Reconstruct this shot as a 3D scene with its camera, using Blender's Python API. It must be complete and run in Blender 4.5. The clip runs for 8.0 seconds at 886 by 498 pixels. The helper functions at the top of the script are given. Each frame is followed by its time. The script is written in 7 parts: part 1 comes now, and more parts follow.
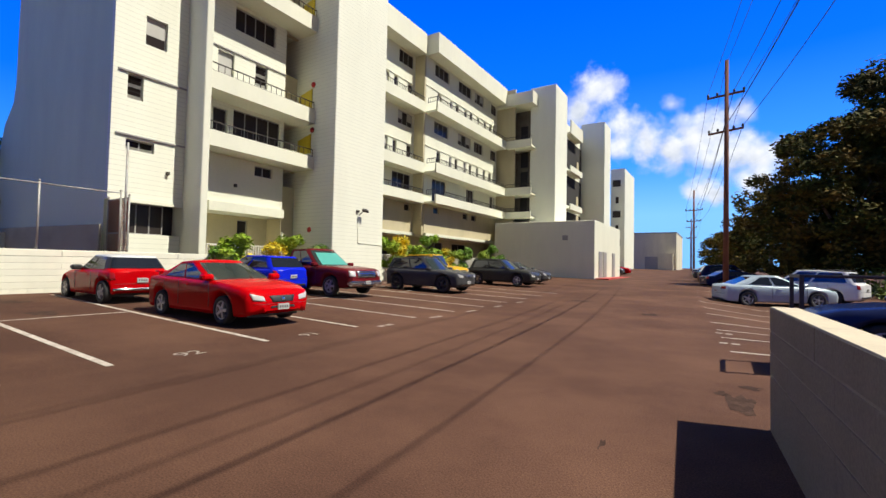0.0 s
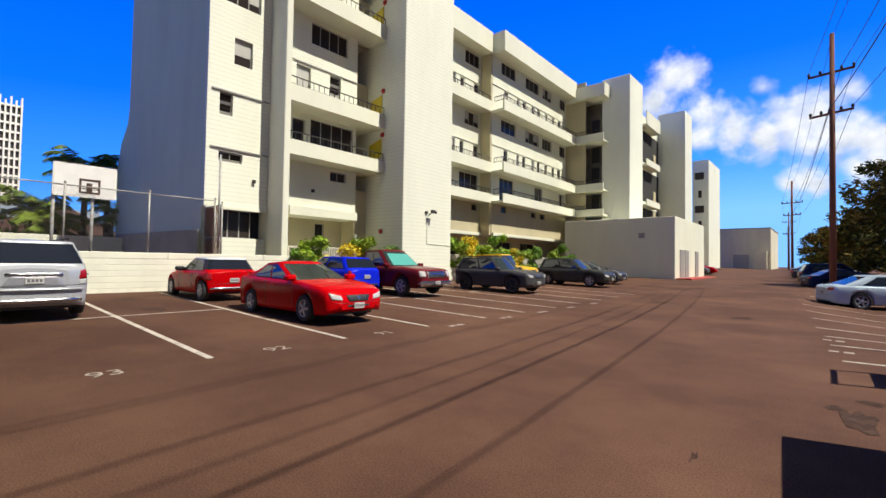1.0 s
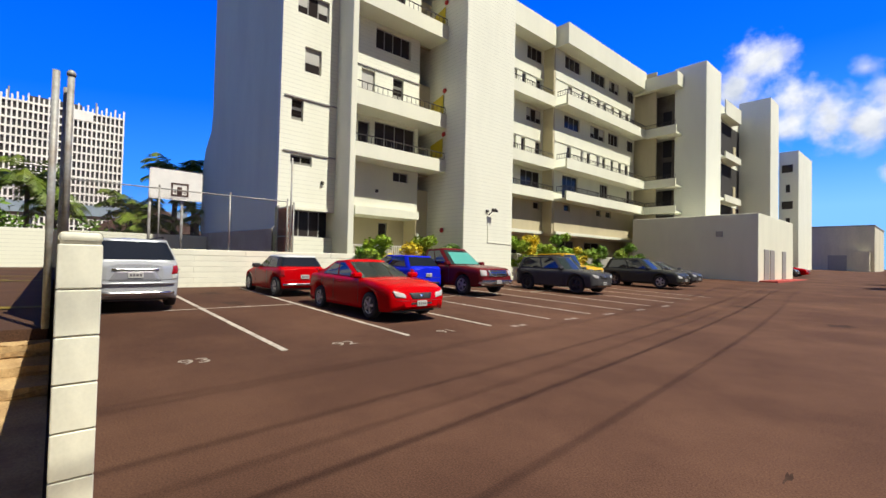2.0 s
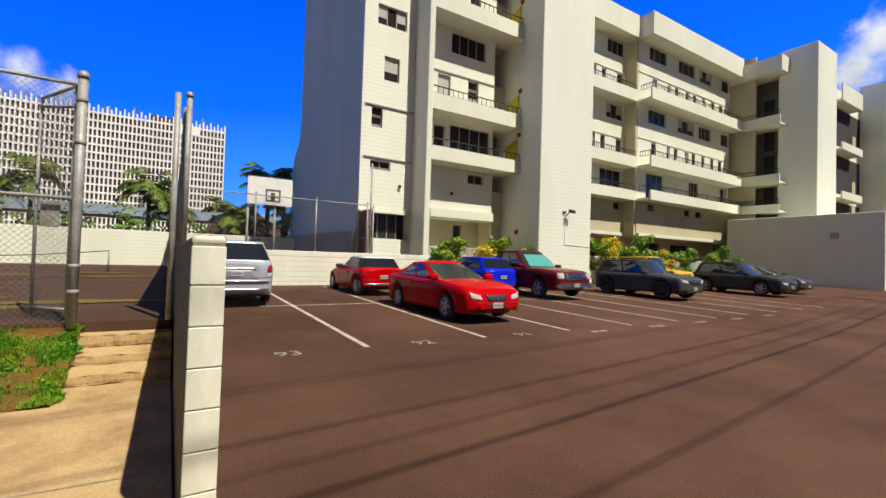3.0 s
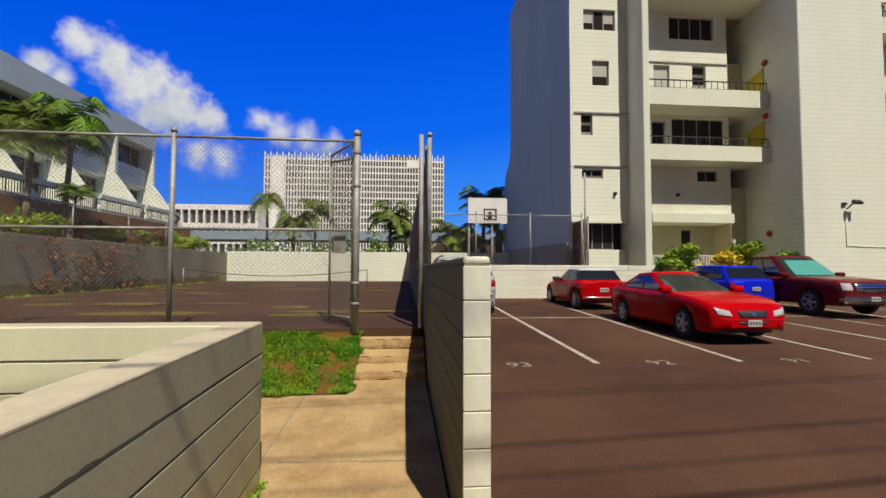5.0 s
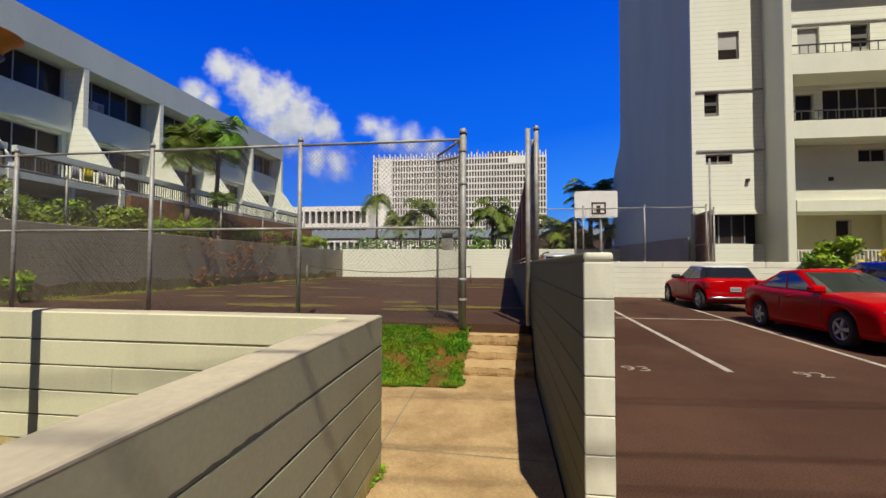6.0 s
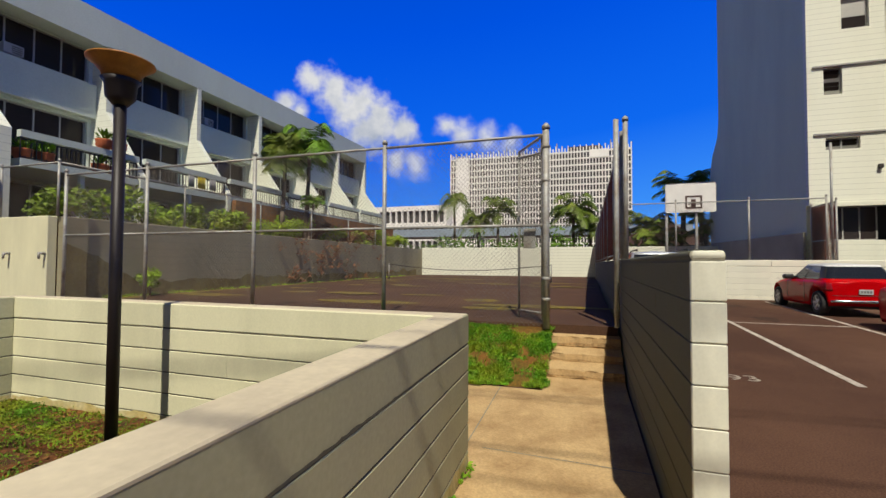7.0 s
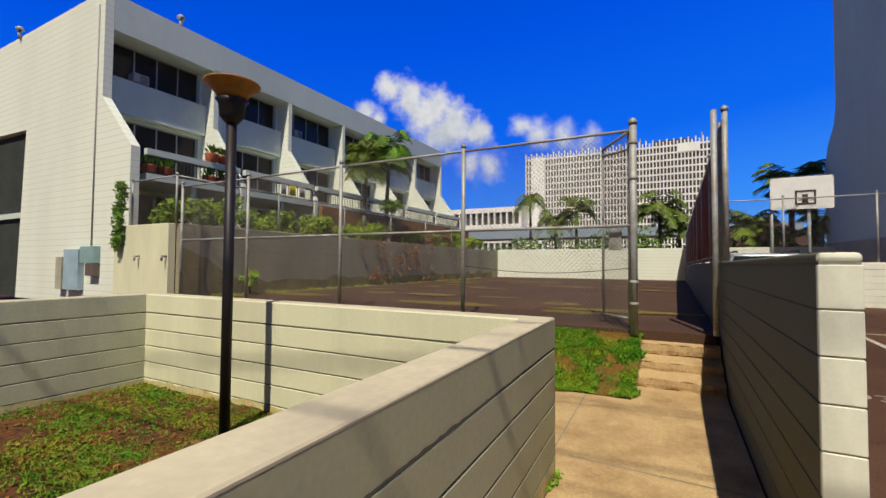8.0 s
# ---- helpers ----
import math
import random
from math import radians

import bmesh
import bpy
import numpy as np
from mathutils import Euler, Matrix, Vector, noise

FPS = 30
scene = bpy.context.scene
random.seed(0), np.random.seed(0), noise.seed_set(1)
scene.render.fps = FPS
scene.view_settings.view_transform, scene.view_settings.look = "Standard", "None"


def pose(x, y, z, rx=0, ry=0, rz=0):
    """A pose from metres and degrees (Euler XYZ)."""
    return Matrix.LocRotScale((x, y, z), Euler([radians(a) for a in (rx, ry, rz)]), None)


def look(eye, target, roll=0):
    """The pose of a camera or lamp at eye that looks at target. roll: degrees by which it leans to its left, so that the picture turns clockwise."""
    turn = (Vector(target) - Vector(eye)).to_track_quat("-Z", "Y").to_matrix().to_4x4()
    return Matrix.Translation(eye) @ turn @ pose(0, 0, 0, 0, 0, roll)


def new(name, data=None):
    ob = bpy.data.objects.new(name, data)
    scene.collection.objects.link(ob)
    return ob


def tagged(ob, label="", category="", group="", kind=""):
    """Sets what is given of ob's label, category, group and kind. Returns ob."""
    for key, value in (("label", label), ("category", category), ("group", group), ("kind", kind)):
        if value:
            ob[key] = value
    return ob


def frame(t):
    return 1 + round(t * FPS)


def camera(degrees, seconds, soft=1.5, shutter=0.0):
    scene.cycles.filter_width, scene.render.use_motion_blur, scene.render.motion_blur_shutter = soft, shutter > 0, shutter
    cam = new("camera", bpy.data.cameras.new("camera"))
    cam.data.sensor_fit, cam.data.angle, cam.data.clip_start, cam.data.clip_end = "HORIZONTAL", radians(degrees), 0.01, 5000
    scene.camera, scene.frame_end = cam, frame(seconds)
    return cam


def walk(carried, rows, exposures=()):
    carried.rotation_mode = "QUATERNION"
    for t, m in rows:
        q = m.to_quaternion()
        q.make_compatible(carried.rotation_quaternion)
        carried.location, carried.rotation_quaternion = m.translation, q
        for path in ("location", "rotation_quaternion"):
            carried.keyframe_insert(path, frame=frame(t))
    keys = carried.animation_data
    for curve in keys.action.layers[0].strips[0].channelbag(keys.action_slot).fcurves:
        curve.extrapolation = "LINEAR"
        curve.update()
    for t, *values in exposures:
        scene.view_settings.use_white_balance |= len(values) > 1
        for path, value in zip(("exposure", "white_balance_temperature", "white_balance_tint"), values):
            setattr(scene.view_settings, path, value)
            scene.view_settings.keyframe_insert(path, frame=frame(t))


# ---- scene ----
cam = camera(90.4, 8.0)

PATH = [
    (0, (1.232, 1.538, 1.468), (0.166, 3.229, 1.534), 1.2),
    (0.5, (1.215, 1.52, 1.471), (0.024, 3.125, 1.534), 1.1),
    (1, (1.179, 1.497, 1.475), (-0.131, 3.007, 1.535), 0.9),
    (1.5, (1.146, 1.485, 1.481), (-0.262, 2.904, 1.535), 1.0),
    (3, (1.119, 1.383, 1.481), (-0.58, 2.437, 1.529), 1.8),
    (3.5, (1.126, 1.328, 1.485), (-0.673, 2.2, 1.543), 1.6),
    (4, (1.139, 1.269, 1.491), (-0.746, 1.933, 1.568), 1.1),
    (4.5, (1.118, 1.214, 1.495), (-0.833, 1.645, 1.587), 0.5),
    (5, (1.097, 1.16, 1.494), (-0.893, 1.334, 1.583), 0.2),
    (6.5, (1.08, 1.055, 1.493), (-0.863, 0.586, 1.559), 0.3),
    (7, (1.085, 1.021, 1.496), (-0.814, 0.396, 1.559), 0.3),
    (7.5, (1.098, 0.993, 1.497), (-0.744, 0.217, 1.558), 0.4),
    (8, (1.124, 0.957, 1.499), (-0.642, 0.022, 1.569), 0.4),
]
walk(cam, [(t, look(eye, target, roll)) for t, eye, target, roll in PATH],
     [(0.0, 0.46, 6250), (1.5, 0.43, 6250), (3.0, 0.27, 6350), (3.5, 0.19, 6400), (4.5, -0.05, 6400), (6.5, -0.04, 6400), (8.0, -0.04, 6400)])

# ---- world, sun, exposure ----
SUN = Vector((0.66, 0.19, 1.0)).normalized()
world = bpy.data.worlds.new("sky")
scene.world = world
world.use_nodes = True
wn, wl = world.node_tree.nodes, world.node_tree.links
sky = wn.new("ShaderNodeTexSky")
sky.sky_type = "NISHITA"
sky.sun_disc = False
sky.sun_elevation = math.asin(SUN.z)
sky.sun_rotation = math.atan2(SUN.x, SUN.y)
sky.air_density, sky.dust_density, sky.ozone_density = 0.3, 0.25, 1.0
wl.new(sky.outputs[0], wn["Background"].inputs["Color"])
wn["Background"].inputs["Strength"].default_value = 0.05
sun = new("sun", bpy.data.lights.new("sun", "SUN"))
sun.data.energy, sun.data.angle, sun.data.color = 5.0, radians(0.5), (1.0, 0.925, 0.78)
sun.matrix_world = look(SUN * 60, (0, 0, 0))

# ---- materials ----


def mat(name, base, rough=0.8, metal=0.0, grain=0.12, grain_size=60.0, stain=0.15, stain_size=1.2, bump=0.15, tint=None,
        island=0.0, spec=0.4, coat=0.0, streak=0.0, course=0.0):
    """Base colour with fine grain, larger stains, relief, and a small shift from piece to piece."""
    m = bpy.data.materials.new(name)
    m.use_nodes = True
    n, l = m.node_tree.nodes, m.node_tree.links
    b = n["Principled BSDF"]
    b.inputs["Roughness"].default_value, b.inputs["Metallic"].default_value = rough, metal
    b.inputs["Specular IOR Level"].default_value = spec
    b.inputs["Coat Weight"].default_value = coat
    b.inputs["Coat Roughness"].default_value = 0.05
    co = n.new("ShaderNodeTexCoord")
    fine = n.new("ShaderNodeTexNoise")
    fine.inputs["Scale"].default_value, fine.inputs["Detail"].default_value = grain_size, 4
    wide = n.new("ShaderNodeTexNoise")
    wide.inputs["Scale"].default_value, wide.inputs["Detail"].default_value = stain_size, 6
    wide.inputs["Roughness"].default_value = 0.65
    l.new(co.outputs["Object"], fine.inputs["Vector"])
    if streak:
        mp = n.new("ShaderNodeMapping")
        mp.inputs["Scale"].default_value = (1, 1, streak)
        l.new(co.outputs["Object"], mp.inputs["Vector"])
        l.new(mp.outputs[0], wide.inputs["Vector"])
    else:
        l.new(co.outputs["Object"], wide.inputs["Vector"])
    ramp = n.new("ShaderNodeMapRange")
    ramp.inputs[1].default_value, ramp.inputs[2].default_value = 0.42, 0.72
    l.new(wide.outputs["Fac"], ramp.inputs[0])
    first = n.new("ShaderNodeMix")
    first.data_type = "RGBA"
    first.inputs[6].default_value = (*base, 1)
    dark = tint or tuple(c * (1 - 2.2 * stain) for c in base)
    first.inputs[7].default_value = (*[max(c, 0) for c in dark], 1)
    l.new(ramp.outputs[0], first.inputs[0])
    if tint:
        damp = n.new("ShaderNodeMath")
        damp.operation = "MULTIPLY"
        damp.inputs[1].default_value = min(1.0, stain * 4)
        l.new(ramp.outputs[0], damp.inputs[0])
        l.new(damp.outputs[0], first.inputs[0])
    value = n.new("ShaderNodeMapRange")
    value.inputs[1].default_value, value.inputs[2].default_value = 0.3, 0.7
    value.inputs[3].default_value, value.inputs[4].default_value = 1 - grain, 1 + grain
    l.new(fine.outputs["Fac"], value.inputs[0])
    hsv = n.new("ShaderNodeHueSaturation")
    l.new(first.outputs[2], hsv.inputs["Color"])
    last = value.outputs[0]
    if island:
        ob = n.new("ShaderNodeObjectInfo")
        geo = n.new("ShaderNodeNewGeometry")
        add = n.new("ShaderNodeMath")
        l.new(ob.outputs["Random"], add.inputs[0])
        l.new(geo.outputs["Random Per Island"], add.inputs[1])
        rnd = n.new("ShaderNodeMapRange")
        rnd.inputs[2].default_value = 2.0
        rnd.inputs[3].default_value, rnd.inputs[4].default_value = 1 - island, 1 + island
        l.new(add.outputs[0], rnd.inputs[0])
        mul = n.new("ShaderNodeMath")
        mul.operation = "MULTIPLY"
        l.new(rnd.outputs[0], mul.inputs[0])
        l.new(last, mul.inputs[1])
        last = mul.outputs[0]
    l.new(last, hsv.inputs["Value"])
    l.new(hsv.outputs[0], b.inputs["Base Color"])
    height = fine.outputs["Fac"]
    if course:
        sep = n.new("ShaderNodeSeparateXYZ")
        l.new(co.outputs["Object"], sep.inputs[0])
        steps = [("DIVIDE", course), ("FRACT", 0), ("LESS_THAN", 0.07)]
        out = sep.outputs[2]
        for op, val in steps:
            node = n.new("ShaderNodeMath")
            node.operation = op
            node.inputs[1].default_value = val
            l.new(out, node.inputs[0])
            out = node.outputs[0]
        joint = n.new("ShaderNodeMix")
        joint.data_type = "RGBA"
        joint.inputs[7].default_value = (*[c * 0.72 for c in base], 1)
        l.new(out, joint.inputs[0])
        l.new(hsv.outputs[0], joint.inputs[6])
        l.new(joint.outputs[2], b.inputs["Base Color"])
        low = n.new("ShaderNodeMath")
        low.operation = "SUBTRACT"
        l.new(fine.outputs["Fac"], low.inputs[0])
        l.new(out, low.inputs[1])
        height = low.outputs[0]
    if bump:
        bp = n.new("ShaderNodeBump")
        bp.inputs["Strength"].default_value, bp.inputs["Distance"].default_value = bump, 0.01
        l.new(height, bp.inputs["Height"])
        l.new(bp.outputs[0], b.inputs["Normal"])
    return m


def plain(name, base, rough=0.5, metal=0.0, coat=0.0, spec=0.5):
    return mat(name, base, rough, metal, grain=0.04, grain_size=200, stain=0.04, stain_size=3, bump=0.0, coat=coat, spec=spec)


def glass_mat(name, base, rough=0.04, spec=0.9):
    return mat(name, base, rough, 0.0, grain=0.02, stain=0.05, stain_size=0.8, bump=0.0, spec=spec)


ASPHALT = mat("asphalt", (0.081, 0.0395, 0.0245), 0.9, grain=0.34, grain_size=70, stain=0.25, stain_size=0.3, bump=0.5, tint=(0.142, 0.073, 0.044), spec=0.15)
COURT = mat("court_asphalt", (0.066, 0.034, 0.021), 0.9, grain=0.3, grain_size=70, stain=0.25, stain_size=0.5, bump=0.4, tint=(0.105, 0.055, 0.026), spec=0.2)


def tone_by_place(m, lo, hi):
    """Asphalt lighter along the drive and darker in the stalls nearest the path wall."""
    n, l = m.node_tree.nodes, m.node_tree.links
    co, sep = n.new("ShaderNodeTexCoord"), n.new("ShaderNodeSeparateXYZ")
    l.new(co.outputs["Object"], sep.inputs[0])
    ramps = []
    for axis, a, b in ((0, -6.0, -1.8), (1, 4.0, 10.0), (1, 1.6, 4.6)):
        r = n.new("ShaderNodeMapRange")
        r.interpolation_type = "SMOOTHSTEP"
        r.inputs[1].default_value, r.inputs[2].default_value = a, b
        l.new(sep.outputs[axis], r.inputs[0])
        ramps.append(r.outputs[0])
    most = n.new("ShaderNodeMath")
    most.operation = "MAXIMUM"
    both = n.new("ShaderNodeMath")
    both.operation = "MULTIPLY"
    l.new(ramps[0], both.inputs[0])
    l.new(ramps[2], both.inputs[1])
    l.new(both.outputs[0], most.inputs[0])
    l.new(ramps[1], most.inputs[1])
    scale = n.new("ShaderNodeMapRange")
    scale.inputs[3].default_value, scale.inputs[4].default_value = lo, hi
    l.new(most.outputs[0], scale.inputs[0])
    mix = n.new("ShaderNodeMix")
    mix.data_type, mix.blend_type = "RGBA", "MULTIPLY"
    mix.inputs[0].default_value = 1.0
    base = n["Principled BSDF"].inputs["Base Color"]
    l.new(base.links[0].from_socket, mix.inputs[6])
    l.new(scale.outputs[0], mix.inputs[7])
    l.new(mix.outputs[2], base)


tone_by_place(ASPHALT, 0.80, 1.02)
CONCRETE = mat("path_concrete", (0.50, 0.345, 0.165), 0.88, grain=0.14, grain_size=50, stain=0.4, stain_size=1.6, bump=0.6, tint=(0.29, 0.175, 0.075), spec=0.25)
WHITE = mat("facade_paint", (0.71, 0.71, 0.57), 0.75, grain=0.04, grain_size=25, stain=0.05, stain_size=0.35, bump=0.2, streak=0.25)
WHITE_COURSE = mat("painted_block_facade", (0.77, 0.775, 0.64), 0.75, grain=0.04, grain_size=25, stain=0.05, stain_size=0.35, bump=0.3, streak=0.25, course=0.203)
# Low wall paints, from shaded to sunlit: dull, mid and full tone.
BLOCK_DULL = mat("shaded_low_block", (0.40, 0.385, 0.23), 0.85, grain=0.06, grain_size=40, stain=0.12, stain_size=0.8, bump=0.06, island=0.03, streak=0.3, tint=(0.27, 0.25, 0.18))
BLOCK_MID = mat("half_shaded_block", (0.52, 0.51, 0.33), 0.85, grain=0.06, grain_size=40, stain=0.12, stain_size=0.8, bump=0.06, island=0.03, streak=0.3)
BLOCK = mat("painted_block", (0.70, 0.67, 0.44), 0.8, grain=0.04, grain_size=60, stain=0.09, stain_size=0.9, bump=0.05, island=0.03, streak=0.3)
# Worn wall tops; the paler tone also carries the sun on them.
BLOCK_TOP = mat("worn_lit_cap", (0.58, 0.505, 0.345), 0.85, grain=0.06, grain_size=30, stain=0.15, stain_size=2.0, bump=0.15, tint=(0.38, 0.32, 0.23))
# Side of the path wall, its shade painted in as dark olive.
BLOCK_OLIVE = mat("shaded_path_block", (0.118, 0.116, 0.060), 0.85, grain=0.08, grain_size=60, stain=0.12, stain_size=1.2, bump=0.15, island=0.03, streak=0.3, tint=(0.135, 0.115, 0.055))
# Riser bands: part stain, part shade painted under the nosings.
RISER_DARK = mat("riser_dark", (0.34, 0.22, 0.10), 0.95, grain=0.4, grain_size=25, stain=0.25, stain_size=5, bump=0.3, tint=(0.30, 0.19, 0.08))
GRIME = mat("grimy_joint", (0.13, 0.12, 0.08), 0.95, grain=0.1, bump=0.2)
NUMBER = mat("faded_number_paint", (0.36, 0.31, 0.25), 0.85, grain=0.25, grain_size=30, stain=0.25, stain_size=5, bump=0.2, tint=(0.14, 0.10, 0.08))
LEAF_LIME = mat("lime_leaf", (0.20, 0.32, 0.010), 0.6, grain=0.2, grain_size=6, stain=0.2, stain_size=1.0, bump=0, tint=(0.28, 0.30, 0.02), island=0.4)
# Lit copy of the path wall's paint, for the end that faces the sun.
BLOCK_PALE = mat("lit_path_block", (0.70, 0.685, 0.54), 0.8, grain=0.03, grain_size=60, stain=0.10, stain_size=3.0, bump=0.04, island=0.02, streak=0.3)
# Right wall's face, darkened in its colour for the shade on it.
BLOCK_SHADED = mat("shaded_wall_block", (0.205, 0.182, 0.13), 0.9, grain=0.12, grain_size=50, stain=0.12, stain_size=1.1, bump=0.25, streak=0.3, tint=(0.15, 0.12, 0.085), spec=0.2)
BLOCK_WHITE = mat("lot_wall_paint", (0.74, 0.73, 0.59), 0.8, grain=0.04, grain_size=80, stain=0.06, stain_size=0.7, bump=0.12, island=0.008, streak=0.3)
RUST_WALL = mat("rust_stained_wall", (0.30, 0.135, 0.045), 0.9, grain=0.2, grain_size=8, stain=0.25, stain_size=0.6, bump=0.4, tint=(0.10, 0.06, 0.03))
DAMP = mat("damp_asphalt", (0.046, 0.026, 0.018), 0.9, grain=0.3, grain_size=30, stain=0.25, stain_size=6, bump=0.3, tint=(0.085, 0.050, 0.034), spec=0.1)
PALM_LEAF = mat("palm_leaf", (0.10, 0.155, 0.012), 0.5, grain=0.25, grain_size=3, stain=0.25, stain_size=0.8, bump=0, tint=(0.14, 0.165, 0.018), island=0.4)
MORTAR = mat("mortar", (0.27, 0.25, 0.18), 0.95, grain=0.1, bump=0.3)
GREY_WALL = mat("weathered_wall", (0.30, 0.27, 0.17), 0.85, course=0.203, grain=0.1, grain_size=40, stain=0.16, stain_size=0.6, bump=0.4, streak=0.3, island=0.04)
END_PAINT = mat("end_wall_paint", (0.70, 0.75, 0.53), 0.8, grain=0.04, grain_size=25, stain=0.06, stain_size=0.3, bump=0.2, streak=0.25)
# Darker warm copy of the facade paint, for walls in shaded recesses.
BEIGE = mat("beige_shade_paint", (0.52, 0.46, 0.29), 0.8, grain=0.05, grain_size=25, stain=0.08, stain_size=0.4, bump=0.2, streak=0.25)
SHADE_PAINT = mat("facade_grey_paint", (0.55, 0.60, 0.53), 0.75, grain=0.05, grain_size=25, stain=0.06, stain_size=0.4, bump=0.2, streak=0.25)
LINE = mat("line_paint", (0.52, 0.47, 0.39), 0.85, grain=0.2, grain_size=30, stain=0.25, stain_size=4, bump=0.2, tint=(0.22, 0.17, 0.14))
YELLOW_LINE = mat("moss_line", (0.175, 0.125, 0.010), 0.95, grain=0.4, grain_size=14, stain=0.3, stain_size=3, bump=0.3, tint=(0.07, 0.06, 0.03))
DARK_BAND = mat("dark_band", (0.36, 0.34, 0.24), 0.9, grain=0.06, grain_size=20, stain=0.12, stain_size=0.8, bump=0.2)
BROWN_SCREEN = mat("brown_screen", (0.14, 0.075, 0.04), 0.9, grain=0.2, grain_size=30, stain=0.25, stain_size=2, bump=0.2, streak=0.3)
WALL_DAMP = mat("wall_damp", (0.19, 0.15, 0.055), 0.95, grain=0.3, grain_size=20, stain=0.3, stain_size=1.5, bump=0.3, tint=(0.10, 0.07, 0.025), streak=0.3)
GRASS_DIRT = mat("turf_soil", (0.105, 0.075, 0.008), 0.95, grain=0.4, grain_size=30, stain=0.25, stain_size=2.2, bump=0.8, tint=(0.17, 0.062, 0.010))
GRASS = mat("grass_blade", (0.080, 0.235, 0.003), 0.75, grain=0.3, grain_size=9, stain=0.25, stain_size=2.6, bump=0, tint=(0.25, 0.27, 0.006), island=0.6)
GRASS_BED = mat("bed_weed_leaf", (0.085, 0.20, 0.003), 0.75, grain=0.2, grain_size=9, stain=0.25, stain_size=1.6, bump=0, tint=(0.24, 0.21, 0.006), island=0.5)
SOIL = mat("soil_litter", (0.125, 0.040, 0.004), 0.95, grain=0.6, grain_size=22, stain=0.25, stain_size=2.2, bump=0.9, tint=(0.045, 0.024, 0.008))
STEEL = mat("galvanised_steel", (0.36, 0.36, 0.33), 0.55, 0.25, grain=0.12, grain_size=30, stain=0.2, stain_size=4, bump=0.1, tint=(0.20, 0.15, 0.10))
WIRE = mat("fence_wire", (0.15, 0.14, 0.12), 0.6, 0.2, grain=0.1, stain=0.2, stain_size=0.8, bump=0, tint=(0.17, 0.09, 0.05))
RUST_WIRE = mat("rusty_fence_wire", (0.25, 0.075, 0.035), 0.8, 0.1, grain=0.1, stain=0.2, stain_size=0.8, bump=0, tint=(0.10, 0.045, 0.03))
RAIL = mat("dark_rail_paint", (0.05, 0.042, 0.036), 0.55, 0.2, grain=0.1, stain=0.1, bump=0)
POLE_PAINT = mat("lamp_pole_paint", (0.018, 0.013, 0.012), 0.5, 0.1, grain=0.1, stain=0.15, bump=0.05)
BRONZE = mat("lamp_shade_bronze", (0.42, 0.17, 0.02), 0.55, 0.0, grain=0.1, grain_size=20, stain=0.2, stain_size=6, bump=0.1)
WOOD_POLE = mat("utility_pole_wood", (0.20, 0.075, 0.04), 0.9, grain=0.3, grain_size=30, stain=0.2, stain_size=2, bump=0.5, streak=0.1)
WIN = glass_mat("window_glass", (0.030, 0.024, 0.022), 0.08, 0.16)
CARGLASS = glass_mat("car_glass", (0.012, 0.015, 0.022), 0.03)
SCREEN_GLASS = glass_mat("windscreen_glass", (0.030, 0.040, 0.036), 0.04)
FRAME = plain("window_frame", (0.30, 0.29, 0.27), 0.5)
CURTAIN = mat("window_blind", (0.45, 0.44, 0.40), 0.8, grain=0.05, stain=0.05, bump=0)
# Near-black for gallery doors and, as painted shade, behind openings.
DARK = plain("dark_unlit", (0.03, 0.028, 0.026), 0.9)
LEAF = mat("leaf", (0.12, 0.25, 0.010), 0.6, grain=0.2, grain_size=6, stain=0.2, stain_size=1.0, bump=0, tint=(0.12, 0.16, 0.02), island=0.4)
LEAF_YELLOW = mat("yellow_leaf", (0.70, 0.52, 0.01), 0.6, grain=0.2, grain_size=6, stain=0.2, stain_size=2.0, bump=0, tint=(0.25, 0.30, 0.03), island=0.25)
LEAF_DARK = mat("dark_leaf", (0.050, 0.058, 0.008), 0.75, grain=0.3, grain_size=1.2, stain=0.25, stain_size=0.42, bump=0, tint=(0.17, 0.095, 0.014), island=0.5, spec=0.12)
LEAF_RUST = mat("rust_leaf", (0.22, 0.09, 0.03), 0.7, grain=0.2, stain=0.2, bump=0, island=0.3)
LITTER = mat("leaf_litter", (0.26, 0.12, 0.025), 0.9, grain=0.3, grain_size=20, stain=0.25, stain_size=6, bump=0, tint=(0.10, 0.045, 0.015), island=0.6)
MUD = mat("mud_splash", (0.48, 0.38, 0.13), 0.9, grain=0.15, grain_size=30, stain=0.25, stain_size=5, bump=0.1, tint=(0.60, 0.55, 0.32))
BARK = mat("bark", (0.16, 0.12, 0.085), 0.95, grain=0.3, grain_size=20, stain=0.2, stain_size=3, bump=0.8)
ALU = mat("canopy_roof", (0.30, 0.36, 0.42), 0.5, 0.1, grain=0.04, stain=0.05, bump=0)
TOWER_WHITE = mat("highrise_concrete", (0.88, 0.85, 0.78), 0.8, grain=0.05, grain_size=2, stain=0.08, stain_size=0.1, bump=0)
TOWER_DARK = mat("highrise_glass", (0.075, 0.07, 0.066), 0.4, grain=0.1, grain_size=1, stain=0.2, stain_size=0.4, bump=0)

# ---- helpers for parts ----


def box(bm, x0, x1, y0, y1, z0, z1):
    v = [bm.verts.new((x, y, z)) for z in (z0, z1) for x, y in ((x0, y0), (x1, y0), (x1, y1), (x0, y1))]
    for f in ((3, 2, 1, 0), (4, 5, 6, 7), (0, 1, 5, 4), (1, 2, 6, 5), (2, 3, 7, 6), (3, 0, 4, 7)):
        bm.faces.new([v[i] for i in f])
    return v


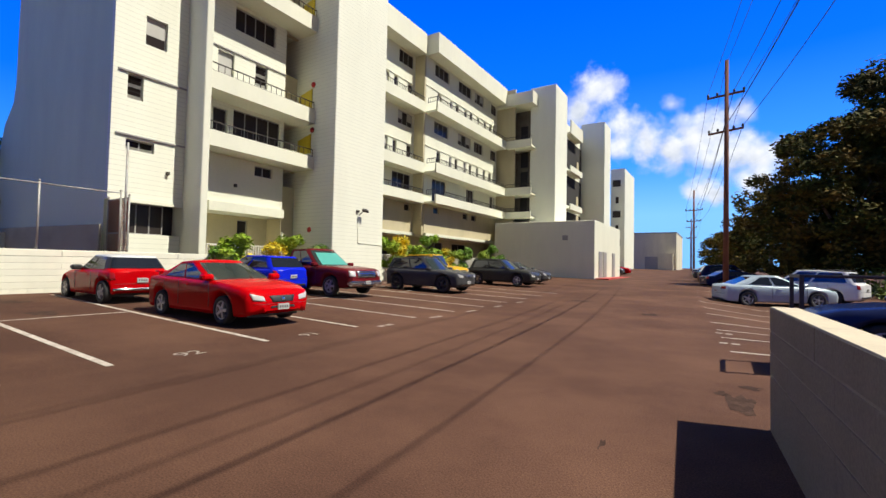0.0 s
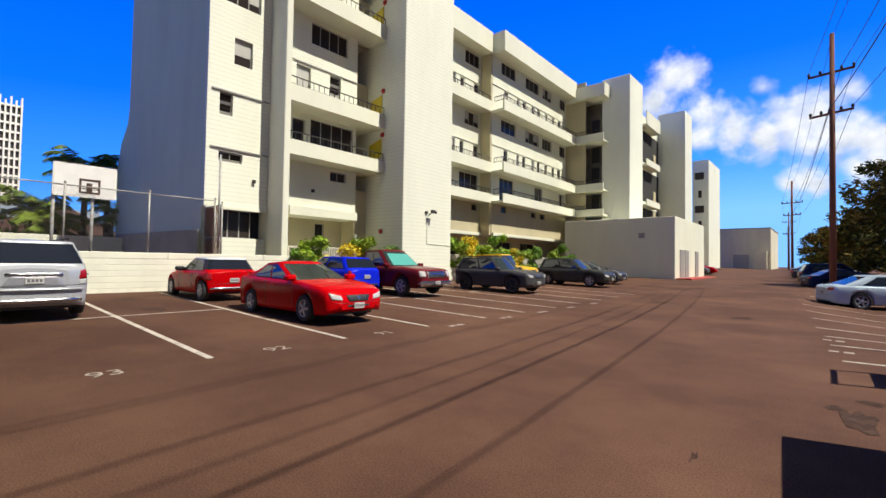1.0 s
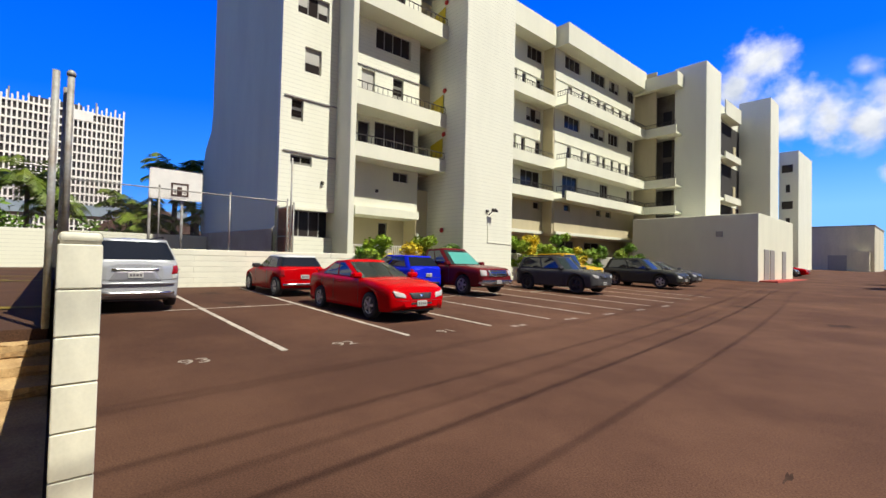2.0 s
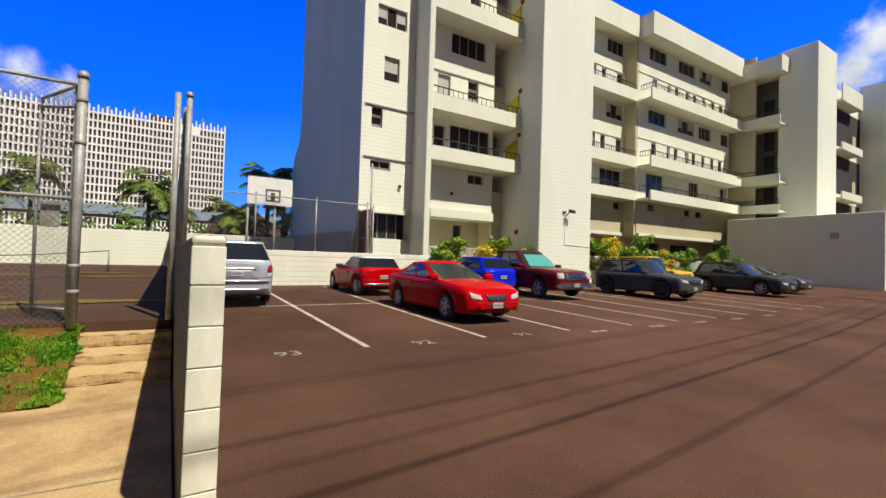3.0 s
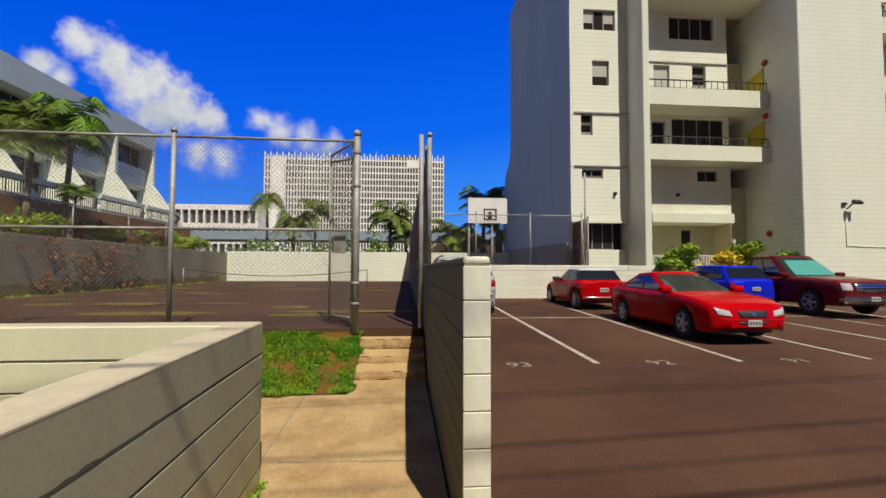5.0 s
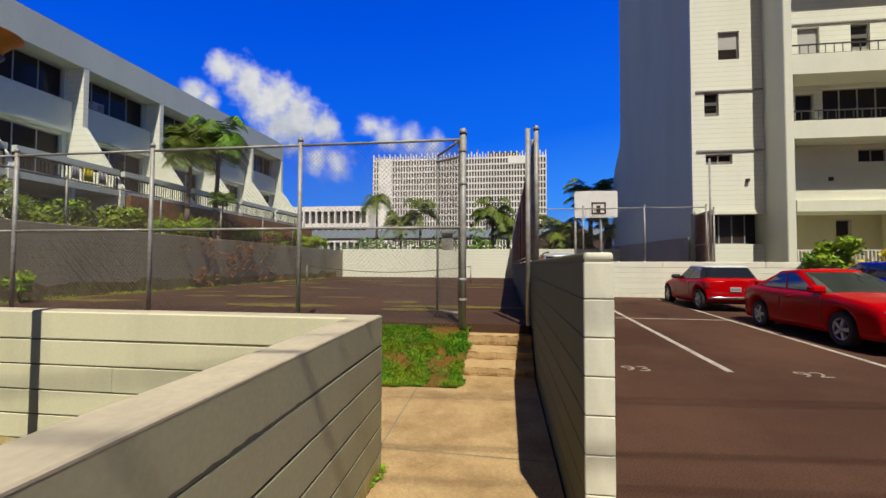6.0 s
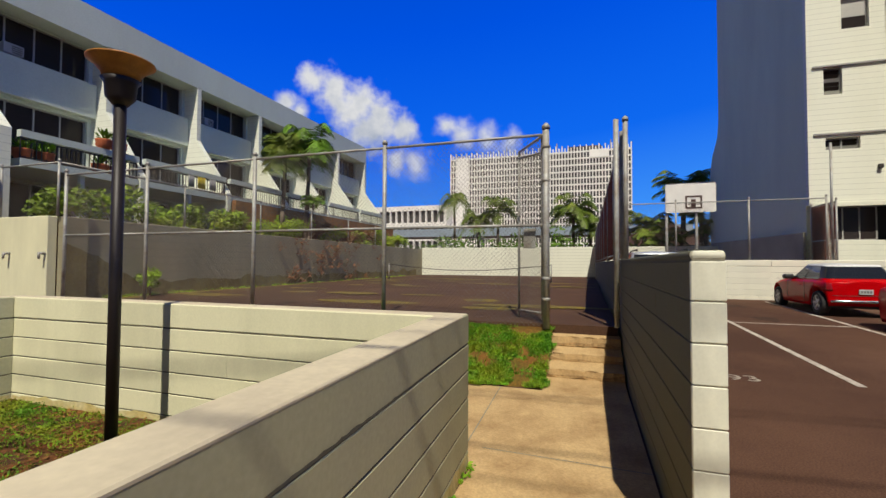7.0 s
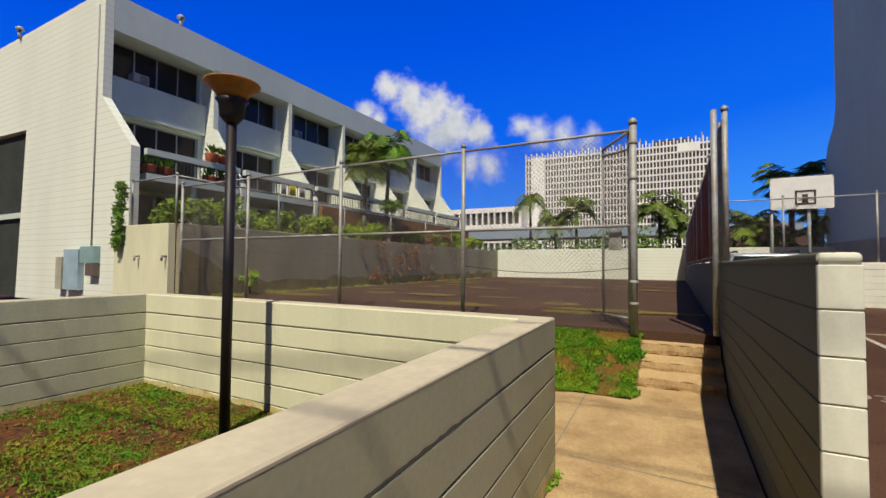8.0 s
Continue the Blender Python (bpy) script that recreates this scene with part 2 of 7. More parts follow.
def prism(bm, poly, axis, a, b):
    """A solid from a polygon of (u, v), pushed along an axis from a to b: x takes (y, z), y takes (x, z), z takes (x, y)."""
    def at(u, v, w):
        return {"x": (w, u, v), "y": (u, w, v), "z": (u, v, w)}[axis]
    lo = [bm.verts.new(at(u, v, a)) for u, v in poly]
    hi = [bm.verts.new(at(u, v, b)) for u, v in poly]
    n = len(poly)
    bm.faces.new(lo[::-1])
    bm.faces.new(hi)
    for i in range(n):
        bm.faces.new((lo[i], lo[(i + 1) % n], hi[(i + 1) % n], hi[i]))


def tube(bm, p, q, r, r2=None, sides=8):
    p, q = Vector(p), Vector(q)
    d = (q - p).normalized()
    u = d.orthogonal().normalized()
    w = d.cross(u)
    r2 = r if r2 is None else r2
    rings = []
    for c, s in ((p, r), (q, r2)):
        rings.append([bm.verts.new(c + s * (u * math.cos(2 * math.pi * i / sides) + w * math.sin(2 * math.pi * i / sides))) for i in range(sides)])
    for i in range(sides):
        f = bm.faces.new((rings[0][i], rings[0][(i + 1) % sides], rings[1][(i + 1) % sides], rings[1][i]))
        f.smooth = sides > 4
    bm.faces.new(rings[0][::-1])
    bm.faces.new(rings[1])


def wire(bm, pts, r, sides=5):
    """One unbroken tube through many points."""
    pts = [Vector(p) for p in pts]
    rings = []
    for i, p in enumerate(pts):
        d = (pts[min(i + 1, len(pts) - 1)] - pts[max(i - 1, 0)]).normalized()
        u = d.cross(Vector((0, 0, 1)) if abs(d.z) < 0.9 else Vector((1, 0, 0))).normalized()
        w = d.cross(u)
        rings.append([bm.verts.new(p + r * (u * math.cos(2 * math.pi * k / sides) + w * math.sin(2 * math.pi * k / sides))) for k in range(sides)])
    for a, b in zip(rings, rings[1:]):
        for k in range(sides):
            bm.faces.new((a[k], a[(k + 1) % sides], b[(k + 1) % sides], b[k])).smooth = True
    bm.faces.new(rings[0][::-1])
    bm.faces.new(rings[-1])


def lathe(bm, profile, centre=(0, 0), sides=20):
    rings = []
    for r, z in profile:
        rings.append([bm.verts.new((centre[0] + r * math.cos(2 * math.pi * i / sides), centre[1] + r * math.sin(2 * math.pi * i / sides), z)) for i in range(sides)])
    for a, b in zip(rings, rings[1:]):
        for i in range(sides):
            f = bm.faces.new((a[i], a[(i + 1) % sides], b[(i + 1) % sides], b[i]))
            f.smooth = True
    bm.faces.new(rings[0][::-1])
    bm.faces.new(rings[-1])


def bevelled(bm, width, segments=1):
    bmesh.ops.bevel(bm, geom=bm.edges[:], offset=width, segments=segments, affect="EDGES", profile=0.5)


def plate(bm, plane, near, far, cuts_a, cuts_z, keep):
    """A welded plate between two depths, of the cells (i, j) that keep() allows; the rest are open right through."""
    def vert(i, j, d):
        key = (i, j, d)
        if key not in verts:
            a, z, e = cuts_a[i], cuts_z[j], (near, far)[d]
            verts[key] = bm.verts.new((e, a, z) if plane == "x" else (a, e, z))
        return verts[key]
    verts, na, nz = {}, len(cuts_a) - 1, len(cuts_z) - 1
    full = {(i, j) for i in range(na) for j in range(nz) if keep(i, j)}
    for i, j in full:
        for d in (0, 1):
            bm.faces.new([vert(i, j, d), vert(i + 1, j, d), vert(i + 1, j + 1, d), vert(i, j + 1, d)])
        for (ni, nj), (p, q) in (((i - 1, j), ((i, j), (i, j + 1))), ((i + 1, j), ((i + 1, j), (i + 1, j + 1))), ((i, j - 1), ((i, j), (i + 1, j))), ((i, j + 1), ((i, j + 1), (i + 1, j + 1)))):
            if (ni, nj) not in full:
                bm.faces.new([vert(*p, 0), vert(*q, 0), vert(*q, 1), vert(*p, 1)])


def thing(name, label, category, group="", kind="", at=(0, 0, 0), turn=0.0):
    ob = new(name)
    ob.matrix_world = pose(*at, 0, 0, turn)
    return tagged(ob, label, category, group, kind)


def mesh_of(name, bm, material):
    bmesh.ops.recalc_face_normals(bm, faces=bm.faces[:])
    me = bpy.data.meshes.new(name)
    bm.to_mesh(me)
    bm.free()
    me.materials.append(material)
    return me


def part(name, bm, material, parent, label=""):
    ob = new(name, mesh_of(name, bm, material))
    ob.parent = parent
    return tagged(ob, label)


def solid(name, bm, material, label, category, kind="", group=""):
    return tagged(new(name, mesh_of(name, bm, material)), label, category, group, kind)


def one_box(name, ext, material, parent, label="", bevel=0.0):
    bm = bmesh.new()
    box(bm, *ext)
    if bevel:
        bevelled(bm, bevel)
    return part(name, bm, material, parent, label)


def ground_z(x, y):
    rise = 0.025 * min(max(-x - 5.7, 0.0), 11.1)
    dip = min(max((x - 0.4) / 2.2, 0.0), 1.0) * min(max((y - 12.0) / 9.0, 0.0), 1.0)
    return rise + 0.009 * min(max(y - 15.0, 0.0), 150.0) - 0.27 * dip

# ---- ground, court, path ----
xs = [-900, -400, -120, -60, -40, -25, -16.8, -14, -11, -8, -5.7, -3, 0, 0.4, 1.5, 2.6, 4, 8, 20, 60, 150, 400, 900]
ys = [-900, -300, -80, -30, -12, 0, 3, 7, 12, 15, 18, 21, 26, 34, 45, 60, 90, 130, 165, 300, 900]
bm = bmesh.new()
grid = [[bm.verts.new((x, y, ground_z(x, y))) for y in ys] for x in xs]
for i in range(len(xs) - 1):
    for j in range(len(ys) - 1):
        bm.faces.new((grid[i][j], grid[i + 1][j], grid[i + 1][j + 1], grid[i][j + 1]))
ground = solid("ground", bm, ASPHALT, "reddish brown worn asphalt car park and drive", "ground", "structure")

bm = bmesh.new()
prism(bm, [(-29.95, -10.85), (-5.62, -10.15), (-5.62, 1.42), (-16.98, 1.42), (-16.98, 8.9), (-29.95, 8.9)], "z", 0.0, 0.60)
court = solid("court_floor", bm, COURT, "dark asphalt court behind the wire fence", "court", "structure")

bm = bmesh.new()
prism(bm, [(-4.22, 1.45), (-4.22, -9.5), (-2.12, -9.5), (-2.12, 0.2), (1.9, 0.2), (1.82, 1.75), (-1.15, 1.75), (-1.15, 1.45)], "z", -0.1, 0.012)
path = solid("path", bm, CONCRETE, "stained tan concrete footpath between block walls", "path", "structure")
for p0, p1 in (((-4.2, 0.02), (-2.42, 0.07)), ((-2.42, 0.21), (-2.36, 1.45)), ((-0.55, 0.21), (-0.6, 1.45))):
    bm = bmesh.new()
    d = (Vector((*p1, 0)) - Vector((*p0, 0))).normalized()
    w = Vector((-d.y, d.x, 0)) * 0.006
    bm.faces.new([bm.verts.new(v + Vector((0, 0, 0.016))) for v in (Vector((*p0, 0)) - w, Vector((*p1, 0)) - w, Vector((*p1, 0)) + w, Vector((*p0, 0)) + w)])
    solid("path_joint", bm, MORTAR, "dark joint between concrete path slabs", "joint", "structure", "path joints")
steps = thing("steps", "low worn concrete steps rising to the gate", "steps", kind="structure")
for i, (x0, z0, rise) in enumerate(((-4.20, -0.02, 0.013), (-4.75, 0.0, 0.15), (-5.10, 0.0, 0.285), (-5.45, 0.0, 0.46))):
    rnd = random.Random(i)
    bm = bmesh.new()
    n, wide = 14, 0.50 - 0.035 * i
    edge = [(x0 + rnd.uniform(-0.02, 0.02), wide + (1.45 - wide) * k / n) for k in range(n + 1)]
    prism(bm, [(-5.62, wide - 0.02), *edge, (-5.62, 1.45)], "z", z0, rise)
    bevelled(bm, 0.010, 2)
    for v in bm.verts:
        if v.co.z > rise - 0.02:
            v.co.z += (0.10 if i else 0.055) * (x0 - v.co.x) + 0.006 * noise.noise((v.co.x * 9, v.co.y * 9, i))
    step = part("step", bm, CONCRETE, steps)
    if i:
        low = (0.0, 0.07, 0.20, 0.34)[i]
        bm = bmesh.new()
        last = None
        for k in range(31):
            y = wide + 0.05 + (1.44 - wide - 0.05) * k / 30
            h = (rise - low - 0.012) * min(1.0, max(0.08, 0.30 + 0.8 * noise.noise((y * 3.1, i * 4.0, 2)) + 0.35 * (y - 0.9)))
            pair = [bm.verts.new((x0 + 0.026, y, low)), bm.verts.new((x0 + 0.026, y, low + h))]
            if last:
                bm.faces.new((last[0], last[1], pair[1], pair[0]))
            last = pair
        part("riser_band", bm, RISER_DARK, step, "dark brown band on the riser, part stain, part painted shade")

# grass bank in front of the fence, soil bed inside the low walls
bm = bmesh.new()
nx, ny = 12, 60
rows = []
for i in range(nx + 1):
    row = []
    for j in range(ny + 1):
        x = -4.30 - 1.32 * i / nx
        y = 0.53 - 10.4 * j / ny
        z = (0.035 + 0.52 * (i / nx) ** 1.2 + 0.03 * noise.noise((x * 3, y * 3, 0))) if i else -0.01
        row.append(bm.verts.new((x + (0.04 * noise.noise((y * 4, 1, 0)) if i == 0 else 0), y, z)))
    rows.append(row)
for i in range(nx):
    for j in range(ny):
        f = bm.faces.new((rows[i][j], rows[i + 1][j], rows[i + 1][j + 1], rows[i][j + 1]))
        f.smooth = True
bank = solid("grass_bank", bm, GRASS_DIRT, "patchy turf bank with bare brown soil", "grass", "structure")
bm = bmesh.new()
nx, ny = 30, 36
rows = [[bm.verts.new((-1.93 + 4.0 * i / nx, 0.10 - 4.82 * j / ny, 0.05 + 0.04 * noise.noise((i * 0.35, j * 0.35, 5)))) for j in range(ny + 1)] for i in range(nx + 1)]
for i in range(nx):
    for j in range(ny):
        bm.faces.new((rows[i][j], rows[i + 1][j], rows[i + 1][j + 1], rows[i][j + 1])).smooth = True
bed = solid("planting_bed", bm, SOIL, "bare soil bed with leaf litter and weeds", "soil bed", "structure")

# ---- block walls: core here, the blocks themselves at the end of the file ----
WALLS = []


def block_wall(name, label, axis, at, a, b, z0, joints, top, thick=0.19, cap=True, face=0.006, paint=None, length=2.4, worn=False, core=None):
    """A wall along an axis ('x' or 'y') whose side faces lie at 'at' and at + thick. joints: heights of the bed joints."""
    bm = bmesh.new()
    lo, hi = at + face, at + thick - face
    ext = (a + face, b - face, lo, hi) if axis == "x" else (lo, hi, a + face, b - face)
    box(bm, *ext, z0, top - 0.03)
    wall = solid(name, bm, core or MORTAR, label, "wall", "structure")
    WALLS.append((wall, axis, at, thick, a, b, [z0, *joints], top, cap, paint or BLOCK, length, worn))
    return wall


# Each low wall's paint tone carries the light on its visible face.
low_joints = [0.125, 0.318, 0.508, 0.705, 0.900]
low_path = block_wall("wall_low_path", "low green-white block wall toned down for shade, worn flat top", "x", 0.0, 0.0, 4.09, -0.1, low_joints, 1.115, thick=0.205, length=6.0, worn=True, paint=BLOCK_DULL, core=GRIME)
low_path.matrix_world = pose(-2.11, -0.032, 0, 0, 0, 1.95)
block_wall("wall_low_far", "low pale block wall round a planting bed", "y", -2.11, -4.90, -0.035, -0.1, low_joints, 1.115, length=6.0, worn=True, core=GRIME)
block_wall("wall_low_side", "low block wall toned down for shade, with dark joints", "x", -4.90, -1.92, 2.25, -0.1, low_joints, 1.115, length=6.0, worn=True, paint=BLOCK_MID, core=GRIME)
wall_right = block_wall("wall_right", "brown-grey block wall, shade put into its colour, paler top", "y", 0.0, -11.6, 0.0, -0.1, [0.52, 0.725, 0.915], 1.13, thick=0.215, worn=True, paint=BLOCK_SHADED)
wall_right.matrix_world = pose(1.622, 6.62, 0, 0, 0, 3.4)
block_wall("wall_path", "painted block wall along the path, side darkened for shade, rounded cap", "x", 1.468, -29.90, -1.212, -0.1,
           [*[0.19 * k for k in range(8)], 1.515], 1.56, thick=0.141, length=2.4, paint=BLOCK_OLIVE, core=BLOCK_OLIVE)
# Thin skin of blocks added to carry the sunlit tone of the end.
block_wall("wall_path_end", "stacked end blocks of the path wall in a paler sunlit tone", "x", 1.467, -1.211, -1.18, -0.1,
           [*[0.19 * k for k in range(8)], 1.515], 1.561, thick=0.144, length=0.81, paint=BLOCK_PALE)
block_wall("wall_lot_back", "white painted block wall behind the parked cars", "y", -16.98, 1.616, 12.0, 0.0, [0.23 + 0.2 * k for k in range(7)], 1.65, length=3.6, paint=BLOCK_WHITE, core=MORTAR)
for name, poly, z, label, m in (
        ("wall_court_side", [(-5.62, -10.15), (-5.62, -10.35), (-30.1, -11.05), (-30.1, -10.85)], 2.5, "stained grey block wall along the court", GREY_WALL),
        ("wall_court_far", [(-29.95, -10.85), (-30.15, -10.85), (-30.15, 9.0), (-29.95, 9.0)], 2.62, "pale block wall closing the court", WHITE_COURSE),
        ("wall_terrace_end", [(-5.62, -10.36), (-5.42, -10.36), (-5.42, -12.9), (-5.62, -12.9)], 2.5, "pale rendered end wall of the terrace with small taps", BLOCK)):
    bm = bmesh.new()
    prism(bm, poly, "z", 0.0, z)
    bevelled(bm, 0.015)
    solid(name, bm, m, label, "wall", "structure")
bm = bmesh.new()
prism(bm, [(-5.64, -10.37), (-5.64, -12.92), (-28.5, -12.92), (-28.5, -11.02)], "z", 0.0, 2.4)
solid("terrace_fill", bm, SOIL, "raised soil terrace behind the retaining wall", "terrace", "structure")

bm = bmesh.new()
box(bm, -28.4, -13.2, -12.75, -12.55, 2.3, 4.0)
solid("wall_terrace_back", bm, RUST_WALL, "rust-stained brown wall below the house balconies", "wall", "structure")
# Sheet on the right wall's top, sunlight put into its paler colour.
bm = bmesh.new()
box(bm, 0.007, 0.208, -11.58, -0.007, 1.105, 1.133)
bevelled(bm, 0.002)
part("top_coat", bm, BLOCK_TOP, wall_right, "worn wall top in a paler sunlit tone")
for name, ext in (("wall_low_path", (0.178, 4.090, -0.001, 0.206)), ("wall_low_far", (-2.103, -1.927, -4.893, 0.165)), ("wall_low_side", (-1.9265, 2.24, -4.893, -4.717))):
    bm = bmesh.new()
    box(bm, *ext, 1.10, 1.119)
    bevelled(bm, 0.006)
    part("top_coat", bm, BLOCK_TOP, bpy.data.objects[name], "worn pale wall top")

rnd = random.Random(12)
bm = bmesh.new()
n, last = 60, None
for i in range(n + 1):
    x = 0.9 + 2.3 * i / n
    w = 0.003 + 0.010 * max(0.0, math.sin(math.pi * i / n)) * (0.4 + rnd.random() * 0.8)
    c = 0.9005 + rnd.uniform(-0.002, 0.002)
    pair = [bm.verts.new((x, 0.2065, c - w * 0.3)), bm.verts.new((x, 0.2065, c + w))]
    if last:
        bm.faces.new((last[0], last[1], pair[1], pair[0]))
    last = pair
part("crack", bm, GRIME, low_path, "ragged dark crack along a joint")

# ---- parking lines ----
STALLS = [4.21, 6.63, 8.95, 11.18, 13.22, 15.2, 17.2, 19.25, 21.25, 23.3]


def strip(bm, p, q, width, lift=0.005, n=10):
    p, q = Vector((*p, 0)), Vector((*q, 0))
    side = (q - p).normalized().cross(Vector((0, 0, 1))) * width / 2
    last = None
    for i in range(n + 1):
        c = p.lerp(q, i / n)
        pair = [bm.verts.new((v.x, v.y, ground_z(v.x, v.y) + lift)) for v in (c - side, c + side)]
        if last:
            bm.faces.new((last[0], last[1], pair[1], pair[0]))
        last = pair


for y in STALLS:
    bm = bmesh.new()
    strip(bm, (-5.68, y), (-16.2, y), 0.10)
    solid("stall_line", bm, LINE, "worn white painted stall line on asphalt", "road marking", "structure", "stall lines")
for y0, y1 in ((1.8, 6.63), (11.18, 13.2), (13.3, 15.2), (17.2, 21.2)):
    bm = bmesh.new()
    strip(bm, (-10.95, y0), (-10.95, y1), 0.09)
    solid("stall_line", bm, LINE, "worn white painted cross line on asphalt", "road marking", "structure", "stall lines")
for y, x0 in ((11.0, 1.38), (12.9, 1.25), (14.4, 1.16), (16.1, 1.0), (18.6, 0.85), (21.0, 0.7), (23.6, 0.5), (26.4, 0.3), (29.4, 0.15), (32.6, 0.0)):
    bm = bmesh.new()
    strip(bm, (x0, y), (x0 + 5.2, y + 0.25), 0.09)
    solid("stall_line", bm, LINE, "worn white painted stall line on asphalt", "road marking", "structure", "stall lines")


def lettering(text, at, size, turn=0.0, material=LINE, label=""):
    cu = bpy.data.curves.new("stall_number", "FONT")
    cu.body, cu.size, cu.align_x, cu.extrude = text, size, "CENTER", 0.001
    ob = tagged(new("stall_number", cu), label, "road marking", "stall numbers", "structure")
    ob.matrix_world = pose(*at, 0, 0, turn)
    cu.materials.append(material)
    return ob


for text, y in (("93", 2.95), ("92", 5.25), ("91", 7.6)):
    lettering(text, (-5.55, y, 0.006), 0.42, 90, NUMBER, label=f"worn white painted stall number {text} on asphalt")
for x, y in ((1.22, 12.0), (1.14, 13.7)):
    bm = bmesh.new()
    strip(bm, (x, y), (x + 0.14, y), 0.16, n=1)
    strip(bm, (x + 0.20, y), (x + 0.34, y), 0.20, n=1)
    solid("stall_number", bm, NUMBER, "worn white stall number on asphalt", "road marking", "structure", "stall numbers")
for y in (9.5, 11.65, 13.65, 15.65, 17.65):
    bm = bmesh.new()
    strip(bm, (-5.35, y - 0.22), (-5.35, y + 0.0), 0.16, n=1)
    strip(bm, (-5.35, y + 0.08), (-5.35, y + 0.30), 0.16, n=1)
    solid("stall_number", bm, NUMBER, "worn white stall number on asphalt", "road marking", "structure", "stall numbers")

for k, (x, y, lx, ly) in enumerate(((1.42, 7.45, 0.20, 0.42), (1.25, 7.75, 0.10, 0.16), (1.55, 8.25, 0.16, 0.12), (0.40, 5.4, 0.03, 0.16), (-14.45, 5.3, 0.55, 0.42), (-11.75, 5.25, 0.5, 0.4), (-0.6, 16.5, 0.35, 0.5), (-3.6, 20.0, 0.5, 0.4))):
    bm = bmesh.new()
    ring = []
    for i in range(18):
        a = 2 * math.pi * i / 18
        q = 0.75 + 0.7 * noise.noise((math.cos(a) * 1.6 + k * 5, math.sin(a) * 1.6, 3))
        px, py = x + lx * q * math.cos(a), y + ly * q * math.sin(a)
        ring.append(bm.verts.new((px, py, ground_z(px, py) + 0.004)))
    bm.faces.new(ring)
    solid("oil_stain", bm, DAMP, "dark oily stain on the asphalt", "stain", "structure", "oil stains")

# ---- wire fences ----


def wire_net(bm, p, q, z0, z1, pitch=0.07, r=0.0017):
    """Diagonal strands of chain link between p and q (plan), clipped to the panel."""
    p, q = Vector((*p, 0)), Vector((*q, 0))
    length, h = (q - p).length, z1 - z0
    d = (q - p) / length
    out = Vector((d.y, -d.x, 0))
    s = -h
    while s < length:
        for sign in (1, -1):
            a0, a1 = max(s, 0.0), min(s + h, length)
            if a1 - a0 < 0.01:
                continue
            za, zb = a0 - s, a1 - s
            if sign < 0:
                za, zb = h - za, h - zb
            tube(bm, p + d * a0 + Vector((0, 0, z0 + za)) + out * (r * sign), p + d * a1 + Vector((0, 0, z0 + zb)) + out * (r * sign), r, sides=3)
        s += pitch


def fence(label, points, z0, z1, rails, post_r=0.035, net=True, wire=None, post_top=0.08, pitch=0.07, bases=None, wire_r=0.0017, last_post=True):
    f = thing("wire_fence", label, "fence")
    for k, (x, y) in enumerate(points if last_post else points[:-1]):
        bm = bmesh.new()
        base = z0 if bases is None else bases
        tube(bm, (x, y, base), (x, y, z1 + post_top), post_r, sides=12)
        lathe(bm, [(post_r * 1.25, z1 + post_top - 0.02), (post_r * 1.25, z1 + post_top + 0.02), (post_r * 0.6, z1 + post_top + 0.05)], (x, y), 12)
        part("post", bm, STEEL, f)
    for z in rails:
        for p, q in zip(points, points[1:]):
            bm = bmesh.new()
            tube(bm, (*p, z), (*q, z), 0.021, sides=10)
            part("rail", bm, STEEL, f)
    if net:
        for p, q in zip(points, points[1:]):
            bm = bmesh.new()
            wire_net(bm, p, q, z0 + 0.03, z1, pitch, wire_r)
            part("wire_mesh", bm, wire or WIRE, f, "diamond wire mesh")
    return f


fence("tall galvanised chain-link fence in front of the court", [(-5.52, -9.95), (-5.52, -7.52), (-5.52, -4.83), (-5.52, -2.18), (-5.52, 0.42)], 0.55, 3.40, (2.06, 3.40), last_post=False, wire_r=0.0020)
fence("chain-link fence on the wall beside the court", [(-5.55, 1.53), (-8.3, 1.53), (-11.1, 1.53), (-13.9, 1.53), (-16.7, 1.53), (-19.4, 1.53), (-22.1, 1.53), (-24.8, 1.53), (-27.5, 1.53), (-29.85, 1.53)], 1.56, 3.45, (3.45, 1.66), wire=RUST_WIRE, wire_r=0.006)
fence("chain-link fence on the wall behind the cars", [(-16.89, 1.65), (-16.89, 4.1), (-16.89, 6.4), (-16.89, 8.63)], 1.66, 3.74, (3.74,), post_r=0.03, pitch=0.08)
fence("low chain-link fence on top of the retaining wall", [(-5.56, -12.3), (-5.56, -10.27), (-8.9, -10.36), (-12.2, -10.45), (-15.5, -10.55), (-18.8, -10.64), (-22.0, -10.74)], 2.5, 3.72, (3.72,), post_r=0.028, pitch=0.09, wire_r=0.0014, post_top=0.03)
bm = bmesh.new()
tube(bm, (-16.89, 8.78, 1.66), (-16.89, 8.78, 5.6), 0.04)
solid("metal_post", bm, STEEL, "tall thin galvanised post on the wall", "post")
fence("short chain-link fence at the building corner", [(-16.89, 8.9), (-18.6, 8.9)], 1.2, 3.62, (3.62, 2.35), post_r=0.03, pitch=0.06, bases=0.5, wire=RUST_WIRE, wire_r=0.006)

# dark slab and brown screen in front of the apartment block's end wall
bm = bmesh.new()
prism(bm, [(-31.6, 0.3), (-18.68, 0.3), (-18.68, 2.70), (-31.6, 2.85)], "y", 8.66, 8.74)
bevelled(bm, 0.01)
solid("end_wall_slab", bm, DARK_BAND, "dark grey upright slab before the foot of the end wall", "wall", "structure")
bm = bmesh.new()
box(bm, -18.62, -17.75, 8.93, 8.97, 1.25, 3.58)
bevelled(bm, 0.008)
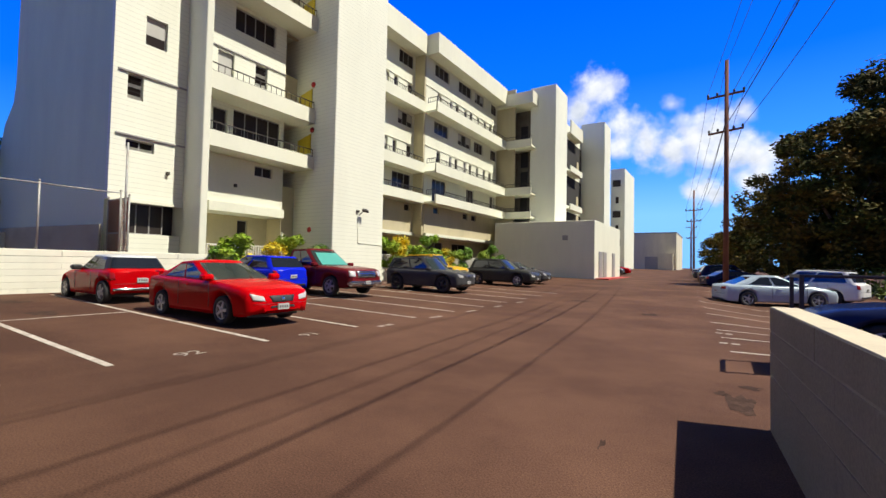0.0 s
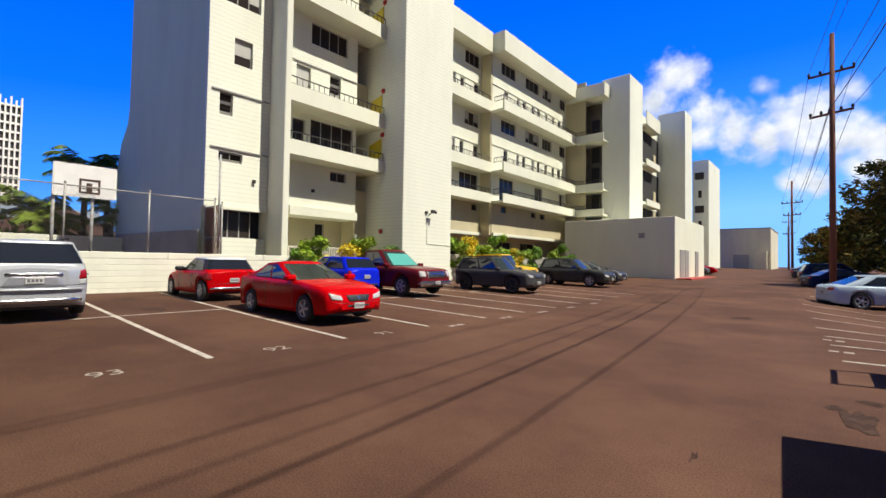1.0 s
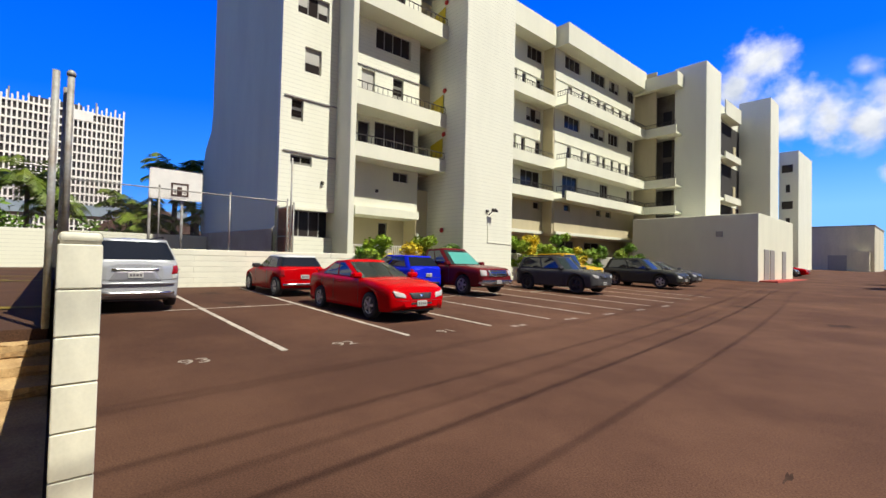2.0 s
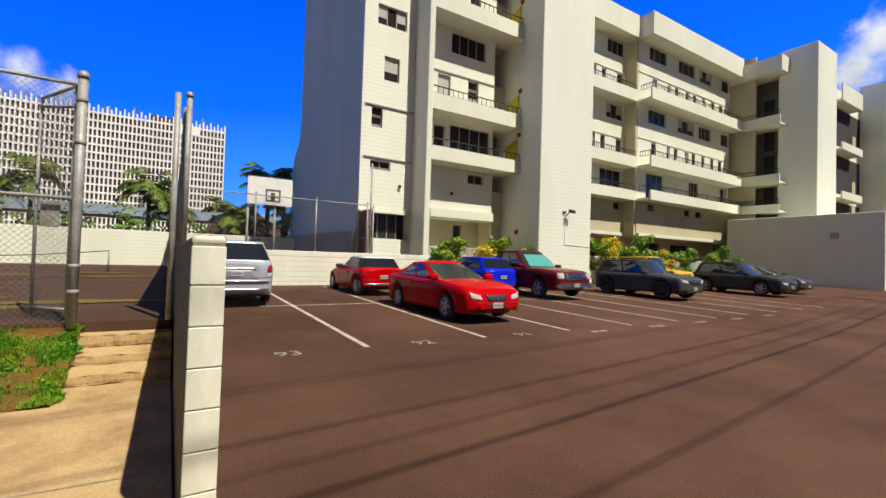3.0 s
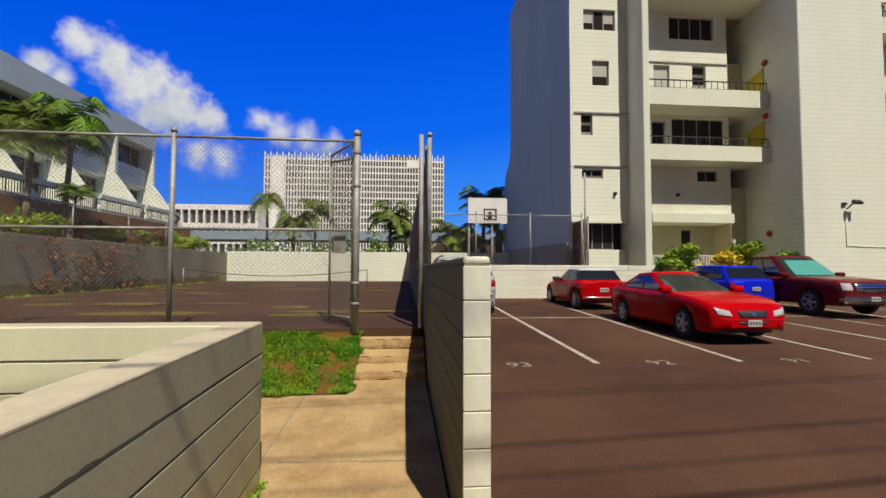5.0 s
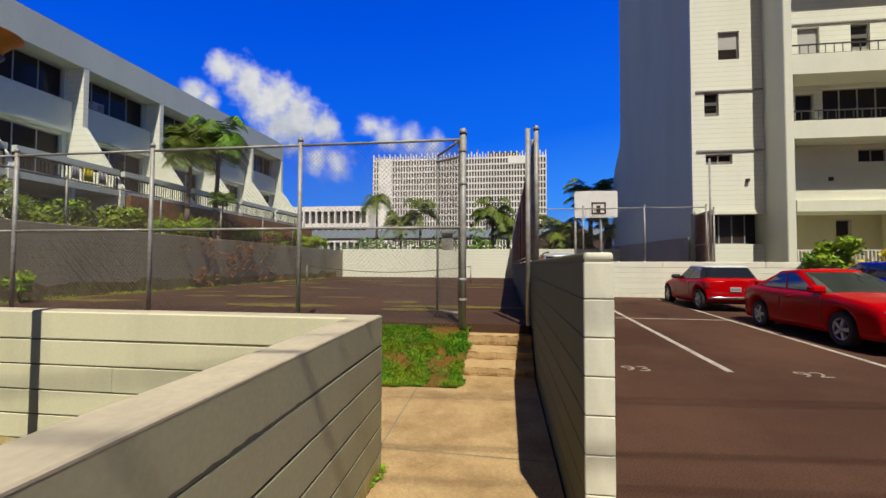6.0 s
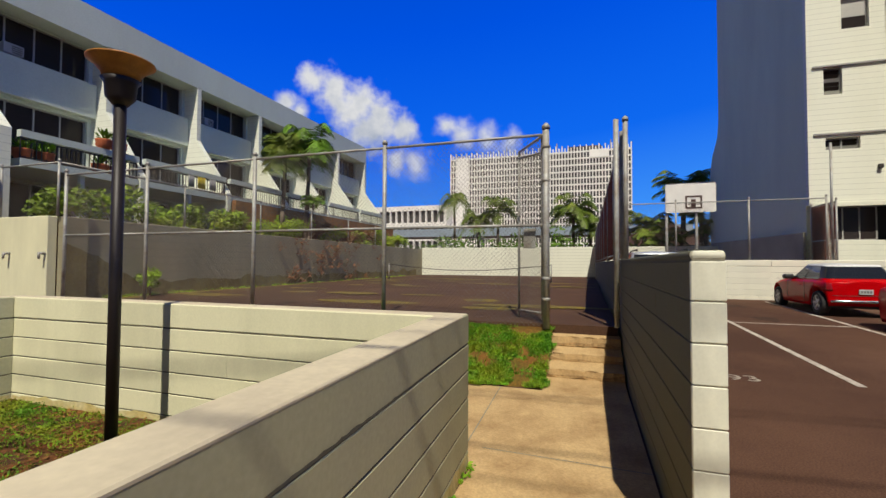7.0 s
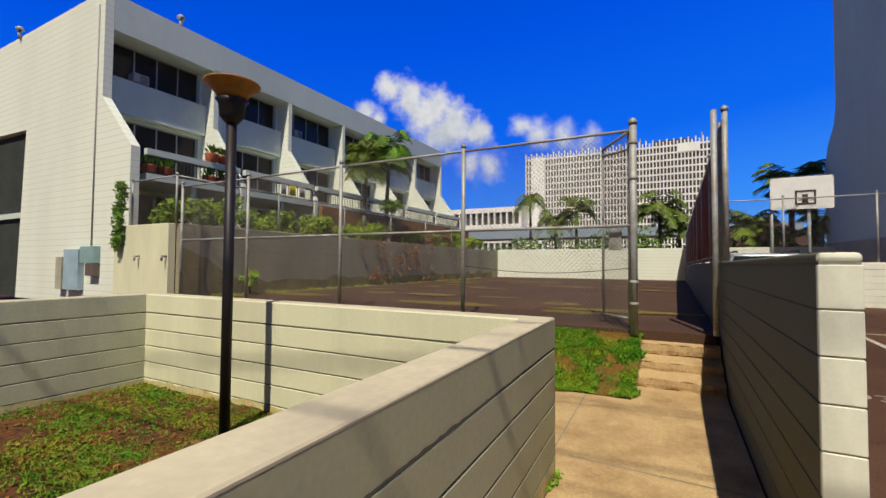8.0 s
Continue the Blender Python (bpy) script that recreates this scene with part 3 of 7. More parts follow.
solid("fence_screen", bm, BROWN_SCREEN, "brown weathered screen panel behind the corner fence", "screen")
# gate posts and the open leaf
gate_post = thing("gate_post", "thick galvanised gate post with rusty foot", "post", "gate posts")
bm = bmesh.new()
tube(bm, (-5.52, 0.44, 0.54), (-5.52, 0.44, 3.50), 0.05, sides=14)
lathe(bm, [(0.06, 3.48), (0.06, 3.53), (0.03, 3.57)], (-5.52, 0.44), 14)
part("shaft", bm, STEEL, gate_post)
for z in (0.95, 1.25, 2.7, 3.2):
    bm = bmesh.new()
    lathe(bm, [(0.056, z), (0.062, z + 0.01), (0.062, z + 0.035), (0.056, z + 0.045)], (-5.52, 0.44), 14)
    part("hinge_band", bm, STEEL, gate_post)
for x, y, top in ((-5.42, 1.40, 3.50), (-5.75, 1.50, 3.42)):
    bm = bmesh.new()
    tube(bm, (x, y, 0.62), (x, y, top), 0.036, sides=12)
    solid("gate_post", bm, STEEL, "galvanised gate post beside the path wall", "post", "", "gate posts")


def gate_leaf(label, hinge, far, z0, z1, wire, sag=0.0, pitch=0.07, wire_r=0.0017):
    g = thing("gate_leaf", label, "gate", "gate leaves")
    (x0, y0), (x1, y1) = hinge, far
    for name, a, b in (("stile", (x0, y0, z0), (x0, y0, z1)), ("stile", (x1, y1, z0 - sag), (x1, y1, z1 - sag)),
                       ("bar", (x0, y0, z1), (x1, y1, z1 - sag)), ("bar", (x0, y0, z0 + 0.1), (x1, y1, z0 + 0.1 - sag)), ("brace", (x0, y0, z1 - 0.25), (x1, y1, z1 - 0.1 - sag))):
        bm = bmesh.new()
        tube(bm, a, b, 0.02, sides=8)
        part(name, bm, STEEL, g)
    bm = bmesh.new()
    wire_net(bm, hinge, far, z0, z1 - sag, pitch, wire_r)
    part("wire_mesh", bm, wire, g)
    return g


gate_leaf("open chain-link gate leaf with a bent bottom bar", (-5.58, 0.38), (-6.30, -0.07), 0.66, 3.40, WIRE, 0.04)
bm = bmesh.new()
box(bm, -5.62, -5.60, 0.10, 0.28, 1.72, 2.02)
bevelled(bm, 0.008)
solid("notice_plate", bm, STEEL, "small weathered metal plate wired to the gate", "sign")

# low net on the court
net = thing("court_net", "sagging old net cord between two low posts", "net")
for y in (-8.9, -0.6):
    bm = bmesh.new()
    tube(bm, (-20.0, y, 0.6), (-20.0, y, 1.45), 0.03)
    part("post", bm, STEEL, net)
bm = bmesh.new()
pts = [(-20.0, -8.9 + 8.3 * i / 16, 1.42 - 0.30 * math.sin(math.pi * i / 16)) for i in range(17)]
for a, b in zip(pts, pts[1:]):
    tube(bm, a, b, 0.018, sides=5)
part("cord", bm, RAIL, net)
rnd = random.Random(4)
for k in range(34):
    bm = bmesh.new()
    x, y = rnd.uniform(-23, -6.4), rnd.uniform(-9.6, 0.6)
    n, lx, ly = 12, rnd.uniform(0.15, 0.45), rnd.uniform(0.3, 1.9)
    loop = [bm.verts.new((x + lx * math.cos(a) * (0.6 + 0.8 * noise.noise((k, math.cos(a) * 2, math.sin(a) * 2)) + 0.3), y + ly * math.sin(a) * (0.8 + 0.6 * noise.noise((k + 9, math.cos(a) * 2, math.sin(a)))), 0.604 + 0.0006 * k)) for a in (2 * math.pi * i / n for i in range(n))]
    bm.faces.new(loop)
    solid("moss_patch", bm, YELLOW_LINE, "yellow-green moss streak on the court asphalt", "moss", "structure", "moss patches")

for k in range(22):
    bm = bmesh.new()
    x = -6.6 - 0.95 * k
    y = -10.02 + (x + 5.6) * 0.0285 + rnd.uniform(0.0, 0.35)
    n, lx, ly = 14, rnd.uniform(0.5, 1.2), rnd.uniform(0.08, 0.22)
    loop = [bm.verts.new((x + lx * math.cos(a) * (0.9 + 0.8 * noise.noise((k, math.cos(a) * 2, math.sin(a) * 2))), y + ly * math.sin(a) * (0.9 + 0.7 * noise.noise((k + 4, math.cos(a) * 2, math.sin(a)))), 0.6035 + 0.0005 * k)) for a in (2 * math.pi * i / n for i in range(n))]
    bm.faces.new(loop)
    solid("moss_patch", bm, YELLOW_LINE, "olive moss growing along the wall foot", "moss", "structure", "moss patches")

# basketball hoop
hoop = thing("basketball_hoop", "white basketball backboard on steel posts behind the wall", "basketball hoop")
bm = bmesh.new()
box(bm, -18.02, -17.98, 3.93, 5.68, 3.50, 4.64)
bevelled(bm, 0.06, 3)
part("backboard", bm, plain("backboard_paint", (0.75, 0.73, 0.68), 0.5), hoop)
RED_BROWN = plain("hoop_paint", (0.07, 0.035, 0.025), 0.6)
for n, e in (("square_top", (4.62, 5.20, 4.08, 4.14)), ("square_bottom", (4.62, 5.20, 3.64, 3.70)), ("square_side", (4.62, 4.68, 3.70, 4.08)), ("square_side", (5.14, 5.20, 3.70, 4.08)), ("bracket", (4.82, 4.98, 3.70, 4.0))):
    bm = bmesh.new()
    box(bm, -17.978, -17.965, *e)
    part(n, bm, RED_BROWN, hoop)
bm = bmesh.new()
for i in range(20):
    a, b = 2 * math.pi * i / 20, 2 * math.pi * (i + 1) / 20
    tube(bm, (-17.72 + 0.23 * math.cos(a), 4.9 + 0.23 * math.sin(a), 3.78), (-17.72 + 0.23 * math.cos(b), 4.9 + 0.23 * math.sin(b), 3.78), 0.012, sides=6)
part("rim", bm, RED_BROWN, hoop)
for y in (3.98, 5.02):
    bm = bmesh.new()
    tube(bm, (-18.1, y, 0.6), (-18.1, y, 4.2), 0.05, sides=12)
    part("post", bm, STEEL, hoop)

# garden lamp
lamp = thing("garden_lamp", "dark post lamp with wide bronze mushroom shade", "lamp")
bm = bmesh.new()
tube(bm, (-1.34, -2.42, 0.0), (-1.34, -2.42, 2.70), 0.043, sides=16)
part("post", bm, POLE_PAINT, lamp)
bm = bmesh.new()
lathe(bm, [(0.05, 2.70), (0.10, 2.76), (0.11, 2.87), (0.135, 2.90)], (-1.34, -2.42), 24)
part("holder", bm, POLE_PAINT, lamp)
bm = bmesh.new()
lathe(bm, [(0.115, 2.90), (0.135, 2.95), (0.185, 3.01), (0.226, 3.035), (0.228, 3.045), (0.17, 3.07), (0.08, 3.08), (0.02, 3.085)], (-1.34, -2.42), 32)
part("shade", bm, BRONZE, lamp)

# ---- utility poles and wires ----


def utility_pole(x, y, z, top, arms, width=0.16, lean=0.0):
    u = thing("utility_pole", "tall brown wooden utility pole with cross arms", "utility pole", "utility poles")
    bm = bmesh.new()
    tube(bm, (x, y, z), (x + lean, y, top), width, width * 0.65, sides=14)
    part("shaft", bm, WOOD_POLE, u)
    for za, half, tilt in arms:
        bm = bmesh.new()
        a, b = Vector((x - half, y + 0.15, za - tilt)), Vector((x + half, y + 0.15, za + tilt))
        tube(bm, a, b, 0.075, sides=4)
        part("cross_arm", bm, WOOD_POLE, u)
        for s in (-0.95, -0.45, 0.45, 0.95):
            c = a.lerp(b, 0.5 + s / 2)
            bm = bmesh.new()
            lathe(bm, [(0.03, c.z + 0.05), (0.07, c.z + 0.12), (0.07, c.z + 0.2), (0.03, c.z + 0.26)], (c.x, c.y), 8)
            part("insulator", bm, RAIL, u)
    return u


utility_pole(1.52, 33.2, 0.15, 14.3, [(12.2, 0.98, 0.08), (9.95, 0.92, 0.1)], lean=0.06)
utility_pole(-2.0, 75.0, 0.5, 12.9, [(10.0, 1.1, 0.05), (8.4, 0.9, 0.05)])
utility_pole(-4.4, 118.0, 0.9, 13.0, [(11.0, 1.1, 0.05), (8.6, 1.0, 0.05)])
utility_pole(-6.6, 160.0, 1.2, 13.2, [(11.0, 1.1, 0.05)])
utility_pole(6.0, -7.0, 0.0, 14.3, [(12.3, 1.0, 0.05), (10.1, 0.9, 0.05)])
wires = [(12.45, -0.95, 0.012), (12.45, 0.40, 0.016), (12.45, 0.95, 0.012), (10.2, -0.1, 0.021), (10.2, 0.85, 0.014), (14.1, 0.0, 0.012)]
stations = [(6.0, -7.0, 0.1), (1.55, 33.2, 0.0), (-2.0, 75.0, -1.8), (-4.4, 118.0, -1.5)]
for z, off, r in wires:
    w = thing("power_line", "black overhead cable strung between the poles", "cable", "power lines")
    for (xa, ya, da), (xb, yb, db) in zip(stations, stations[1:]):
        bm = bmesh.new()
        pts = []
        for i in range(13):
            s = i / 12
            pts.append((xa + (xb - xa) * s + off, ya + (yb - ya) * s + 0.15, z + da + (db - da) * s - 0.9 * 4 * s * (1 - s)))
        wire(bm, pts, r)
        part("span", bm, RAIL, w)

# small black gate frame beside the drive
gate = thing("metal_gate", "black metal gate frame with a solid lower panel", "gate")
for y in (9.32, 10.32):
    one_box("post", (2.16, 2.21, y, y + 0.05, 0.0, 1.42), RAIL, gate)
one_box("top_bar", (2.165, 2.205, 9.37, 10.32, 1.37, 1.42), RAIL, gate)
one_box("panel", (2.17, 2.20, 9.37, 10.32, 0.08, 0.80), RAIL, gate)
rail = thing("fence_rail", "long dark pipe rail beside the parked cars", "rail")
bm = bmesh.new()
tube(bm, (2.21, 9.34, 1.40), (9.5, 11.6, 1.44), 0.022)
part("pipe", bm, RAIL, rail)
for x in (4.6, 7.0, 9.4):
    bm = bmesh.new()
    y = 9.34 + (x - 2.21) * 0.31
    tube(bm, (x, y, 0.0), (x, y, 1.41), 0.022)
    part("post", bm, RAIL, rail)

# ---- apartment building ----


def holed(bm, plane, at, depth, a0, a1, z0, z1, holes):
    """A wall slab with openings right through it. plane 'x' faces along x and spans y; plane 'y' spans x."""
    cuts_a = sorted({a0, a1, *[min(max(h[i], a0), a1) for h in holes for i in (0, 1)]})
    cuts_z = sorted({z0, z1, *[min(max(h[i], z0), z1) for h in holes for i in (2, 3)]})
    def keep(i, j):
        a, z = (cuts_a[i] + cuts_a[i + 1]) / 2, (cuts_z[j] + cuts_z[j + 1]) / 2
        return not any(h[0] < a < h[1] and h[2] < z < h[3] for h in holes)
    plate(bm, plane, at - depth, at, cuts_a, cuts_z, keep)


def window(parent, plane, at, a0, a1, z0, z1, n=2, inset=0.12, slats=False, blind=False, sill=False):
    """A framed window set back in its opening: frame, panes, and where seen its louvres or blind."""
    bm = bmesh.new()
    d0, d1 = at - inset - 0.05, at - inset
    t = 0.045
    def put(bm, u0, u1, w0, w1, e0, e1):
        box(bm, *((e0, e1, u0, u1, w0, w1) if plane == "x" else (u0, u1, e0, e1, w0, w1)))
    cuts = []
    for i in range(n + 1):
        c = a0 + (a1 - a0 - t) * i / n
        cuts += [c, c + t]
    plate(bm, plane, d0, d1, cuts, [z0, z0 + t, z1 - t, z1], lambda i, j: i % 2 == 0 or j != 1)
    frame_ob = part("window", bm, FRAME, parent)
    for i in range(n):
        lo = a0 + (a1 - a0 - t) * i / n + t
        hi = a0 + (a1 - a0 - t) * (i + 1) / n
        if slats:
            k = max(3, int((z1 - z0) / 0.16))
            for j in range(k):
                zc = z0 + t + (z1 - z0 - 2 * t) * (j + 0.5) / k
                bm = bmesh.new()
                h = (z1 - z0 - 2 * t) / k * 0.5
                e = [(d0 + 0.005, zc - h * 0.9), (d0 + 0.012, zc - h * 0.9), (d1 + 0.02, zc + h * 0.55), (d1 + 0.012, zc + h * 0.55)]
                if plane == "x":
                    prism(bm, e, "y", lo, hi)
                else:
                    prism(bm, [(v, u) for u, v in e], "x", lo, hi)
                part("louvre", bm, WIN if j % 3 else CURTAIN, frame_ob)
            bm = bmesh.new()
            put(bm, lo, hi, z0 + t, z1 - t, d0 - 0.03, d0 - 0.02)
            part("pane", bm, DARK, frame_ob)
        else:
            bm = bmesh.new()
            put(bm, lo, hi, z0 + t, z1 - t, d0 + 0.015, d0 + 0.025)
            part("pane", bm, WIN, frame_ob)
            if blind and i % 2 == 0:
                bm = bmesh.new()
                put(bm, lo + 0.01, hi - 0.01, z0 + (z1 - z0) * 0.4, z1 - t, d0 + 0.028, d0 + 0.036)
                part("blind", bm, CURTAIN, frame_ob)
    return frame_ob


def railing(parent, plane, at, a0, a1, z0, z1, step=0.14, material=None, bar=0.011):
    material = material or RAIL
    bm = bmesh.new()
    def put(u0, u1, w0, w1, r):
        box(bm, *((at - r, at + r, u0, u1, w0, w1) if plane == "x" else (u0, u1, at - r, at + r, w0, w1)))
    put(a0, a1, z1 - 0.045, z1, 0.022)
    put(a0, a1, z0 + 0.03, z0 + 0.055, 0.014)
    n = max(1, int((a1 - a0) / step))
    for i in range(n + 1):
        c = a0 + (a1 - a0) * i / n
        r = 0.018 if i % 8 == 0 else bar
        put(c - r, c + r, z0, z1 - 0.045, r)
    return part("railing", bm, material, parent, "dark metal railing")


def slab_edge(parent, plane, at, depth, a0, a1, z0, z1, name="balcony"):
    """Balcony floor with its solid front."""
    bm = bmesh.new()
    if plane == "x":
        prism(bm, [(at - depth, z0), (at, z0), (at, z1), (at - 0.14, z1), (at - 0.14, z0 + 0.18), (at - depth, z0 + 0.18)], "y", a0, a1)
    else:
        prism(bm, [(at + depth, z0), (at, z0), (at, z1), (at + 0.14, z1), (at + 0.14, z0 + 0.18), (at + depth, z0 + 0.18)], "x", a0, a1)
    return part(name, bm, WHITE, parent)


apt = thing("apartment_building", "cream-white concrete apartment block with balconies and stair towers", "building")
LEVELS = [(6.41, 7.10), (8.92, 9.70), (13.98, 14.80)]
ROOF0, ROOF1 = 18.9, 20.6
FAC = -18.84

# near end: blank end wall with a flared foot, windowed strip, fin
bm = bmesh.new()
prism(bm, [(-30.6, 0.0), (-30.6 - 2.2, 0.0), (-32.8, 7.4), (-32.2, 8.6), (-30.9, 9.6), (-30.6, 10.6), (-30.6, ROOF1), (FAC - 0.25, ROOF1), (FAC - 0.25, 0.0)], "y", 8.93, 9.2)
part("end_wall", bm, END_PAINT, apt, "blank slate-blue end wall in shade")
STRIP = [(9.62, 11.2, 12.98, 13.99), (10.03, 10.86, 10.27, 11.48), (9.45, 10.02, 7.85, 8.87), (9.47, 10.52, 5.78, 6.22), (9.62, 11.2, 15.6, 16.4), (9.62, 11.2, 2.42, 3.70)]
bm = bmesh.new()
holed(bm, "x", FAC, 0.25, 8.93, 11.74, 3.72, ROOF1, STRIP[:5])
part("wall_panel", bm, WHITE_COURSE, apt)
bm = bmesh.new()
box(bm, FAC - 0.6, FAC - 0.12, 8.96, 11.74, 0.2, 2.42)
part("wall_panel", bm, WHITE_COURSE, apt)
bm = bmesh.new()
box(bm, FAC - 1.0, FAC - 0.8, 9.2, 11.74, 2.42, 3.72)
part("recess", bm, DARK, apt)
one_box("side_panel", (FAC - 0.05, FAC, 8.97, 9.55, 0.3, 3.72), WHITE_COURSE, apt)
window(apt, "x", FAC, *STRIP[0], n=3, blind=True)
window(apt, "x", FAC, *STRIP[1], n=1, blind=True)
window(apt, "x", FAC, *STRIP[2], n=1, slats=True)
window(apt, "x", FAC, *STRIP[3], n=2, slats=True)
window(apt, "x", FAC, *STRIP[4], n=3)
window(apt, "x", FAC - 0.3, *STRIP[5], n=3, inset=0.2)
for z in (8.92, 6.36):
    one_box("ledge", (FAC, FAC + 0.07, 9.1, 11.72, z - 0.03, z + 0.03), FRAME, apt)
one_box("ledge", (FAC, FAC + 0.08, 8.97, 11.72, 3.66, 3.80), WHITE, apt)
one_box("wall_lamp", (FAC, FAC + 0.12, 11.0, 11.12, 5.0, 5.14), RAIL, apt, "small dark wall lamp")
bm = bmesh.new()
box(bm, FAC - 1.2, -17.40, 11.74, 12.06, 0.2, ROOF1 + 0.6)
bevelled(bm, 0.03)
part("fin", bm, WHITE, apt, "tall projecting cream fin")

# balconies between fin and stair tower
BACK = -18.72
near = [(13.85, 16.15, 17.75, 18.75), (13.03, 13.85, 14.1, 16.3), (15.0, 15.7, 15.2, 16.3), (13.85, 16.15, 12.67, 13.80), (13.03, 13.85, 9.12, 11.35), (15.0, 15.7, 10.3, 11.4),
        (13.9, 16.6, 6.75, 8.77), (12.9, 13.6, 7.0, 8.6)]
bm = bmesh.new()
holed(bm, "x", BACK, 0.25, 12.06, 16.8, 6.41, ROOF1, near)
part("wall_panel", bm, WHITE_COURSE, apt)
for k, h in enumerate(near):
    window(apt, "x", BACK, *h, n=4 if h[1] - h[0] > 1.6 else 1, slats=k == 5, blind=k in (1, 4))
panel_holes = [(15.1, 16.15, 5.70, 6.22)]
bm = bmesh.new()
holed(bm, "x", -18.66, 0.2, 12.06, 16.8, 3.72, 6.40, panel_holes)
part("wall_panel", bm, WHITE, apt)
window(apt, "x", -18.66, *panel_holes[0], n=2)
one_box("wall_lamp", (-18.66, -18.54, 14.0, 14.12, 4.95, 5.1), RAIL, apt, "small dark wall lamp")
ground_holes = [(15.05, 15.65, 1.6, 3.5), (12.6, 13.2, 1.6, 3.5)]
bm = bmesh.new()
holed(bm, "x", -19.9, 0.2, 12.06, 16.8, 0.2, 3.72, ground_holes)
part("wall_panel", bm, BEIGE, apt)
for h in ground_holes:
    window(apt, "x", -19.9, *h, n=1)
one_box("soffit", (-19.9, -18.66, 12.06, 16.8, 3.70, 3.80), WHITE, apt)
one_box("return_wall", (-22.0, -18.74, 16.80, 16.83, 0.2, ROOF1), BEIGE, apt)
bm = bmesh.new()
stair_holes = [(16.9, 17.83, z, z1) for z, z1 in ((5.5, 6.35), (7.1, 9.0), (11.7, 13.9), (16.6, 18.8))]
holed(bm, "x", -19.0, 0.15, 16.83, 17.83, 0.2, ROOF1, stair_holes)
part("stair_wall", bm, BEIGE, apt)
one_box("stair_recess", (-21.9, -21.7, 16.83, 17.83, 0.2, ROOF1), DARK, apt, "dark slab standing in for the unlit stairwell")
one_box("ledge", (-18.66, -18.42, 12.70, 16.76, 3.70, 4.14), WHITE, apt)
for z in (11.46, 16.5):
    one_box("door_head", (-18.72, -18.66, 12.10, 16.78, z, z + 0.05), FRAME, apt, "thin grey ledge over the doors")
for z0, z1 in LEVELS:
    slab_edge(apt, "x", -17.45, 4.2, 12.06, 17.83, z0, z1)
    railing(apt, "x", -17.55, 12.1, 17.80, z1, z1 + 0.42, 0.30)
one_box("roof_edge", (-21.9, -17.45, 12.06, 17.83, ROOF0, ROOF1), WHITE, apt)
railing(apt, "x", -18.0, 12.3, 16.2, 1.35, 2.15, 0.13, plain("white_rail", (0.72, 0.69, 0.62), 0.6), 0.02)
one_box("lanai_floor", (-19.9, -17.9, 12.1, 16.4, 0.3, 1.35), WHITE, apt)
bm = bmesh.new()
prism(bm, [(16.25, 1.3), (16.45, 1.3), (16.40, 2.9), (16.32, 2.9)], "x", -18.05, -17.95)
part("lanai_post", bm, WHITE, apt)
RED = plain("alarm_red", (0.45, 0.02, 0.015), 0.4)
SAFETY = plain("safety_yellow", (0.55, 0.42, 0.02), 0.5)
for z in (10.8, 8.3, 2.85, 15.9):
    bm = bmesh.new()
    lathe(bm, [(0.13, 0), (0.15, 0.02), (0.12, 0.08), (0.03, 0.1)], sides=14)
    bell = part("alarm_bell", bm, RED, apt, "red fire alarm bell")
    bell.matrix_basis = pose(-17.6, 17.80, z + 0.3, 90, 0, 0)
for z in (9.85, 7.35, 14.95):
    bm = bmesh.new()
    prism(bm, [(-18.75, z), (-17.72, z), (-17.72, z + 1.05), (-18.75, z + 0.78)], "y", 17.77, 17.825)
    part("stair_sign", bm, SAFETY, apt, "yellow painted panel on the stair wall")


def tower(x0, x1, y0, y1, top):
    bm = bmesh.new()
    box(bm, x0, x1, y0, y1, 0.1, top)
    bevelled(bm, 0.03)
    return part("stair_tower", bm, WHITE_COURSE, apt, "windowless cream stair tower")


tower(-22.0, -15.88, 17.83, 21.85, 23.2)
one_box("wall_vent", (-15.88, -15.80, 19.55, 19.75, 4.22, 4.34), RAIL, apt)
bm = bmesh.new()
tube(bm, (-15.82, 19.72, 4.05), (-15.6, 19.9, 4.34), 0.03)
tube(bm, (-15.6, 19.82, 4.36), (-15.42, 19.82, 4.26), 0.1, 0.06)
tube(bm, (-15.6, 19.98, 4.36), (-15.42, 20.05, 4.26), 0.1, 0.06)
part("floodlight", bm, RAIL, apt, "small dark double floodlight")
bm = bmesh.new()
tube(bm, (-15.86, 19.72, 4.0), (-15.86, 19.72, 2.5), 0.012)
tube(bm, (-15.86, 19.72, 2.5), (-15.86, 21.85, 2.45), 0.012)
part("conduit", bm, WHITE, apt)


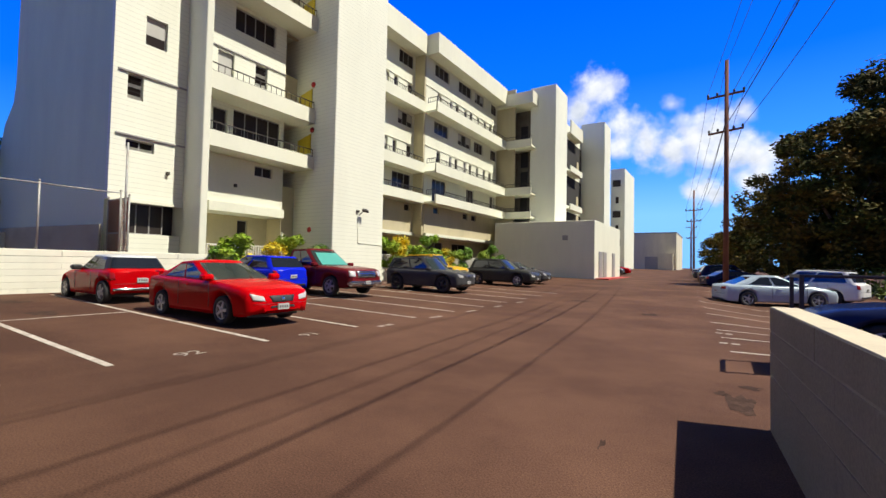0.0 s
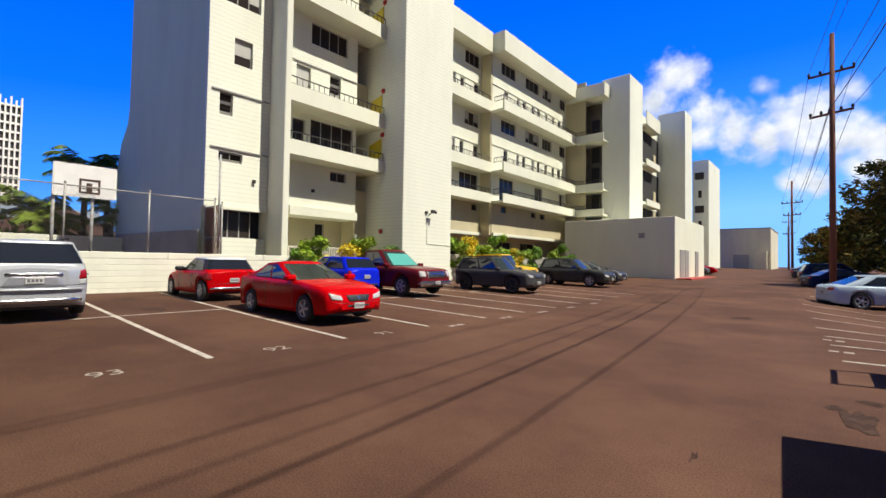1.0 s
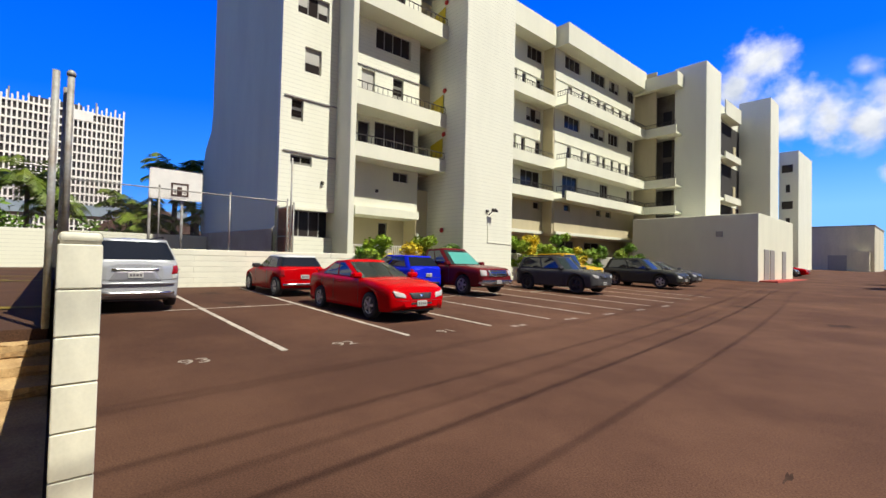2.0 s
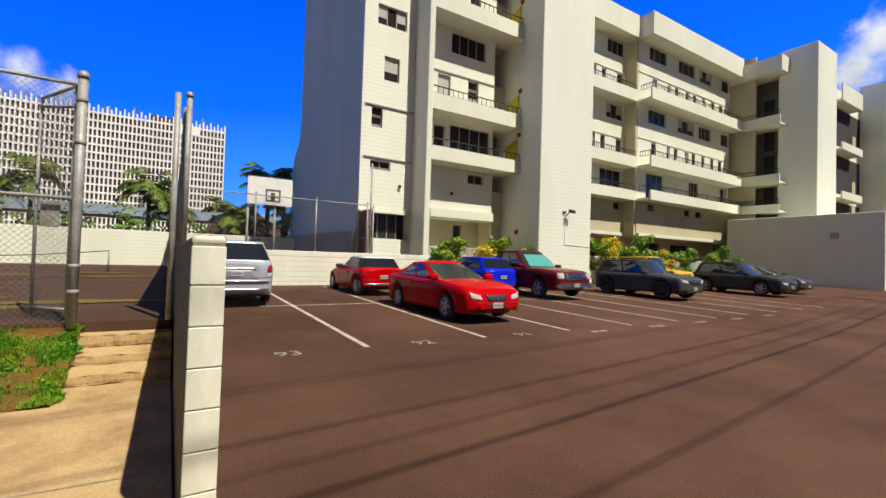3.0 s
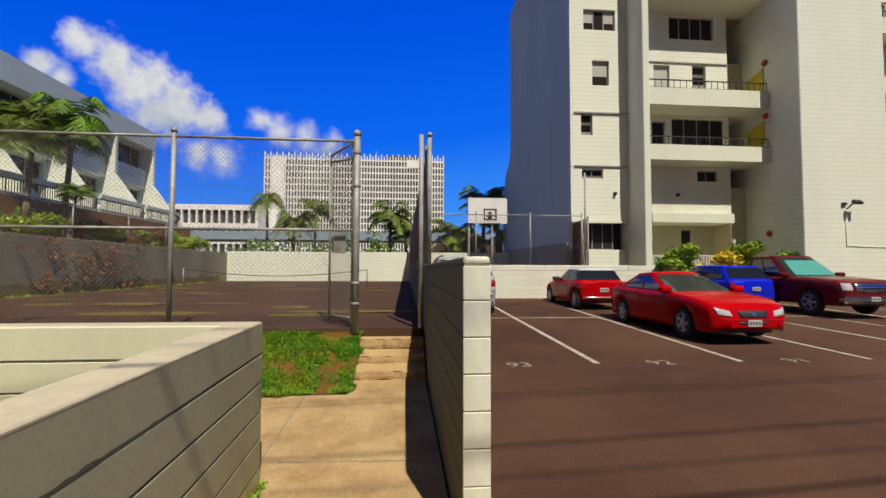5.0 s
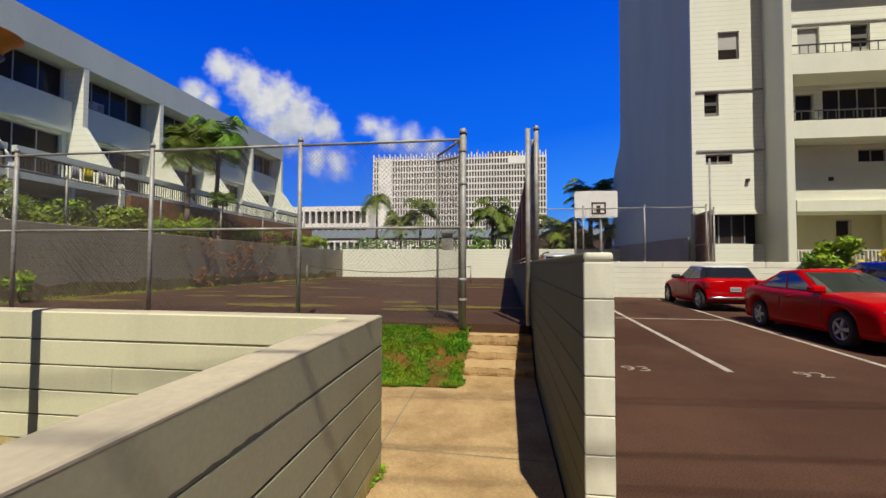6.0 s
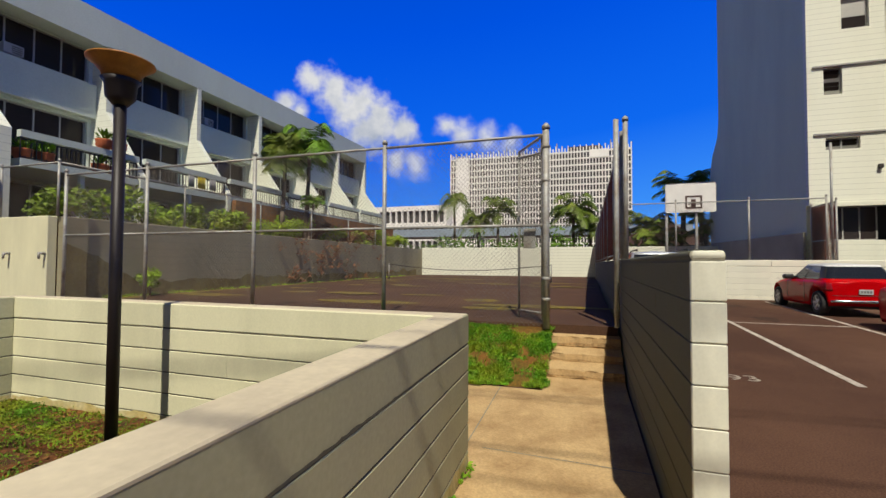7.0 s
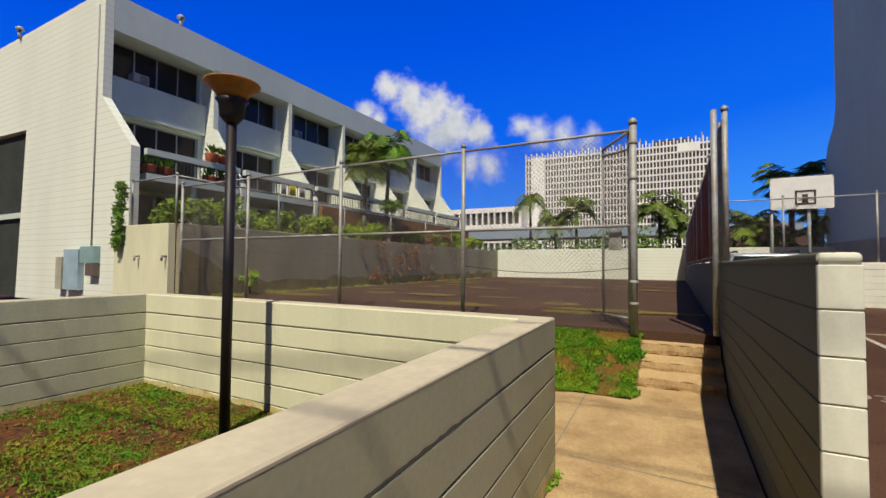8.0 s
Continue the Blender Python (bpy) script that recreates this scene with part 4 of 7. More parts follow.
def section(front, back, y0, y1, tops, doors, galleries, smalls, grounds):
    """A balcony run: double-storey walls with high windows and doors, slabs, railings and roof edge."""
    holes = []
    for z in (12.7, 17.7):
        holes += [(a, b, z, z + 1.1) for a, b in tops]
    for z in (9.2, 14.3):
        holes += [(a, b, z + (0.0 if k % 3 == 0 else 0.9), z + 2.0) for k, (a, b) in enumerate(doors)]
    holes += [(a, b, 6.75, 8.75) for a, b in galleries]
    bm = bmesh.new()
    holed(bm, "x", back, 0.25, y0, y1, 6.41, ROOF1, holes)
    part("wall_panel", bm, WHITE, apt)
    for k, h in enumerate(holes):
        window(apt, "x", back, *h, n=3 if h[1] - h[0] > 1.2 else 1, blind=k % 5 == 1)
    for z in (11.30, 16.40):
        one_box("door_head", (back, back + 0.06, y0 + 0.02, y1 - 0.02, z, z + 0.06), WHITE, apt)
    for z in (9.2, 14.3):
        for k, (a, b) in enumerate(doors):
            if k % 3:
                one_box("door_panel", (back - 0.09, back - 0.04, a - 0.75, a - 0.12, z + 0.5, z + 1.95), CURTAIN if k % 2 else FRAME, apt, "pale gallery door")
    panel = [(a, b, 5.75, 6.3) for a, b in smalls]
    bm = bmesh.new()
    holed(bm, "x", back + 0.05, 0.2, y0, y1, 3.82, 6.40, panel)
    part("wall_panel", bm, BEIGE, apt)
    for h in panel:
        window(apt, "x", back + 0.05, *h, n=1)
    low_holes = [(a, b, 1.5, 3.4) for a, b in grounds]
    bm = bmesh.new()
    holed(bm, "x", back - 1.3, 0.2, y0, y1, 0.2, 3.82, low_holes)
    part("wall_panel", bm, BEIGE, apt)
    for h in low_holes:
        window(apt, "x", back - 1.3, *h, n=2)
    one_box("soffit", (back - 1.3, back, y0, y1, 3.70, 3.81), WHITE, apt)
    one_box("ledge", (back + 0.052, back + 0.24, y0 + 0.05, y1 - 0.05, 3.74, 3.98), WHITE, apt)
    for z0, z1 in LEVELS:
        slab_edge(apt, "x", front, front - back + 0.1, y0, y1, z0, z1 + 0.05)
        railing(apt, "x", front - 0.1, y0 + 0.05, y1 - 0.05, z1 + 0.05, z1 + 0.47, 0.2)
    one_box("roof_edge", (back, front, y0, y1, ROOF0, ROOF1), WHITE, apt)


section(-19.45, -20.6, 21.85, 31.2, [(23.4, 25.6), (29.0, 31.0)], [(24.0, 24.6), (25.4, 25.9), (27.2, 27.8), (28.4, 28.9), (30.2, 30.9)], [(23.2, 25.8), (28.4, 30.9)], [(24.6, 25.4), (30.0, 30.8)], [(24.0, 26.4), (28.0, 30.2)])
one_box("side_wall", (-20.9, -19.62, 31.2, 31.42, 3.8, ROOF0), BEIGE, apt)
for _, z1 in LEVELS:
    railing(apt, "y", 31.5, -19.4, -18.5, z1 + 0.05, z1 + 0.47, 0.2)
section(-18.41, -19.6, 31.42, 45.2, [(32.75, 35.1), (36.8, 39.3), (40.0, 41.95), (43.7, 45.1)],
        [(33.2, 33.8), (35.3, 35.75), (36.3, 36.8), (37.9, 38.5), (39.0, 39.5), (40.5, 41.0), (42.0, 42.5), (43.3, 43.9)], [(32.6, 34.9), (38.6, 40.1), (43.6, 45.0)], [(32.8, 33.7), (37.9, 38.8), (39.6, 40.6)], [(34.0, 36.6), (38.2, 41.0)])
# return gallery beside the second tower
# Back wall's brown is the gallery's shade put into colour.
one_box("gallery_back", (-21.5, -15.5, 47.4, 47.6, 0.2, ROOF1), mat("gallery_shade", (0.16, 0.14, 0.10), 0.85), apt)
for z in (7.2, 9.8, 12.3, 14.9):
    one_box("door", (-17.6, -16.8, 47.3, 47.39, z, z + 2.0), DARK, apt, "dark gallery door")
one_box("gallery_wall", (-21.2, -17.6, 45.6, 45.8, 0.2, ROOF1), BEIGE, apt)
for z0, z1 in LEVELS:
    slab_edge(apt, "y", 45.0, 2.4, -18.41, -15.5, z0, z1)
    railing(apt, "y", 45.1, -18.4, -15.55, z1, z1 + 0.42, 0.2)
one_box("roof_edge", (-21.0, -15.4, 45.0, 47.4, 18.6, 19.9), WHITE, apt)
tower(-16.2, -13.4, 46.5, 50.6, 20.7)
one_box("main_block", (-30.6, -22.2, 9.25, 47.0, 0.2, ROOF1 - 0.4), WHITE, apt)

# farther wings of the same block
far_wing = thing("apartment_building", "far wings of the cream apartment block with stair towers", "building")
for x0, x1, y0, y1, top, name in ((-24.0, -17.0, 50.7, 70.0, 21.5, "wing"), (-17.0, -13.5, 70.0, 74.2, 23.4, "stair_tower"), (-24.0, -18.5, 70.2, 98.0, 21.0, "wing"), (-18.6, -15.8, 100.0, 112.0, 22.4, "wing")):
    one_box(name, (x0, x1, y0, y1, 0.2, top), WHITE_COURSE, far_wing)
for z0, z1 in ((6.4, 7.2), (9.2, 10.0), (14.4, 15.2), (19.6, 21.4)):
    slab_edge(far_wing, "x", -15.9, 1.2, 60.8, 66.8, z0, z1)
# Dark sheets on the solid wing imitate open galleries in shade.
for z0, z1 in ((7.25, 9.1), (10.05, 14.2), (15.3, 19.4), (3.0, 6.2)):
    one_box("gallery_opening", (-17.05, -16.97, 61.0, 69.9, z0, z1), DARK, far_wing, "dark panel standing in for a shaded open gallery")
    one_box("gallery_door", (-16.97, -16.93, 67.4, 68.4, z0, z0 + 1.8), BEIGE, far_wing, "pale gallery door")
for z in (8.4, 11.2, 13.8, 16.6):
    one_box("window", (-18.9, -17.2, 69.85, 70.05, z, z + 1.5), WIN, far_wing)
for z in (3.0, 6.0, 9.0, 12.0, 15.0, 18.6):
    wide = z in (6.0, 12.0, 18.6)
    one_box("window", (-18.2 if wide else -17.6, -16.6 if wide else -17.0, 99.93, 99.99, z, z + 1.4), WIN, far_wing)

# flat-roofed service box
box_b = thing("service_building", "low windowless cream service building beside the drive", "building")
bm = bmesh.new()
box(bm, -18.4, -8.4, 42.6, 54.5, 0.1, 5.72)
bevelled(bm, 0.03)
part("wall", bm, WHITE, box_b)
one_box("wall_vent", (-11.35, -10.85, 42.54, 42.6, 3.9, 4.35), FRAME, box_b, "small square wall vent")
for y0, y1 in ((44.2, 45.6), (46.0, 47.4), (50.2, 51.5)):
    one_box("door", (-8.4, -8.34, y0, y1, 0.35, 2.9), FRAME, box_b, "grey metal door")
bm = bmesh.new()
box(bm, -8.4, -7.2, 42.8, 54.0, 0.1, 0.42)
solid("kerb", bm, mat("red_kerb", (0.45, 0.07, 0.05), 0.8), "red painted kerb beside the service building", "kerb", "structure")
far_box = thing("warehouse", "low grey flat-roofed building at the end of the drive", "building")
FAR_PAINT = mat("warehouse_render", (0.66, 0.61, 0.45), 0.85, grain=0.05, grain_size=4, stain=0.12, stain_size=0.25, bump=0.1, streak=0.3)
one_box("wall", (-17.8, -7.6, 120.0, 140.0, 0.6, 9.9), FAR_PAINT, far_box)
one_box("wall", (-10.5, -8.2, 118.5, 120.0, 0.6, 4.9), FAR_PAINT, far_box)
one_box("roller_door", (-14.5, -11.6, 119.94, 120.0, 0.6, 4.2), FRAME, far_box, "grey roller door")
one_box("parapet_cap", (-17.9, -7.5, 119.9, 140.1, 9.9, 10.15), FRAME, far_box)

# ---- terraced houses behind the court ----
terrace = thing("terraced_houses", "white terraced house row with slanting party walls", "building")
UP, NOSE = -14.65, -12.95
bm = bmesh.new()
prism(bm, [(NOSE, 0.2), (NOSE, 4.90), (UP, 6.62), (UP, 10.0), (-23.5, 9.90), (-23.5, 6.4), (-19.95, 6.3), (-20.35, 0.2)], "x", -6.05, -5.80)
part("end_wall", bm, WHITE_COURSE, terrace, "sunlit white end wall of painted block")
# Added panel closes the porch; the porch's shade is its dark colour.
one_box("porch_shade_panel", (-6.04, -5.97, -23.5, -19.9, 0.2, 6.3), mat("porch_shade", (0.035, 0.04, 0.03), 0.8, grain=0.2, grain_size=8, stain=0.2, bump=0.1), terrace, "dark panel standing in for the shaded porch")
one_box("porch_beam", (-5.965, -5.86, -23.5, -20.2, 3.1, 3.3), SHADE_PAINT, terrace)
SPACING, BAYS = 3.68, 6
for k in range(1, BAYS + 1):
    x = -5.8 - SPACING * k
    bm = bmesh.new()
    prism(bm, [(NOSE, 2.3), (NOSE, 4.30), (UP, 6.62), (UP, 8.9), (UP - 1.25, 8.9), (UP - 1.25, 2.3)], "x", x - 0.2, x)
    part("party_wall", bm, WHITE_COURSE, terrace, "slanting white party wall")
xe = -5.8 - SPACING * BAYS - 0.2
bm = bmesh.new()
prism(bm, [(UP, 8.85), (UP, 10.0), (-23.5, 9.90), (-23.5, 8.85)], "x", xe, -6.06)
part("parapet", bm, SHADE_PAINT, terrace, "grey-white roof parapet")
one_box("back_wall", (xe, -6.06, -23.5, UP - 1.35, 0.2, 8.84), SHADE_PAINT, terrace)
AC = plain("ac_white", (0.34, 0.33, 0.31), 0.5)
for k in range(BAYS):
    x1, x0 = -5.8 - SPACING * k - (0.26 if k == 0 else 0.0), -5.8 - SPACING * (k + 1)
    bm = bmesh.new()
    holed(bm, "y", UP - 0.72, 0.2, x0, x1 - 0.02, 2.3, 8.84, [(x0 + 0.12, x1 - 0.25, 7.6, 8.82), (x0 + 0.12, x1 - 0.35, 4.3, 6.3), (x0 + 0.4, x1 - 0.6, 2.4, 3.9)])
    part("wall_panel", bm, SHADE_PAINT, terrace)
    bm = bmesh.new()
    box(bm, x0 + 0.02, x1 - 0.03, UP - 0.71, UP - 0.45, 6.40, 7.56)
    part("spandrel", bm, SHADE_PAINT, terrace)
    for (a0, a1, z0, z1, n) in ((x0 + 0.12, x1 - 0.25, 7.6, 8.82, 4), (x0 + 0.12, x1 - 0.35, 4.3, 6.3, 4), (x0 + 0.4, x1 - 0.6, 2.4, 3.9, 2)):
        window(terrace, "y", UP - 0.72, a0, a1, z0, z1, n, inset=0.12)
    if k in (0, 2, 4):
        xa = x1 - 1.35
        w = one_box("air_conditioner", (xa, xa + 0.5, UP - 0.87, UP - 0.50, 7.62, 7.93), AC, terrace, "white window air conditioner", 0.015)
        for j in range(4):
            one_box("grille_slat", (xa + 0.04, xa + 0.30, UP - 0.50, UP - 0.49, 7.66 + 0.06 * j, 7.685 + 0.06 * j), RAIL, w)
    # balcony: floor, railing, top beam
    one_box("balcony", (x0 + 0.02, x1 - 0.21, UP - 0.7, NOSE - 0.05, 3.98, 4.18), SHADE_PAINT, terrace)
    railing(terrace, "y", NOSE - 0.12, x0 + 0.05, x1 - 0.24, 4.18, 4.72, 0.12)
    one_box("balcony_beam", (x0 + 0.02, x1 - 0.21, NOSE - 0.22, NOSE - 0.04, 4.74, 4.93), SHADE_PAINT, terrace)
    one_box("terrace_post", (x0 + 1.6, x0 + 1.72, NOSE - 0.25, NOSE - 0.13, 2.3, 3.98), SHADE_PAINT, terrace)
bm = bmesh.new()
tube(bm, (-5.77, -14.95, 9.6), (-5.77, -14.95, 1.8), 0.022)
part("conduit", bm, AC, terrace, "thin grey conduit down the end wall")
for y0, y1, z0, z1, m in ((-16.33, -15.40, 0.62, 1.90, "a"), (-15.29, -14.45, 1.46, 1.98, "b"), (-14.95, -14.45, 1.08, 1.45, "c"), (-16.85, -16.45, 0.62, 1.66, "d")):
    one_box("meter_box", (-5.80, -5.62, y0, y1, z0, z1), mat("meter_box_" + m, {"a": (0.42, 0.55, 0.60), "b": (0.30, 0.44, 0.42), "c": (0.16, 0.12, 0.10), "d": (0.52, 0.48, 0.34)}[m], 0.5, 0.2), terrace, "pale blue metal meter cabinet", 0.01)
for x, y, z in ((-8.2, UP + 0.0, 10.08), (-5.75, -20.6, 9.95)):
    v = thing("roof_vent", "short white vent pipe on the parapet", "vent pipe", "roof vents")
    bm = bmesh.new()
    tube(bm, (x, y - 0.1, z - 0.12), (x, y - 0.1, z + 0.22), 0.06)
    part("pipe", bm, AC, v)
    bm = bmesh.new()
    lathe(bm, [(0.12, z + 0.2), (0.13, z + 0.24), (0.13, z + 0.3), (0.05, z + 0.36)], (x, y - 0.1), 14)
    part("cowl", bm, AC, v)
for y in (-10.40, -11.62):
    bm = bmesh.new()
    tube(bm, (-5.42, y, 1.66), (-5.30, y, 1.66), 0.028)
    tube(bm, (-5.30, y, 1.69), (-5.30, y, 1.54), 0.025)
    solid("wall_tap", bm, STEEL, "small metal tap on the wall", "tap", "", "taps")

# ---- far buildings ----
hi = thing("office_tower", "far white office tower with a dense grid of fins", "building")
HX, HY0, HY1, HZ = -168.0, -51.5, 16.0, 43.0
one_box("core", (HX - 16, HX - 0.9, HY0, HY1, 0.0, HZ), TOWER_DARK, hi)
nb, nf = 62, 16
for i in range(nb + 1):
    y = HY0 + (HY1 - HY0) * i / nb
    one_box("fin", (HX - 1.4, HX, y - 0.19, y + 0.19, 3.0, HZ + (2.4 if i % 2 == 0 else 1.5)), TOWER_WHITE, hi)
for j in range(nf + 1):
    z = 4.0 + (HZ - 4.0) * j / nf
    one_box("floor_band", (HX - 1.0, HX - 0.35, HY0, HY1, z - 0.27, z + 0.27), TOWER_WHITE, hi)
one_box("blank_panel", (HX - 0.5, HX + 0.1, -49.0, -44.2, 3.0, HZ + 0.6), TOWER_WHITE, hi)
one_box("blank_panel", (HX - 0.5, HX + 0.1, 2.0, 8.5, HZ - 2.6, HZ + 0.4), TOWER_WHITE, hi)
for i in range(9):
    y = HY0 + 8 + 6.6 * i
    one_box("mast", (HX - 8, HX - 7.6, y, y + 0.4, HZ, HZ + 3.5 + (i * 7 % 3)), FRAME, hi)
one_box("plant_room", (HX - 14, HX - 6, -6.0, 6.0, HZ, HZ + 3.4), TOWER_DARK, hi)
low = thing("office_building", "far low white office building with tall windows", "building")
one_box("core", (-176, -161, -82.0, -51.5, 0.0, 22.0), TOWER_DARK, low)
for z in (10.0, 15.4, 22.0):
    one_box("floor_band", (-161.4, -160, -82.0, -51.5, z, z + 1.9), TOWER_WHITE, low)
for i in range(13):
    y = -82.0 + 30.5 * i / 12
    one_box("fin", (-161.4, -159.9, y - 0.30, y + 0.30, 2.0, 22.5), TOWER_WHITE, low)
one_box("end_panel", (-176, -159.8, -51.6, -50.6, 0.0, 24.2), TOWER_WHITE, low)
# long roofed walk and low roofs beyond the court
walkway = thing("covered_walk", "long low blue-grey metal roof on posts", "roof")
one_box("roof", (-64, -58, -40, 13.0, 5.2, 6.3), ALU, walkway)
for i in range(9):
    y = -38 + 6.2 * i
    one_box("post", (-59.2, -58.9, y, y + 0.3, 0.0, 5.2), TOWER_WHITE, walkway)
shed = thing("house", "small house with a brown pitched roof beyond the court", "house")
one_box("wall", (-52, -44, 4.0, 11.0, 0.0, 3.4), SHADE_PAINT, shed)
bm = bmesh.new()
prism(bm, [(3.2, 3.2), (7.5, 5.6), (11.8, 3.2)], "x", -53, -43)
part("roof", bm, mat("brown_roof", (0.10, 0.055, 0.045), 0.9), shed)

# pots and washing on the balconies
POT = mat("terracotta", (0.42, 0.11, 0.04), 0.8, grain=0.1, stain=0.15, stain_size=6, bump=0.2)
for k, (x, y, z) in enumerate(((-8.85, NOSE - 0.14, 4.93), (-8.40, NOSE - 0.14, 4.93), (-8.9, NOSE - 0.3, 4.18), (-8.4, NOSE - 0.3, 4.18), (-6.45, NOSE - 0.3, 4.18), (-6.95, NOSE - 0.3, 4.18))):
    pot = thing("potted_plant", "leafy plant in a round terracotta pot on the balcony", "potted plant", "balcony pots")
    bm = bmesh.new()
    lathe(bm, [(0.14, z), (0.21, z + 0.10), (0.22, z + 0.25), (0.235, z + 0.29), (0.18, z + 0.29)], (x, y), 16)
    part("pot", bm, POT, pot)
    bm = bmesh.new()
    rnd = random.Random(k)
    for _ in range(90):
        a, t = rnd.uniform(0, 6.28), rnd.uniform(0.05, 0.32)
        c, u = Vector((x, y, z + 0.25)), Vector((math.cos(a) * t, math.sin(a) * t, rnd.uniform(0.05, 0.35)))
        w = Vector((-u.y, u.x, 0)).normalized() * 0.035
        bm.faces.new([bm.verts.new(v) for v in (c + u * 0.5, c + u * 0.8 - w, c + u * 1.1, c + u * 0.8 + w)])
    part("foliage", bm, LEAF, pot)
for k, (x, wd, m) in enumerate(((-12.1, 0.35, SAFETY), (-12.6, 0.3, AC), (-11.6, 0.25, AC))):
    bm = bmesh.new()
    n = 8
    top_ = [bm.verts.new((x + wd * i / n, NOSE - 0.06 + 0.02 * math.sin(i * 1.9), 4.72)) for i in range(n + 1)]
    low_ = [bm.verts.new((x + wd * i / n, NOSE - 0.05 + 0.035 * math.sin(i * 1.9 + 0.4), 4.28)) for i in range(n + 1)]
    for i in range(n):
        bm.faces.new((top_[i], top_[i + 1], low_[i + 1], low_[i])).smooth = True
    cloth = solid("cloth", bm, m, "bright yellow cloth hung over the balcony railing" if k == 0 else "white cloth hung over the balcony railing", "cloth", "", "washing")
    mod = cloth.modifiers.new("thickness", "SOLIDIFY")
    mod.thickness = 0.008

# ---- cars ----
TYRE = plain("tyre_rubber", (0.022, 0.022, 0.022), 0.85)
RIM = plain("alloy_rim", (0.42, 0.42, 0.43), 0.4, 0.6)
from mathutils.bvhtree import BVHTree
CHROME = plain("chrome_trim", (0.6, 0.6, 0.6), 0.2, 1.0)
BLACK_TRIM = plain("black_trim", (0.02, 0.02, 0.02), 0.5)
LAMP_CLEAR = plain("headlamp_lens", (0.48, 0.47, 0.44), 0.12, 0.0, 0.5)
LAMP_RED = plain("tail_lamp_lens", (0.30, 0.006, 0.010), 0.2, 0.0, 0.5)
PLATE = plain("number_plate", (0.46, 0.46, 0.43), 0.5)
PLATE_BAR = plain("plate_bars", (0.12, 0.11, 0.12), 0.6)
SHADE_FOIL = plain("sun_shade_foil", (0.10, 0.42, 0.36), 0.35, 0.3)


def ring_mesh(bm, profile, sides):
    """A ring with an open middle: the profile turned about z and closed on itself."""
    rings = [[bm.verts.new((r * math.cos(2 * math.pi * i / sides), r * math.sin(2 * math.pi * i / sides), z)) for i in range(sides)] for r, z in profile]
    for a, b in zip(rings, rings[1:] + rings[:1]):
        for i in range(sides):
            bm.faces.new((a[i], a[(i + 1) % sides], b[(i + 1) % sides], b[i])).smooth = True


def curve_at(points, x):
    for (xa, za), (xb, zb) in zip(points, points[1:]):
        if xa <= x <= xb:
            s = (x - xa) / (xb - xa)
            s = s * s * (3 - 2 * s) * 0.5 + s * 0.5
            return za + (zb - za) * s
    return points[0][1] if x < points[0][0] else points[-1][1]


